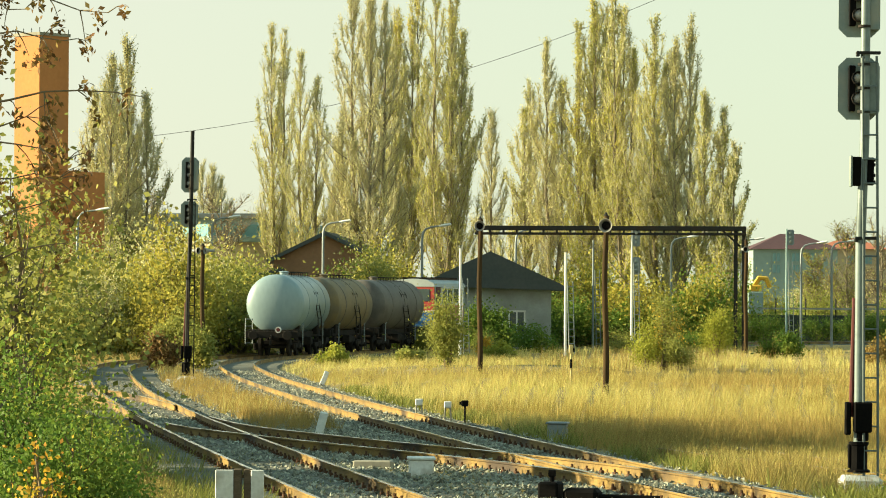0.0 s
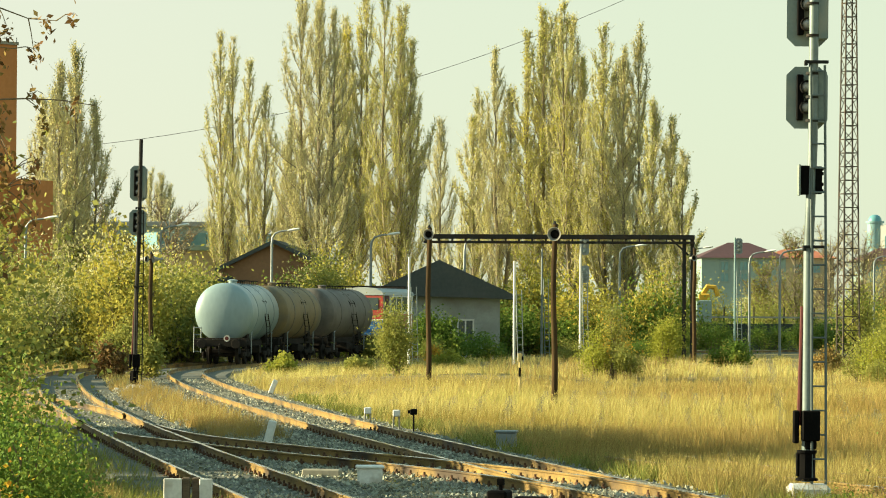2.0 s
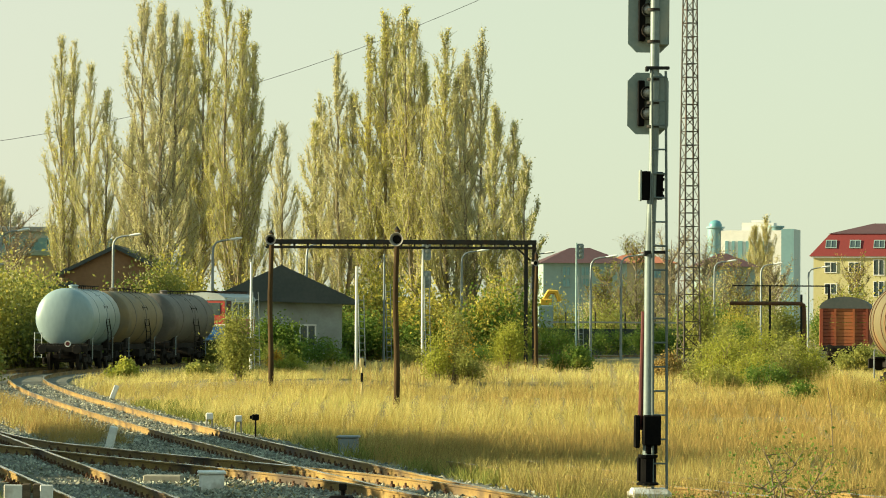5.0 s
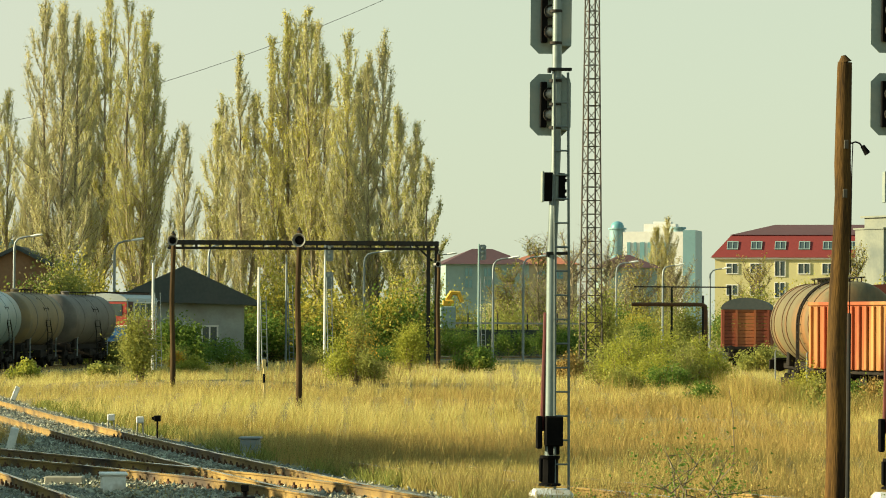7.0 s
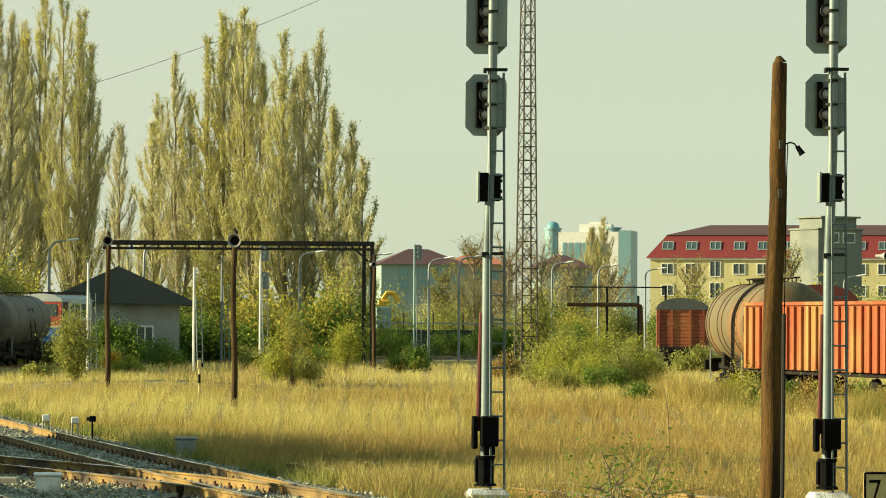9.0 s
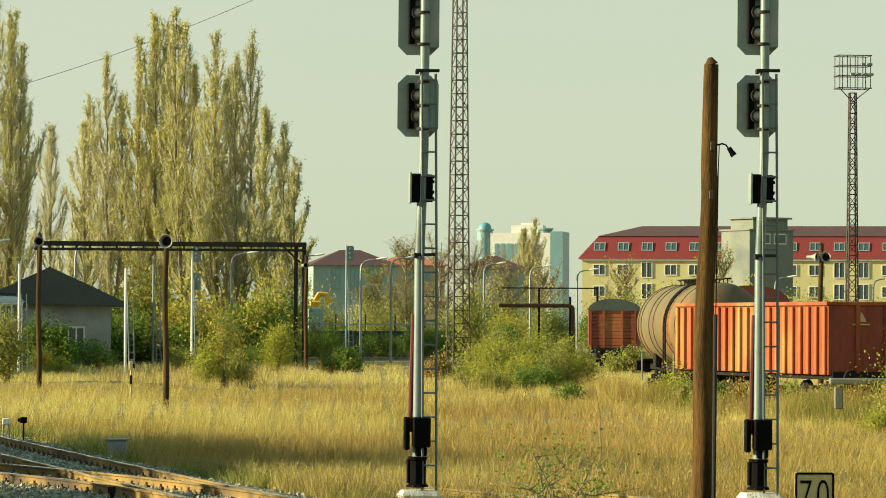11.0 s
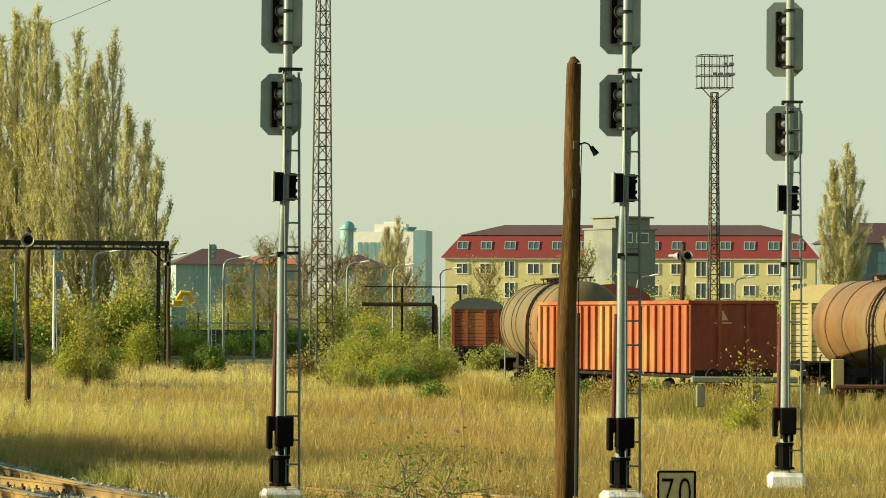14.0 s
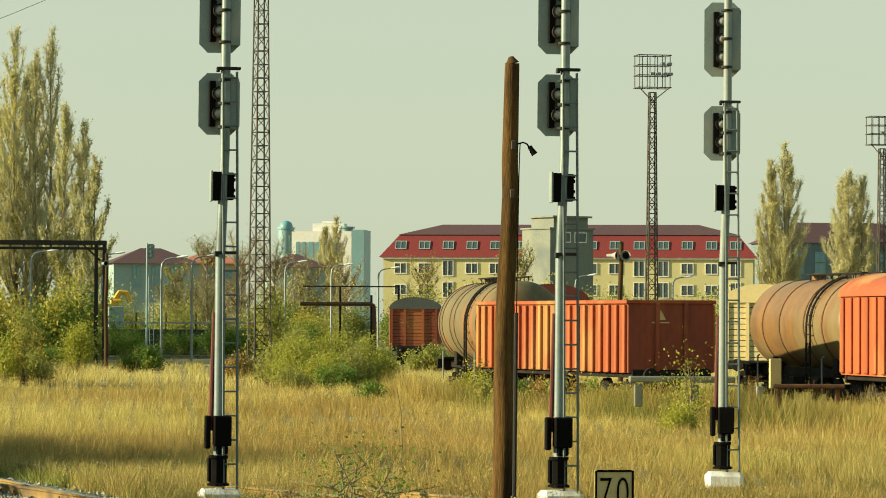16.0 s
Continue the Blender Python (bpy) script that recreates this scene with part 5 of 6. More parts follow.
house(pose(113.0, 520.00, -0.2, 0, 0, 6), 25, 12, 15.39, mat("blue_grey_render", (0.13, 0.18, 0.195), (0.10, 0.145, 0.16), 0.9, scale=0.1, fine=1.5, bump=0.05), "blue-grey block with a brown roof behind poplars", ROOF_MAROON, 18.66 - 15.39, rows=(13.19, 11.43), win=(1.6, 1.5), step=3.4)
# long dark loading platform and pipe frames
t = thing("loading_platform", pose(4.59, 285.00, -0.25), "loading platform, body darkened for the shaded strip there, with a pale edge rail", "platform")
bm = B()
box(bm, (0, 2, 1.1), (17, 4, 2.2))
# dark green-grey colour stands in for a shaded strip of growth
part("body", bm, mat("shade_dark_wall", (0.03, 0.042, 0.036), (0.05, 0.06, 0.05), 0.9, scale=0.4, fine=4, bump=0.2), t)
bm = B()
box(bm, (0, -0.1, 2.75), (16, 0.12, 0.14))
part("edge_rail", bm, GALV, t)
for i in range(7):
    bm = B()
    rod(bm, (-7.5 + 2.5 * i, 0, 2.1), (-7.5 + 2.5 * i, 0, 3.6), 0.07, seg=6)
    part("post", bm, STEEL_DARK, t)
t = thing("excavator", pose(1.02, 287.00, 4.27), "small yellow digger arm on the platform", "excavator")
bm = B()
pipe(bm, [(-0.8, 0, 0), (-0.3, 0, 0.8), (0.3, 0, 0.75), (0.6, 0, 0.0)], 0.22, 6)
part("arm", bm, MACHINE_YELLOW, t)
bm = B()
box(bm, (-0.6, 0, -0.1), (1.0, 1.0, 0.6), 0.1)
part("body", bm, MACHINE_YELLOW, t)
bm = B()
box(bm, (-0.6, 0, -1.3), (1.3, 1.1, 1.9), 0.08)
part("undercarriage", bm, GREY_WALL, t)
t = thing("pipe_rack", pose(18.05, 260.00, -0.2), "rusty pipe rack frame with a bent pipe", "pipe rack")
zp = 4.12
bm = B()
pipe(bm, [(-3.6, 0, zp + 0.1), (1.8, 0, zp + 0.1), (2.05, 0, zp), (2.1, 0, zp - 0.4), (2.1, 0, 0)], 0.15, 8)
part("pipe", bm, RUST, t)
for x, zz in ((-0.5, zp + 1.5), (1.9, zp + 0.8), (4.0, zp + 1.6)):
    bm = B()
    box(bm, (x, 0.3, zz / 2), (0.16, 0.16, zz))
    part("post", bm, STEEL_DARK, t)
bm = B()
box(bm, (0.3, 0.3, zp + 1.45), (7.4, 0.08, 0.1))
part("rail", bm, STEEL_DARK, t)

# ---- lineside things ----
t = thing("point_machine_box", pose(-5.33, 55.00, -0.22, 0, 0, 8), "white-painted metal box beside the turnout", "trackside box")
bm = B()
box(bm, (0, 0, 0.17), (0.40, 0.34, 0.28), 0.02)
part("body", bm, WHITE_PAINT, t)
bm = B()
box(bm, (0, 0, 0.33), (0.46, 0.40, 0.05), 0.015)
part("lid", bm, WHITE_PAINT, t)
bm = B()
for x in (-0.2, 0.2):
    rod(bm, (x, -0.15, -0.05), (x, -0.15, 0.10), 0.035, seg=8)
part("foot", bm, CONCRETE, t)
bm = B()
box(bm, (0, 0, 0.10), (0.66, 0.25, 0.14), 0.02)
single("concrete_slab", bm, CONCRETE, pose(-6.39, 57.50, -0.22, 0, 0, -6), "low pale concrete slab between the rails", "slab")
t = thing("relay_box", pose(-4.01, 71.00, -0.25, 0, 0, -6), "grey metal relay box half hidden in grass", "trackside box")
bm = B()
box(bm, (0, 0, 0.2), (0.40, 0.3, 0.36), 0.02)
part("body", bm, GALV, t)
bm = B()
box(bm, (0, 0, 0.40), (0.46, 0.36, 0.05), 0.015)
part("lid", bm, GALV, t)
for px, py in ((-8.01, 82.00), (-7.13, 80.00)):
    t = thing("lineside_lamp_post", pose(px, py, -0.25), "small white marker on two short legs", "marker", "white trackside markers")
    bm = B()
    box(bm, (0, 0, 0.50), (0.17, 0.14, 0.16), 0.02)
    part("head", bm, WHITE_PAINT, t)
    for x in (-0.06, 0.06):
        bm = B()
        rod(bm, (x * 1.4, 0, 0), (x, 0, 0.45), 0.022, seg=6)
        part("leg", bm, CONCRETE, t)
bm = B()
box(bm, (0, 0, 0.5), (0.16, 0.16, 0.14), 0.02)
rod(bm, (0, 0, 0), (0, 0, 0.45), 0.025, seg=6)
box(bm, (-0.1, 0, 0.5), (0.06, 0.1, 0.08))
single("dwarf_marker", bm, BLACK, pose(-6.68, 79.50, -0.2), "small black trackside marker", "marker")
for (px, py), tilt, hh, lab in (((-9.20, 72.00), 14, 0.62, "leaning whitewashed concrete marker stone"), ((-14.97, 118.00), 22, 0.6, "small tilted white marker stone"), ((-20.40, 118.00), 5, 0.25, "tiny white stone in the grass")):
    bm = B()
    box(bm, (0, 0, hh / 2 - 0.05), (0.17, 0.14, hh), 0.02)
    single("marker_stone", bm, WHITE_PAINT, pose(px, py, -0.25, 0, tilt), lab, "marker stone")
t = thing("kilometre_post", pose(-5.90, 112.00, -0.3), "thin post striped pale and black with a small box", "post")
ph = 1.30 + 0.3
bm = B()
rod(bm, (0, 0, 0), (0, 0, ph - 0.25), 0.035, seg=8)
part("post", bm, SIGN_YELLOW, t)
bm = B()
rod(bm, (0, 0, ph - 0.75), (0, 0, ph - 0.45), 0.04, seg=8)
part("black_stripe", bm, BLACK, t)
bm = B()
box(bm, (0, 0, ph - 0.12), (0.13, 0.1, 0.28), 0.015)
part("head", bm, SIGN_YELLOW, t)
bm = B()
box(bm, (0.09, 0, ph - 0.14), (0.06, 0.08, 0.14), 0.01)
part("side_box", bm, BLACK, t)
# black point motor beside the turnout
t = thing("point_motor", pose(-2.63, 48.60, -0.2, 0, 0, -12), "black iron point motor beside the rail", "point motor")
bm = B()
box(bm, (-0.22, 0, 0.14), (0.30, 0.36, 0.28), 0.03)
box(bm, (0.25, 0, 0.10), (0.52, 0.34, 0.20), 0.06)
part("case", bm, BLACK, t)
bm = B()
rod(bm, (-0.2, 0, 0.26), (-0.2, 0, 0.42), 0.03, seg=8)
box(bm, (-0.2, 0, 0.40), (0.10, 0.08, 0.10), 0.01)
part("lever", bm, BLACK, t)
bm = B()
rod(bm, (0.5, 0, 0.08), (1.4, 0.2, 0.06), 0.04, seg=8)
part("drive_rod", bm, BLACK, t)
# boards at the near edge of the track, white with a dark timber between
t = thing("boundary_boards", pose(-5.89, 39.00, -0.1, 0, 0, 3), "two chipped white boards on a dark timber post", "board post")
zt = 0.68 + 0.1
for x, w in ((-0.18, 0.21), (0.205, 0.15)):
    bm = B()
    box(bm, (x, -0.03, zt - 0.35), (w, 0.04, 0.7), 0.008)
    part("board", bm, WHITE_PAINT, t, "chipped white board")
for x in (-0.03, 0.09):
    bm = B()
    box(bm, (x, 0.02, zt - 0.4), (0.09, 0.1, 0.82), 0.01)
    part("timber", bm, SLEEPER, t)
# speed board
t = thing("speed_board", pose(6.87, 46.00, -0.3, 0, 0, 2), "faded square speed board reading 70 in a black frame", "sign")
zt = 0.60 + 0.3
bm = B()
box(bm, (0, 0, zt - 0.28), (0.54, 0.03, 0.56), 0.005)
part("panel", bm, SIGN_YELLOW, t)
bm = B()
rod(bm, (0, 0.05, 0), (0, 0.05, zt - 0.1), 0.03, seg=8)
part("post", bm, STEEL_DARK, t)
bm = B()
for x in (-0.255, 0.255):
    box(bm, (x, -0.018, zt - 0.28), (0.03, 0.012, 0.54))
box(bm, (0, -0.018, zt - 0.015), (0.48, 0.012, 0.03))
part("border", bm, BLACK, t)
for ch, dx in (("7", -0.125), ("0", 0.115)):
    cu = bpy.data.curves.new("digit", "FONT")
    cu.body, cu.size, cu.extrude, cu.offset, cu.align_x = ch, 0.60, 0.002, -0.008, "CENTER"
    tmp = new("digit_source", cu)
    me = bpy.data.meshes.new_from_object(tmp.evaluated_get(bpy.context.evaluated_depsgraph_get()))
    bpy.data.objects.remove(tmp)
    me.materials.clear()
    me.materials.append(BLACK)
    d = new("digit", me)
    d.parent = t
    d.matrix_basis = pose(dx, -0.024, zt - 0.51, 90) @ Matrix.Diagonal((0.66, 1, 1, 1))

# ---- vegetation ----
def limb(bm, pts, r0, r1, seg=5):
    pipe(bm, pts, r0, seg, r1)


def twigs(name, p, d, r, material):
    """Three-sided tapering twigs from the points p along d."""
    n = len(p)
    e = np.cross(d, np.array([0.31, 0.77, 0.13]))
    e /= np.linalg.norm(e, axis=1)[:, None]
    f = np.cross(d, e)
    f /= np.linalg.norm(f, axis=1)[:, None]
    v = np.empty((n, 6, 3))
    for k in range(3):
        o = e * math.cos(2.094 * k) + f * math.sin(2.094 * k)
        v[:, k], v[:, 3 + k] = p + o * r, p + d + o * r * 0.3
    q = np.array([(0, 1, 4, 3), (1, 2, 5, 4), (2, 0, 3, 5)])
    idx = (q[None] + 6 * np.arange(n)[:, None, None]).reshape(-1)
    me = bpy.data.meshes.new(name)
    me.vertices.add(6 * n)
    me.vertices.foreach_set("co", np.ascontiguousarray(v, dtype=np.float32).ravel())
    me.loops.add(12 * n)
    me.loops.foreach_set("vertex_index", idx.astype(np.int32))
    me.polygons.add(3 * n)
    me.polygons.foreach_set("loop_start", np.arange(0, 12 * n, 4, dtype=np.int32))
    me.update(calc_edges=True)
    me.materials.append(material)
    return me


def on_line(pts, u):
    f = np.clip(u, 0, 0.9999) * (len(pts) - 1)
    j = f.astype(int)
    return pts[j] + (pts[j + 1] - pts[j]) * (f - j)[:, None]


def poplar(m, h, w, seed, leaf, density=1.0, label="tall columnar poplar in thinning autumn leaf"):
    """A fastigiate tree: one to four leaders that fork low, steep limbs that curve upright, and twigs that carry the leaves."""
    rg = np.random.default_rng(seed)
    t = thing("poplar_tree", m, label, "tree", "row of poplars")
    W = 1.42 * w
    leaders = 1 if W < 3.4 else 2 if W < 4.9 else 3 if W < 6.2 else 4
    bm = B()
    fork = h * rg.uniform(0.07, 0.14)
    limb(bm, [(0, 0, -0.2), (0.04, 0.02, fork * 0.5), (0, 0, fork)], 0.013 * h + 0.06, 0.010 * h + 0.04, 8)
    tp, td, lc = [], [], []
    turn0 = rg.uniform(0, 6.28)
    for q in range(leaders):
        a = turn0 + 6.28 * q / leaders + rg.normal(0, 0.25)
        off = 0.0 if leaders == 1 else W * rg.uniform(0.13, 0.20)
        hq = h * (1.0 if q == 0 else rg.uniform(0.84, 0.98))
        wq = W * (1.0, 0.92, 0.84, 0.78)[leaders - 1]
        line = np.array([(math.cos(a) * off * min(1, u * 2.6) ** 0.8 + rg.normal(0, 0.05), math.sin(a) * off * min(1, u * 2.6) ** 0.8 + rg.normal(0, 0.05), fork + (hq - fork) * u) for u in np.linspace(0, 1, 8)])
        line[0] = (0, 0, fork - 0.3)
        limb(bm, [tuple(p) for p in line], 0.007 * h + 0.03, 0.012, 6)

        def reach(v):
            return wq / 2 * np.minimum(1, (np.maximum(v, 0.0) / 0.22) ** 0.6 * 0.9 + 0.1) * (1 - 0.94 * np.clip((v - 0.28) / 0.72, 0, 1) ** 2.5)
        for i in range(40):
            u0 = (i + rg.uniform(0, 1)) / 40 * 0.93
            p0 = on_line(line, np.array([u0]))[0]
            L = h * rg.uniform(0.13, 0.24) * (1 - 0.55 * u0)
            tip = min((p0[2] + L) / hq, 0.985)
            r = float(reach(tip)) * rg.uniform(0.62, 1.12) if i % 3 else float(reach(tip)) * rg.uniform(0.3, 0.75)
            b = i * 2.4 + rg.normal(0, 0.4)
            dr = np.array([math.cos(b), math.sin(b), 0])
            pts = np.array([p0, p0 + dr * r * 0.55 + (0, 0, L * 0.32), p0 + dr * r * 0.88 + (0, 0, L * 0.66), p0 + dr * r + (0, 0, L)])
            pts[1:] += rg.normal(0, 0.05, (3, 3))
            pts[:, 2] = np.minimum(pts[:, 2], hq)
            limb(bm, [tuple(p) for p in pts], 0.018 + 0.0018 * h * (1 - u0), 0.010, 4)
            n = int(66 * (0.55 + 0.45 * L / (0.18 * h)))
            u = rg.uniform(0.12, 1.0, n)
            p = on_line(pts, u)
            d = np.stack([rg.normal(0, 0.26, n), rg.normal(0, 0.26, n), np.full(n, 1.0)], 1) + dr * 0.14
            d *= rg.uniform(0.5, 1.5, (n, 1)) * (1.0 - 0.42 * max(0.0, tip - 0.3) / 0.7) * (1.0 if h > 15 else 0.7)
            tp.append(p), td.append(d)
            low_leaf = 1.25 - 0.75 * min(1.0, p0[2] / h + 0.15)
            k = rg.poisson((0.5 + 3.9 * density) * low_leaf * rg.uniform(0.4, 1.6), n)
            o = np.repeat(np.arange(n), k)
            lc.append(p[o] + d[o] * rg.uniform(0.1, 1.0, (len(o), 1)) + rg.normal(0, 0.09, (len(o), 3)))
    part("trunk", bm, BARK, t)
    p, d = np.concatenate(tp), np.concatenate(td)
    ob = new("twig_spray", twigs("twig_spray", p, d, 0.020, POPLAR_TWIG))
    ob.parent = t
    tagged(ob, "fine pale grey twigs", kind="stuff")
    c = np.concatenate(lc)
    gold = (rg.uniform(0, 1, len(c)) < 0.55 * np.clip(1 - c[:, 2] / (0.55 * h), 0, 1)) & (np.sin(c[:, 0] * 2.1 + c[:, 2] * 0.7) > -0.3)
    for pick, material, lab in ((~gold, leaf, "thin autumn leaves"), (gold, YELLOW_LEAF, "yellow leaf sprays low on the trunk")):
        ob = new("crown", leaf_mesh("crown", c[pick], 0.09, material, rg, up=0.3, long=1.4))
        ob.parent = t
        tagged(ob, lab, kind="stuff")
    return t


def shrub_parts(t, h, w, seed, leaf, size, count, clumps=14):
    rg = np.random.default_rng(seed)
    bm = B()
    cs = []
    for i in range(clumps):
        a, r = rg.uniform(0, 2 * math.pi), w / 2 * math.sqrt(rg.uniform(0.02, 1))
        z = h * rg.uniform(0.35, 1.0) * (1 - 0.45 * (2 * r / w) ** 2)
        tip = np.array([math.cos(a) * r, math.sin(a) * r, z])
        mid = tip * np.array([0.45, 0.45, 0.55]) + rg.normal(0, 0.05 * w, 3) * np.array([1, 1, 0.3])
        limb(bm, [(0.06 * math.cos(a) * w, 0.06 * math.sin(a) * w, -0.1), tuple(mid), tuple(tip)], 0.012 * h + 0.008, 0.005, 4)
        for q in range(3):
            b0 = mid + (tip - mid) * rg.uniform(0.1, 0.9)
            limb(bm, [tuple(b0), tuple(b0 + rg.normal(0, 0.12, 3) * np.array([w, w, h]) + np.array([0, 0, 0.12 * h]))], 0.006 * h + 0.004, 0.003, 3)
        k = count // clumps
        rr = (0.10 + 0.10 * rg.uniform()) * (w + h) / 2
        p = tip + rg.normal(size=(k, 3)) * rr * np.array([1, 1, 0.9])
        p2 = mid + (tip - mid) * rg.uniform(0, 1, (k // 2, 1)) + rg.normal(size=(k // 2, 3)) * rr * 0.8
        cs += [p, p2]
    part("woody_stem", bm, TWIG, t)
    c = np.concatenate(cs)
    c = c[c[:, 2] > 0.02]
    ob = new("foliage", leaf_mesh("foliage", c, size, leaf, rg, up=0.1))
    ob.parent = t


def shrub(m, h, w, seed, leaf, label, size=0.16, count=2400, clumps=14, name="shrub", group="shrubs of the yard"):
    t = thing(name, m, label, "shrub", group)
    shrub_parts(t, h, w, seed, leaf, size, count, clumps)
    return t


def bare_tree(m, h, w, seed, leaf, per_twig, label):
    """A spreading tree: trunk, forking limbs, a haze of twigs and a few leaves."""
    rg = np.random.default_rng(seed)
    t = thing("bare_tree", m, label, "tree", "half-bare trees")
    bm = B()
    limb(bm, [(0, 0, -0.2), (0.1, 0, h * 0.25), (0, 0.1, h * 0.55), (0.1, 0, h * 0.9)], 0.012 * h + 0.03, 0.02, 6)
    tp, td, lc = [], [], []
    for i in range(26):
        z0 = h * rg.uniform(0.15, 0.75)
        a = i * 2.4 + rg.normal(0, 0.3)
        r = w / 2 * rg.uniform(0.4, 1.0) * (1.15 - z0 / h * 0.6)
        L = min(r * rg.uniform(0.9, 1.7), h - z0)
        o = np.array([math.cos(a) * r, math.sin(a) * r, L])
        pts = np.array([(0, 0, z0), o * (0.35, 0.35, 0.28) + (0, 0, z0), o * (0.7, 0.7, 0.62) + (0, 0, z0), o + (0, 0, z0)]) + rg.normal(0, 0.06, (4, 3))
        limb(bm, [tuple(p) for p in pts], 0.004 * h + 0.015, 0.012, 4)
        n = 46
        p = on_line(pts, rg.uniform(0.2, 1.0, n))
        d = np.stack([rg.normal(0, 0.5, n), rg.normal(0, 0.5, n), rg.uniform(0.2, 1.0, n)], 1) * rg.uniform(0.4, 1.1, (n, 1)) * h / 10
        tp.append(p), td.append(d)
        o = np.repeat(np.arange(n), rg.poisson(per_twig, n))
        lc.append(p[o] + d[o] * rg.uniform(0.2, 1.0, (len(o), 1)) + rg.normal(0, 0.10, (len(o), 3)))
    part("trunk", bm, BARK, t)
    ob = new("twig_spray", twigs("twig_spray", np.concatenate(tp), np.concatenate(td), 0.019, TWIG))
    ob.parent = t
    tagged(ob, "fine brown twigs", kind="stuff")
    ob = new("crown", leaf_mesh("crown", np.concatenate(lc), 0.12, leaf, rg, up=0.1, long=1.4))
    ob.parent = t
    tagged(ob, "last autumn leaves", kind="stuff")
    return t


# the poplar rows: x, y, height, width, leaf, density
POP = [
    (-41.64, 296.00, 26.98, 3.1, POPLAR_LEAF, 0.9), (-38.25, 292.00, 24.17, 3.3, POPLAR_LEAF, 0.75), (-35.17, 289.00, 19.03, 2.6, POPLAR_PALE, 0.5),
    (-27.66, 246.00, 25.94, 5.2, POPLAR_PALE, 0.9), (-28.51, 281.00, 29.96, 4.6, POPLAR_LEAF, 1.2), (-24.75, 276.00, 28.54, 5.0, POPLAR_LEAF, 1.1),
    (-20.76, 271.00, 17.84, 2.3, POPLAR_PALE, 0.45),
    (-17.68, 267.00, 20.08, 3.2, POPLAR_LEAF, 0.8), (-15.22, 263.00, 22.89, 3.2, POPLAR_PALE, 0.85), (-11.96, 259.00, 25.83, 4.4, POPLAR_LEAF, 1.35),
    (-9.44, 255.00, 25.59, 3.9, POPLAR_LEAF, 1.3), (-6.79, 251.00, 23.72, 4.2, POPLAR_LEAF, 1.1), (-5.06, 248.00, 23.54, 3.4, POPLAR_PALE, 1.0),
    (-2.67, 244.00, 17.96, 2.9, POPLAR_LEAF, 0.9), (-1.21, 242.00, 14.21, 2.2, OLIVE_LEAF, 0.7),
    (-44.38, 235.00, 21.09, 3.0, POPLAR_PALE, 1.0), (-43.97, 240.00, 19.04, 2.8, POPLAR_PALE, 1.0), (-46.35, 240.00, 18.31, 2.8, POPLAR_PALE, 0.8),
    (71.73, 360.00, 21.6, 4.6, POPLAR_PALE, 1.8), (81.87, 370.00, 19.4, 5.0, POPLAR_PALE, 1.7),
    (33.60, 520.00, 18.74, 5.0, YELLOW_LEAF, 0.9), (-52.75, 330.00, 16.30, 4.2, POPLAR_PALE, 0.3),
]
for i, (x, y, h, w, leaf, dens) in enumerate(POP):
    poplar(pose(x, y, -0.25, 0, 0, 37 * i), h + 0.25, w, 100 + i, leaf, dens, label="tall columnar poplar, " + ("pale and nearly bare" if dens < 0.6 else "olive-yellow in thinning autumn leaf"))

for i, (x, y, h, w, leaf, k) in enumerate(((8.9, 318, 11.5, 6.0, OLIVE_LEAF, 1.6), (12.6, 330, 12.0, 6.5, POPLAR_PALE, 0.6), (15.6, 325, 11.0, 6.0, POPLAR_PALE, 0.8), (19.5, 335, 10.0, 6.0, YELLOW_LEAF, 1.2),
                                           (6.0, 322, 8.5, 5.0, OLIVE_LEAF, 2.0), (27.5, 400, 11.0, 7.0, POPLAR_PALE, 1.2), (36.5, 395, 10.5, 6.5, YELLOW_LEAF, 1.6), (47.5, 395, 12.0, 7.0, YELLOW_LEAF, 2.6),
                                           (-46.5, 262, 12.5, 6.5, POPLAR_PALE, 0.3), (-42.2, 268, 13.0, 7.0, POPLAR_PALE, 0.3), (-39.5, 236, 9.0, 6.0, YELLOW_LEAF, 2.4), (-44.5, 205, 9.5, 5.5, OLIVE_LEAF, 3.0),
                                           (-41.0, 196, 8.5, 5.0, YELLOW_LEAF, 2.2), (-37.2, 206, 8.0, 5.0, OLIVE_LEAF, 3.2))):
    bare_tree(pose(x, y, -0.25), h, w, 700 + i, leaf, k, "half-bare autumn tree with fine brown twigs")

# yellow undergrowth at the foot of the poplars
rg = np.random.default_rng(77)
base = [shrub(pose(0, 0, -50), 4.0, 3.6, 301, OLIVE_LEAF, "olive autumn shrub at the yard's edge", 0.108, 3900, 20), shrub(pose(0, 0, -50), 4.4, 3.2, 302, YELLOW_LEAF, "yellowing autumn shrub at the yard's edge", 0.108, 3500, 20),
        shrub(pose(0, 0, -50), 3.2, 4.0, 303, GREEN_LEAF, "dark green shrub at the yard's edge", 0.108, 4100, 20), shrub(pose(0, 0, -50), 5.5, 3.4, 304, POPLAR_PALE, "pale half-bare shrub at the yard's edge", 0.09, 3000, 18)]


def scatter(n, px0, px1, d0, d1, s0, s1, weights):
    for _ in range(n):
        d = rg.uniform(d0, d1)
        b = base[rg.choice(4, p=weights)]
        s = rg.uniform(s0, s1)
        m = pose(math.tan(rg.uniform(px0, px1)) * d, d, -0.3, 0, 0, rg.uniform(0, 360)) @ Matrix.Diagonal((s, s, s * rg.uniform(0.85, 1.25), 1))
        copy_thing(b, m)


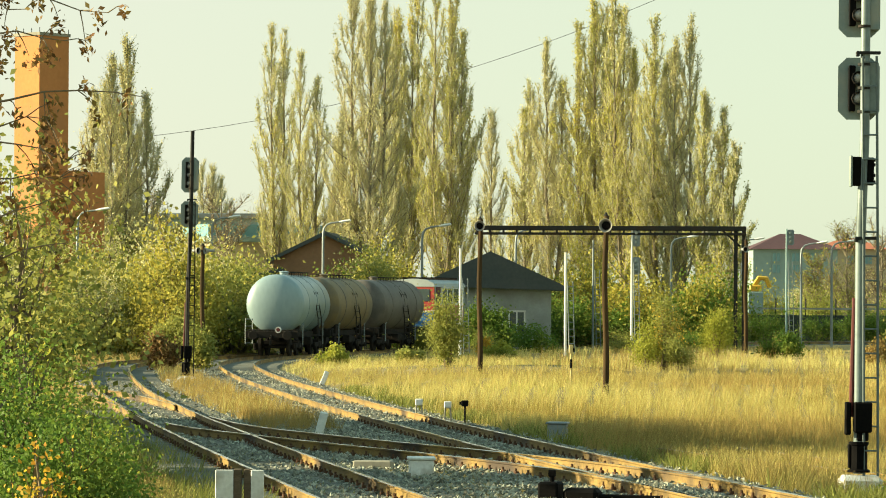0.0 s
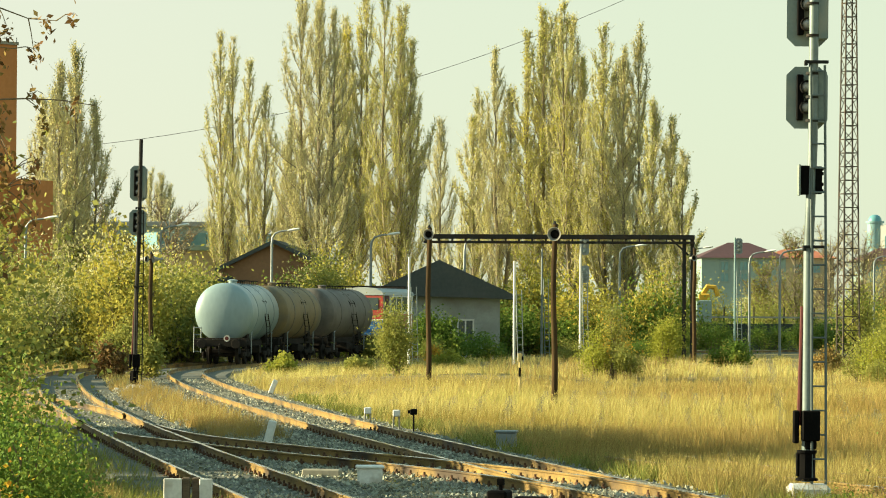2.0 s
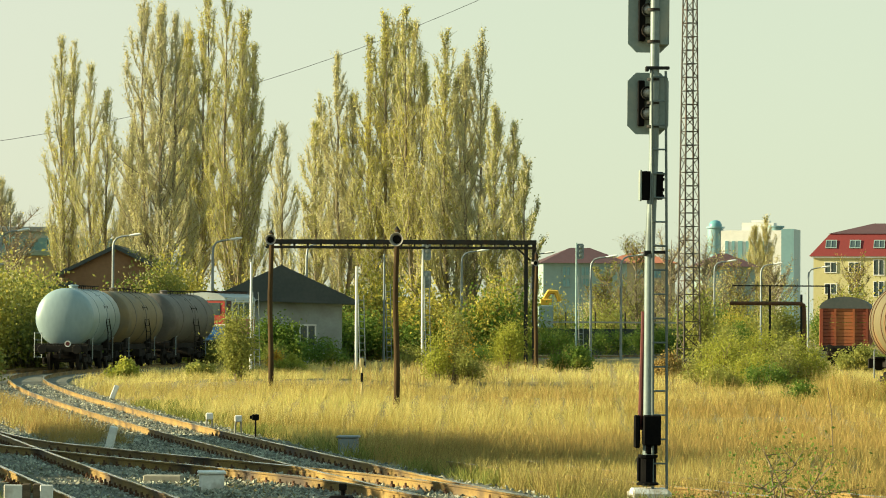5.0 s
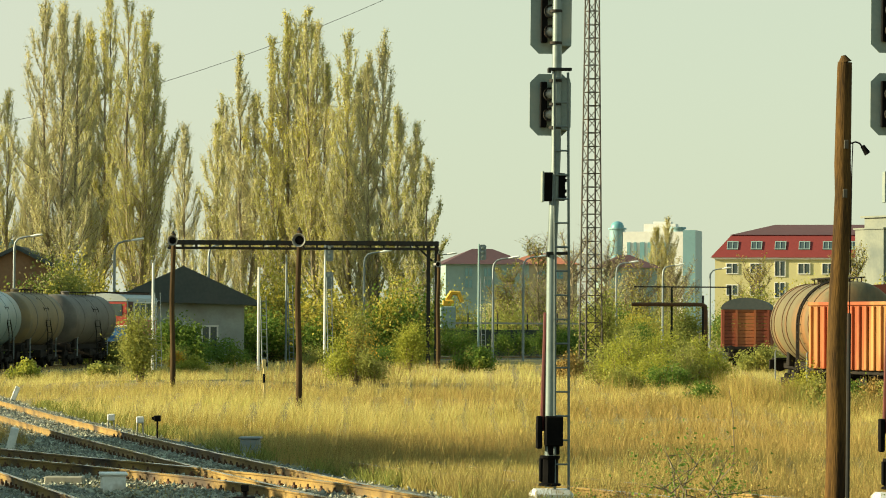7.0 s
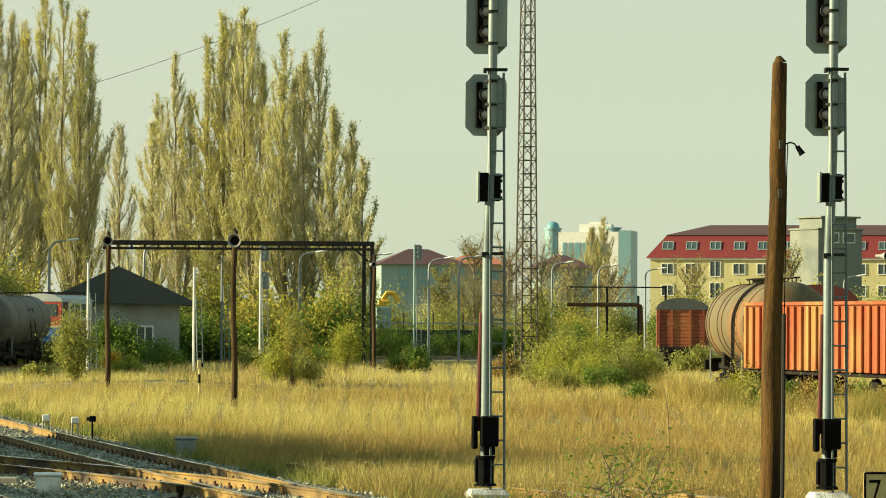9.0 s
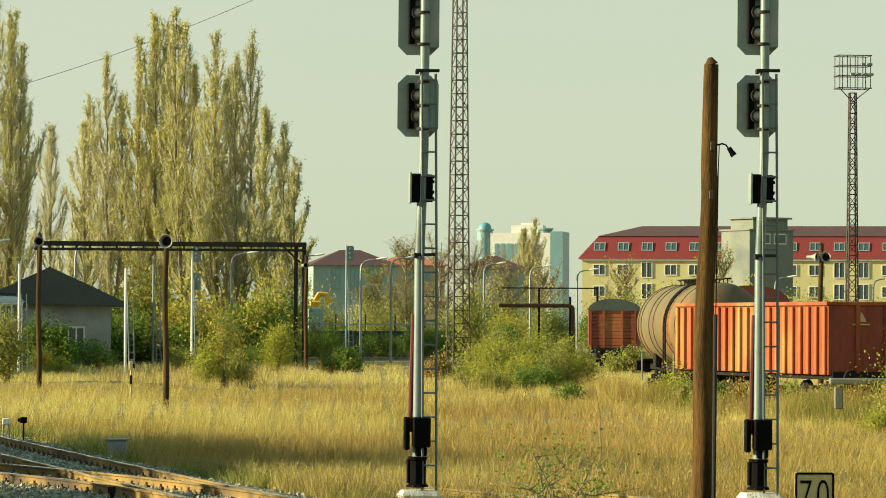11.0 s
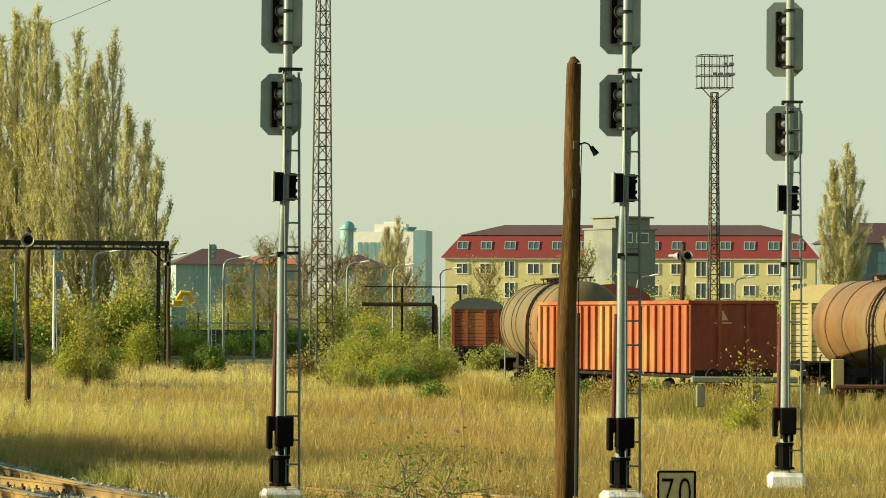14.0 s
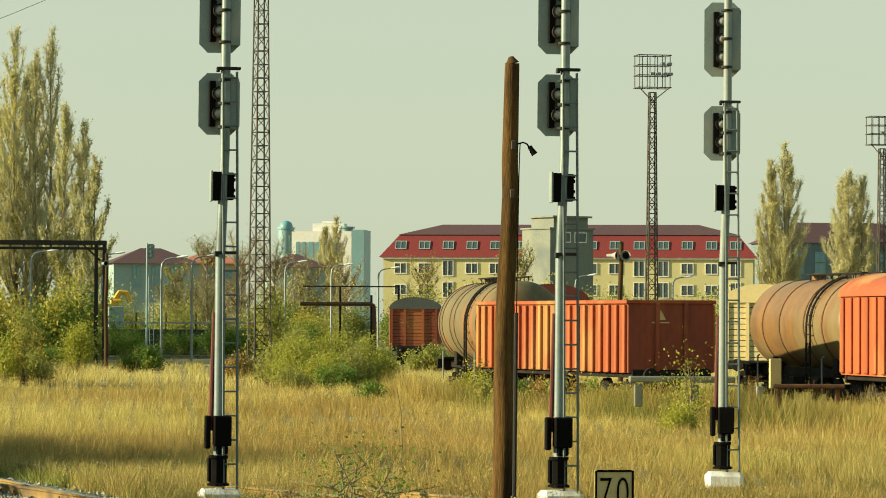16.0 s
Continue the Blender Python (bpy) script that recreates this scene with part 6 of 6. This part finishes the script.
scatter(96, -0.236, -0.150, 172, 238, 0.75, 1.45, (0.44, 0.26, 0.10, 0.20))       # thicket beside the tracks
scatter(12, -0.240, -0.208, 115, 150, 0.6, 1.0, (0.5, 0.15, 0.2, 0.15))
scatter(50, -0.160, -0.005, 228, 244, 0.7, 1.5, (0.50, 0.20, 0.25, 0.05))       # under the poplars
scatter(34, -0.010, 0.125, 300, 380, 0.9, 1.5, (0.5, 0.12, 0.35, 0.03))        # before the far houses
scatter(26, 0.05, 0.25, 380, 410, 1.0, 1.7, (0.4, 0.35, 0.15, 0.1))
scatter(16, -0.022, 0.052, 258, 281, 0.4, 0.8, (0.35, 0.05, 0.6, 0.0))      # along the loading platform
scatter(9, -0.14, 0.02, 195, 212, 0.3, 0.5, (0.5, 0.2, 0.25, 0.05))
for b in base:
    for o in (*b.children_recursive, b):
        bpy.data.objects.remove(o)

# single bushes in the grass
shrub(pose(-12.48, 140.00, -0.3), 3.3, 1.05, 401, OLIVE_LEAF, "slim pale green bush beside the loudspeaker pole", 0.065, 5148, 12)
shrub(pose(-3.75, 150.00, -0.3), 3.6, 1.0, 402, ORANGE_LEAF, "bush turning orange in the dry grass", 0.06, 1100, 10)
shrub(pose(-3.85, 149.00, -0.3), 3.3, 1.2, 403, OLIVE_LEAF, "olive bush in the dry grass", 0.06, 3200, 14)
shrub(pose(-4.5, 148.50, -0.3), 2.2, 1.1, 421, LIME_LEAF, "low lime bush in the dry grass", 0.06, 1900, 10)
shrub(pose(-3.1, 148.00, -0.3), 2.0, 1.0, 422, OLIVE_LEAF, "low olive bush in the dry grass", 0.06, 1700, 10)
shrub(pose(-1.93, 190.00, -0.3), 4.1, 1.05, 404, LIME_LEAF, "bright lime green sapling", 0.07, 4200, 12)
for i, (x, y, h, w, lf) in enumerate(((6.9, 146, 1.9, 1.3, OLIVE_LEAF), (7.6, 144, 2.6, 1.4, LIME_LEAF), (8.3, 146, 2.9, 1.3, OLIVE_LEAF), (8.9, 142, 2.2, 1.4, LIME_LEAF), (9.5, 145, 2.7, 1.3, LIME_LEAF),
                                       (10.2, 143, 2.3, 1.5, OLIVE_LEAF), (10.9, 145, 2.5, 1.2, LIME_LEAF), (11.5, 144, 1.8, 1.3, LIME_LEAF), (9.2, 138, 1.3, 1.6, GREEN_LEAF), (7.4, 139, 1.1, 1.4, OLIVE_LEAF))):
    shrub(pose(x, y, -0.3, 0, 0, 50 * i), h, w, 800 + i, lf, "upright yellow-green bush before the parked wagons", 0.055, 3000, 16)
shrub(pose(8.80, 115.00, -0.3), 1.0, 0.9, 408, GREEN_LEAF, "small green bush in the grass", 0.053, 1404, 8)
shrub(pose(12.00, 112.00, -0.3), 1.5, 1.1, 409, LIME_LEAF, "green weed tuft beside the tank wagon", 0.053, 2106, 8)
shrub(pose(15.51, 90.00, -0.2), 2.4, 1.0, 410, LIME_LEAF, "thin sapling before the gondola", 0.05, 520, 9)
shrub(pose(14.83, 88.00, -0.3), 0.8, 0.9, 411, LIME_LEAF, "low green plant under the concrete beam", 0.041, 1638, 8)
shrub(pose(18.61, 98.00, -0.3), 1.3, 1.0, 412, BROWN_LEAF, "withered brush beside the wagons", 0.035, 819, 10)
shrub(pose(3.40, 48.00, -0.3), 1.25, 2.1, 413, GREEN_LEAF, "arching bramble with a few dark leaves", 0.034, 620, 12)
for i in range(16):
    shrub(pose(2.2 + 0.42 * i, 49.5 - 0.25 * i + 0.9 * math.sin(2.3 * i), -0.3), 0.42 + 0.14 * math.sin(1.9 * i), 0.7, 660 + i, (GREEN_LEAF, RUSSET_GRASS, OLIVE_LEAF)[i % 3], "low dark weeds among the dry grass", 0.03, 420, 8, "weed_clump", "foreground weeds")
for i in range(26):
    u = i / 25
    x0, y0 = 11.58, 106.00
    x1, y1 = 15.32, 100.00
    shrub(pose(x0 + (x1 - x0) * u, y0 + (y1 - y0) * u - 0.8, -0.3), 0.95 + 0.35 * math.sin(i * 2.1), 0.7, 620 + i, (RUSSET_GRASS, OLIVE_LEAF, RUSSET_GRASS, GREEN_LEAF)[i % 4], "withered weeds along the wagons", 0.05, 900, 9, "weed_clump", "weeds along the wagons")
for i, (px, py, hh, ww, lf) in enumerate(((-24.50, 140.00, 1.5, 1.2, BROWN_LEAF), (-23.23, 142.00, 1.9, 1.1, OLIVE_LEAF), (-27.46, 160.00, 2.4, 1.6, OLIVE_LEAF), (-19.72, 160.00, 0.9, 1.2, LIME_LEAF),
                                          (-21.30, 205.00, 2.6, 2.6, GREEN_LEAF), (-23.06, 215.00, 2.2, 2.0, OLIVE_LEAF), (-16.58, 165.00, 0.8, 1.2, OLIVE_LEAF), (-13.78, 185.00, 0.9, 1.6, LIME_LEAF),
                                          (-14.48, 186.00, 1.0, 0.7, ORANGE_LEAF), (-13.03, 205.00, 1.5, 3.0, GREEN_LEAF), (6.24, 165.00, 1.3, 1.4, RUSSET_GRASS), (8.41, 176.00, 5.0, 1.2, OLIVE_LEAF),
                                          (1.80, 190.00, 1.4, 2.0, GREEN_LEAF), (18.2, 197.0, 1.5, 2.2, OLIVE_LEAF), (19.6, 198.0, 1.3, 2.0, OLIVE_LEAF), (42.83, 340.00, 8.0, 5.5, YELLOW_LEAF), (39.12, 370.00, 7.0, 6.5, YELLOW_LEAF), (53.10, 300.00, 4.2, 6.5, OLIVE_LEAF), (51.17, 310.00, 4.0, 5.0, YELLOW_LEAF))):
    shrub(pose(px, py, -0.3), hh, ww, 450 + i, lf, "autumn bush in the rough grass", 0.09 if py < 250 else 0.2, 2600, 12)

bm = B()
limb(bm, [(0, 0, 0), (0.05, 0, 0.7), (0.02, 0, 1.35), (-0.05, 0, 1.75)], 0.012, 0.006, 5)
single("dry_stalk", bm, TWIG, pose(5.11, 60.00, -0.3), "single tall bare stalk in the grass", "weed")

# tall bushes off the siding whose shade falls across the tracks
for i, (px, py, hh, ww) in enumerate(((-27.5, 63.5, 7.9, 7.0), (-28.5, 69, 7.7, 6.5), (-30, 75, 7.6, 6.5), (-20, 53, 4.4, 3.6))):
    shrub(pose(px, py, -0.3), hh, ww, 480 + i, OLIVE_LEAF, "tall olive bush beside the siding", 0.75, 20000, 40, "bush", "near bushes")

# thicket in the near left corner: green leaves with orange sprays
for i, (px, py, hh, ww, lf, sz, cnt) in enumerate((
        (-7.25, 34.00, 1.75, 1.6, GREEN_LEAF, 0.034, 11000), (-7.99, 36.00, 2.6, 1.7, GREEN_LEAF, 0.034, 11000), (-7.51, 37.00, 1.7, 1.2, LIME_LEAF, 0.032, 6500), (-7.84, 40.00, 1.2, 1.2, GREEN_LEAF, 0.032, 5000),
        (-8.54, 40.00, 2.6, 0.8, LIME_LEAF, 0.06, 420), (-6.72, 31.00, 1.0, 1.0, ORANGE_LEAF, 0.042, 900), (-6.75, 33.00, 0.8, 0.8, ORANGE_LEAF, 0.04, 520), (-6.98, 33.00, 1.6, 0.6, ORANGE_LEAF, 0.04, 320),
        (-13.84, 60.00, 5.2, 3.0, OLIVE_LEAF, 0.07, 3800), (-11.70, 50.00, 5.0, 3.5, OLIVE_LEAF, 0.08, 3600))):
    shrub(pose(px, py, -0.3), hh, ww, 500 + i, lf, "leafy green bush with yellow and orange sprays beside the siding" if lf is not ORANGE_LEAF else "spray of orange autumn leaves", sz, cnt, 18, "bush", "near bushes")

# overhanging branches with withered leaves
t = thing("tree_branches", pose(-7.50, 30.00, 0), "overhanging bare branches with withered brown leaves", "tree")
bm = B()
limb(bm, [(-0.6, 0, -0.3), (-0.45, 0.05, 2.5), (-0.5, 0, 4.2), (-0.3, 0, 6.0)], 0.12, 0.05, 8)
part("trunk", bm, BARK, t)
rg2 = np.random.default_rng(9)
bm = B()
leafc = []
for z0, z1, reach, n in ((5.2, 5.25, 1.75, 12), (4.85, 5.0, 1.35, 10), (4.3, 4.45, 2.10, 9), (4.1, 3.85, 1.35, 14), (3.7, 3.65, 1.3, 14), (3.2, 3.45, 1.35, 12), (3.9, 4.2, 1.2, 12), (2.9, 3.05, 1.4, 8), (5.5, 5.3, 1.0, 6)):
    pts = [np.array((-0.4 + (reach + 0.4) * u, rg2.normal(0, 0.05), z0 + (z1 - z0) * u + 0.10 * math.sin(u * 5 + z0) + rg2.normal(0, 0.02))) for u in np.linspace(0, 1, 9)]
    limb(bm, [tuple(p) for p in pts], 0.018, 0.004, 5)
    for q in range(n):
        j = rg2.integers(2, 9)
        b0 = pts[j]
        d = np.array([rg2.uniform(-0.05, 0.25), rg2.normal(0, 0.15), rg2.uniform(-0.28, 0.16)])
        limb(bm, [tuple(b0), tuple(b0 + d * 0.5 + np.array([0, 0, 0.02])), tuple(b0 + d)], 0.006, 0.003, 4)
        for _ in range(rg2.integers(12, 26)):
            leafc.append(b0 + d + rg2.normal(size=3) * np.array([0.035, 0.035, 0.06]) - np.array([0, 0, 0.05]))
part("branch", bm, TWIG, t)
ob = new("leafage", leaf_mesh("leafage", np.array(leafc), 0.036, BROWN_LEAF, rg2, up=0.4, long=2.0))
ob.parent = t
tagged(ob, "withered brown leaves")


# ---- grass ----
def blades(name, x, y, h, wid, material, label, rg, bend=0.4):
    n = len(x)
    z = ground_height(x, y) - 0.03
    a = rg.uniform(0, 2 * math.pi, n)
    dx, dy = np.cos(a) * wid / 2, np.sin(a) * wid / 2
    bx, by = rg.normal(0.08, bend, n) * h, rg.normal(0, bend, n) * h
    v = np.empty((n, 4, 3))
    v[:, 0] = np.stack([x - dx, y - dy, z], 1)
    v[:, 1] = np.stack([x + dx, y + dy, z], 1)
    v[:, 2] = np.stack([x + bx + dx * 0.3, y + by + dy * 0.3, z + h], 1)
    v[:, 3] = np.stack([x + bx - dx * 0.3, y + by - dy * 0.3, z + h], 1)
    me = quads(name, v, n, material)
    return tagged(new(name, me), label, "grass", kind="stuff")


rg3 = np.random.default_rng(21)
n = 980000
u = rg3.uniform(0, 1, n)
y = 38 / (1 - u * (1 - 38 / 235.0))
x = y * rg3.uniform(-0.235, 0.235, n)
# the blades gather in tufts
tuft = 0.55 * (0.5 + y / 90)
x = x + 0.5 * tuft * np.sin(x * 6.28 / tuft + 3 * lattice_noise(x, y, 2.0, 15))
g, gs = track_gap(x, y)
broad, mid, small = lattice_noise(x, y * 0.6, 7.0, 11), lattice_noise(x, y * 0.7, 2.4, 12), lattice_noise(x, y, 0.8, 13)
clump = 0.5 * broad + 0.3 * mid + 0.2 * small
keep = (((g > 2.1) & (rg3.uniform(0, 1, n) < 0.30 + 1.2 * clump)) | ((g < -1.9) & (gs > 1.8) & (y > 74)) | ((gs < np.where(y > 86, -1.4, -2.6)) & (rg3.uniform(0, 1, n) < 0.8)))
for sx, sy in ((1.61, 49.5), (6.75, 50.6), (10.3, 57.0)):
    keep &= ~((np.abs(x - sx) < 0.6) & (y > sy - 2.2) & (y < sy + 0.5))
# the buried rail shows where the grass before it is worn down
rail_x = np.interp(y, [36, 47.5, 58], [12.5, 6.0, 1.0])
keep &= ~((x - rail_x < 0.9) & (x - rail_x > -2.6) & (y < 53) & (rg3.uniform(0, 1, n) < 0.9))
x, y, clump, mid, broad, g = x[keep], y[keep], clump[keep], mid[keep], broad[keep], g[keep]
h = rg3.uniform(0.10, 0.44, len(x)) * (0.30 + 1.3 * clump) * np.clip(0.45 + 0.25 * np.abs(g), 0.45, 1)
w = rg3.uniform(0.004, 0.008, len(x)) * (0.7 + y / 75)
# pale blades grow commoner with distance, russet ones towards the camera
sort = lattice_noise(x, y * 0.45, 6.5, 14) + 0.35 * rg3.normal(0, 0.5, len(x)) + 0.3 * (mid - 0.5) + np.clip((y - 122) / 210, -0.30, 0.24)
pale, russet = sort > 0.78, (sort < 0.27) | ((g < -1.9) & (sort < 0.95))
# darker blades set in below y = 74 and thicken towards the camera
dark = rg3.uniform(0, 1, len(x)) < np.clip((74 - y) / 26, 0, 0.8) * np.clip(1.6 * lattice_noise(x, y * 0.6, 2.2, 16), 0.25, 1)
pale, russet = pale & ~dark, russet & ~dark
for pick, name, material, label in ((dark, "withered_grass", DARK_GRASS, "darker grass, thickest nearest the camera"), (~(pale | russet | dark), "dry_grass", GRASS, "tall dry golden grass covering the yard"), (pale, "pale_grass", PALE_GRASS, "pale straw-coloured grass tufts in the yard"),
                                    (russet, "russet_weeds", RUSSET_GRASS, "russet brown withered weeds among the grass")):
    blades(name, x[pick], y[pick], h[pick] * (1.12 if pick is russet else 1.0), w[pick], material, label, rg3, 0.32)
# feathery seed heads over the blades
pick = rg3.uniform(0, 1, len(x)) < 0.07
sx, sy, sh = x[pick], y[pick], h[pick]
c = np.stack([sx + rg3.normal(0, 0.12, len(sx)), sy + rg3.normal(0, 0.12, len(sx)), ground_height(sx, sy) + sh * rg3.uniform(0.75, 1.3, len(sx))], 1)
far = sy > 95
for pk, size in ((~far, 0.014), (far, 0.028)):
    tagged(new("seed_heads", leaf_mesh("seed_heads", c[pk], size, GRASS, rg3, up=0.9, long=2.6)), "feathery pale seed heads of the dry grass", "grass", kind="stuff")
# russet weeds before the loading platform and round the bushes
n = 9000
x, y = rg3.uniform(-9, 12, n), rg3.uniform(135, 190, n)
pk = lattice_noise(x, y * 0.5, 3.0, 41) > 0.66
blades("weed_stalks", x[pk], y[pk], rg3.uniform(0.3, 0.95, pk.sum()), rg3.uniform(0.010, 0.022, pk.sum()), RUSSET_GRASS, "tall russet weed stalks before the platform", rg3, 0.14)
# taller weeds that hide the wheels of the parked wagons
n = 42000
u = rg3.uniform(0, 1, n)
x = np.interp(u, [0, 0.35, 1], [9.5, 15.5, 24.5])
y = np.interp(x, [9.5, 12, 16.5, 24.5], [116, 104, 95, 84]) + rg3.normal(0, 2.2, n)
h = rg3.uniform(0.25, 0.75, n) * (0.5 + lattice_noise(x, y, 1.1, 31))
kind = lattice_noise(x, y, 1.6, 32) + rg3.normal(0, 0.15, n)
for pick, material, name, label in ((kind < 0.45, GRASS, "tall_grass", "tall golden grass along the parked wagons"), ((kind >= 0.45) & (kind < 0.75), RUSSET_GRASS, "tall_weeds", "tall russet weeds along the parked wagons"), (kind >= 0.75, GREEN_GRASS, "green_weeds", "tall green weeds along the parked wagons")):
    blades(name, x[pick], y[pick], h[pick] * 1.3, rg3.uniform(0.008, 0.016, pick.sum()), material, label, rg3, 0.3)
n = 26000
y = 40 + 70 * rg3.uniform(0, 1, n) ** 1.4
g0 = np.abs(rg3.normal(0, 0.9, n)) + 1.7
xm = y * 0 + np.interp(y, [40, 48, 56, 64, 72, 80, 100, 120], [1.92, -0.31, -2.45, -4.51, -6.5, -8.43, -13.03, -17.36])
x = xm + g0
pk = np.sin(y * 0.55) + np.sin(y * 1.3 + 1) + rg3.normal(0, 0.4, n) > 0.55
blades("green_grass", x[pk], y[pk], rg3.uniform(0.12, 0.36, pk.sum()), rg3.uniform(0.012, 0.02, pk.sum()) * (0.7 + y[pk] / 90), GREEN_GRASS, "low green grass along the ballast", rg3, 0.5)
n = 18000
y = 42 + 45 * rg3.uniform(0, 1, n)
xs = np.interp(y, [34, 40, 48, 56, 64, 72, 80, 100], [-1.9, -3.56, -5.7, -7.81, -9.89, -11.92, -13.9, -18.59])
x = xs + rg3.uniform(-3.5, 3.6, n)
pk = np.sin(y * 0.9 + x) + np.sin(y * 2.3 - x) > 0.7
blades("weeds", x[pk], y[pk], rg3.uniform(0.05, 0.16, pk.sum()), rg3.uniform(0.012, 0.02, pk.sum()), GREEN_GRASS, "small green weeds in the ballast", rg3, 0.6)

n = 3000
y = 46 / (1 - rg3.uniform(0, 1, n) * (1 - 46 / 190.0))
x = y * rg3.uniform(-0.10, 0.235, n)
g, gs = track_gap(x, y)
pk = (g > 2.5) & (np.sin(x * 0.5 + 1.2 * np.sin(y * 0.21)) + np.sin(y * 0.33 + x * 0.2) > 0.35)
blades("withered_stalks", x[pk], y[pk], rg3.uniform(0.3, 0.75, pk.sum()), rg3.uniform(0.006, 0.012, pk.sum()) * (0.7 + y[pk] / 90), RUSSET_GRASS, "taller withered brown weed stalks in the grass", rg3, 0.16)

n = 9000
y = 42 + 70 * rg3.uniform(0, 1, n)
xs = np.interp(y, [34, 40, 48, 56, 64, 72, 80, 100, 120], [-1.9, -3.56, -5.7, -7.81, -9.89, -11.92, -13.9, -18.59, -22.79])
x = xs + rg3.uniform(-2.0, 6.5, n)
pk = lattice_noise(x, y, 1.3, 51) > 0.70
blades("ballast_grass", x[pk], y[pk], rg3.uniform(0.06, 0.24, pk.sum()), rg3.uniform(0.008, 0.014, pk.sum()), RUSSET_GRASS, "dry tufts of grass growing in the ballast", rg3, 0.5)

# shaded grass on the outer side of the siding
n = 16000
y = 40 + 40 * rg3.uniform(0, 1, n) ** 1.2
xs = np.interp(y, [34, 40, 48, 56, 64, 72, 80, 100], [-1.9, -3.56, -5.7, -7.81, -9.89, -11.92, -13.9, -18.59])
x = xs - 1.25 - 2.6 * rg3.uniform(0, 1, n) ** 0.8
pk = np.sin(y * 0.8 + x * 1.5) + np.sin(y * 1.9 - x) + (xs - x - 1.2) * 0.9 > 0.3
blades("verge_grass", x[pk], y[pk], rg3.uniform(0.12, 0.42, pk.sum()), rg3.uniform(0.010, 0.018, pk.sum()), GREEN_GRASS, "short green and withered grass beside the siding", rg3, 0.4)

# dark bushes against the white shed
for i, (x, y, h, w) in enumerate(((-17.44, 213.00, 3.2, 2.6), (-15.79, 212.00, 2.5, 2.0), (-18.81, 214.00, 2.4, 2.2), (-20.3, 214.5, 2.8, 2.2), (-24.6, 217.0, 6.4, 3.6))):
    shrub(pose(x, y, -0.3), h, w, 940 + i, GREEN_LEAF if i < 4 else OLIVE_LEAF, "dark green bush growing against the white shed", 0.11, int(1500 * h), 18)
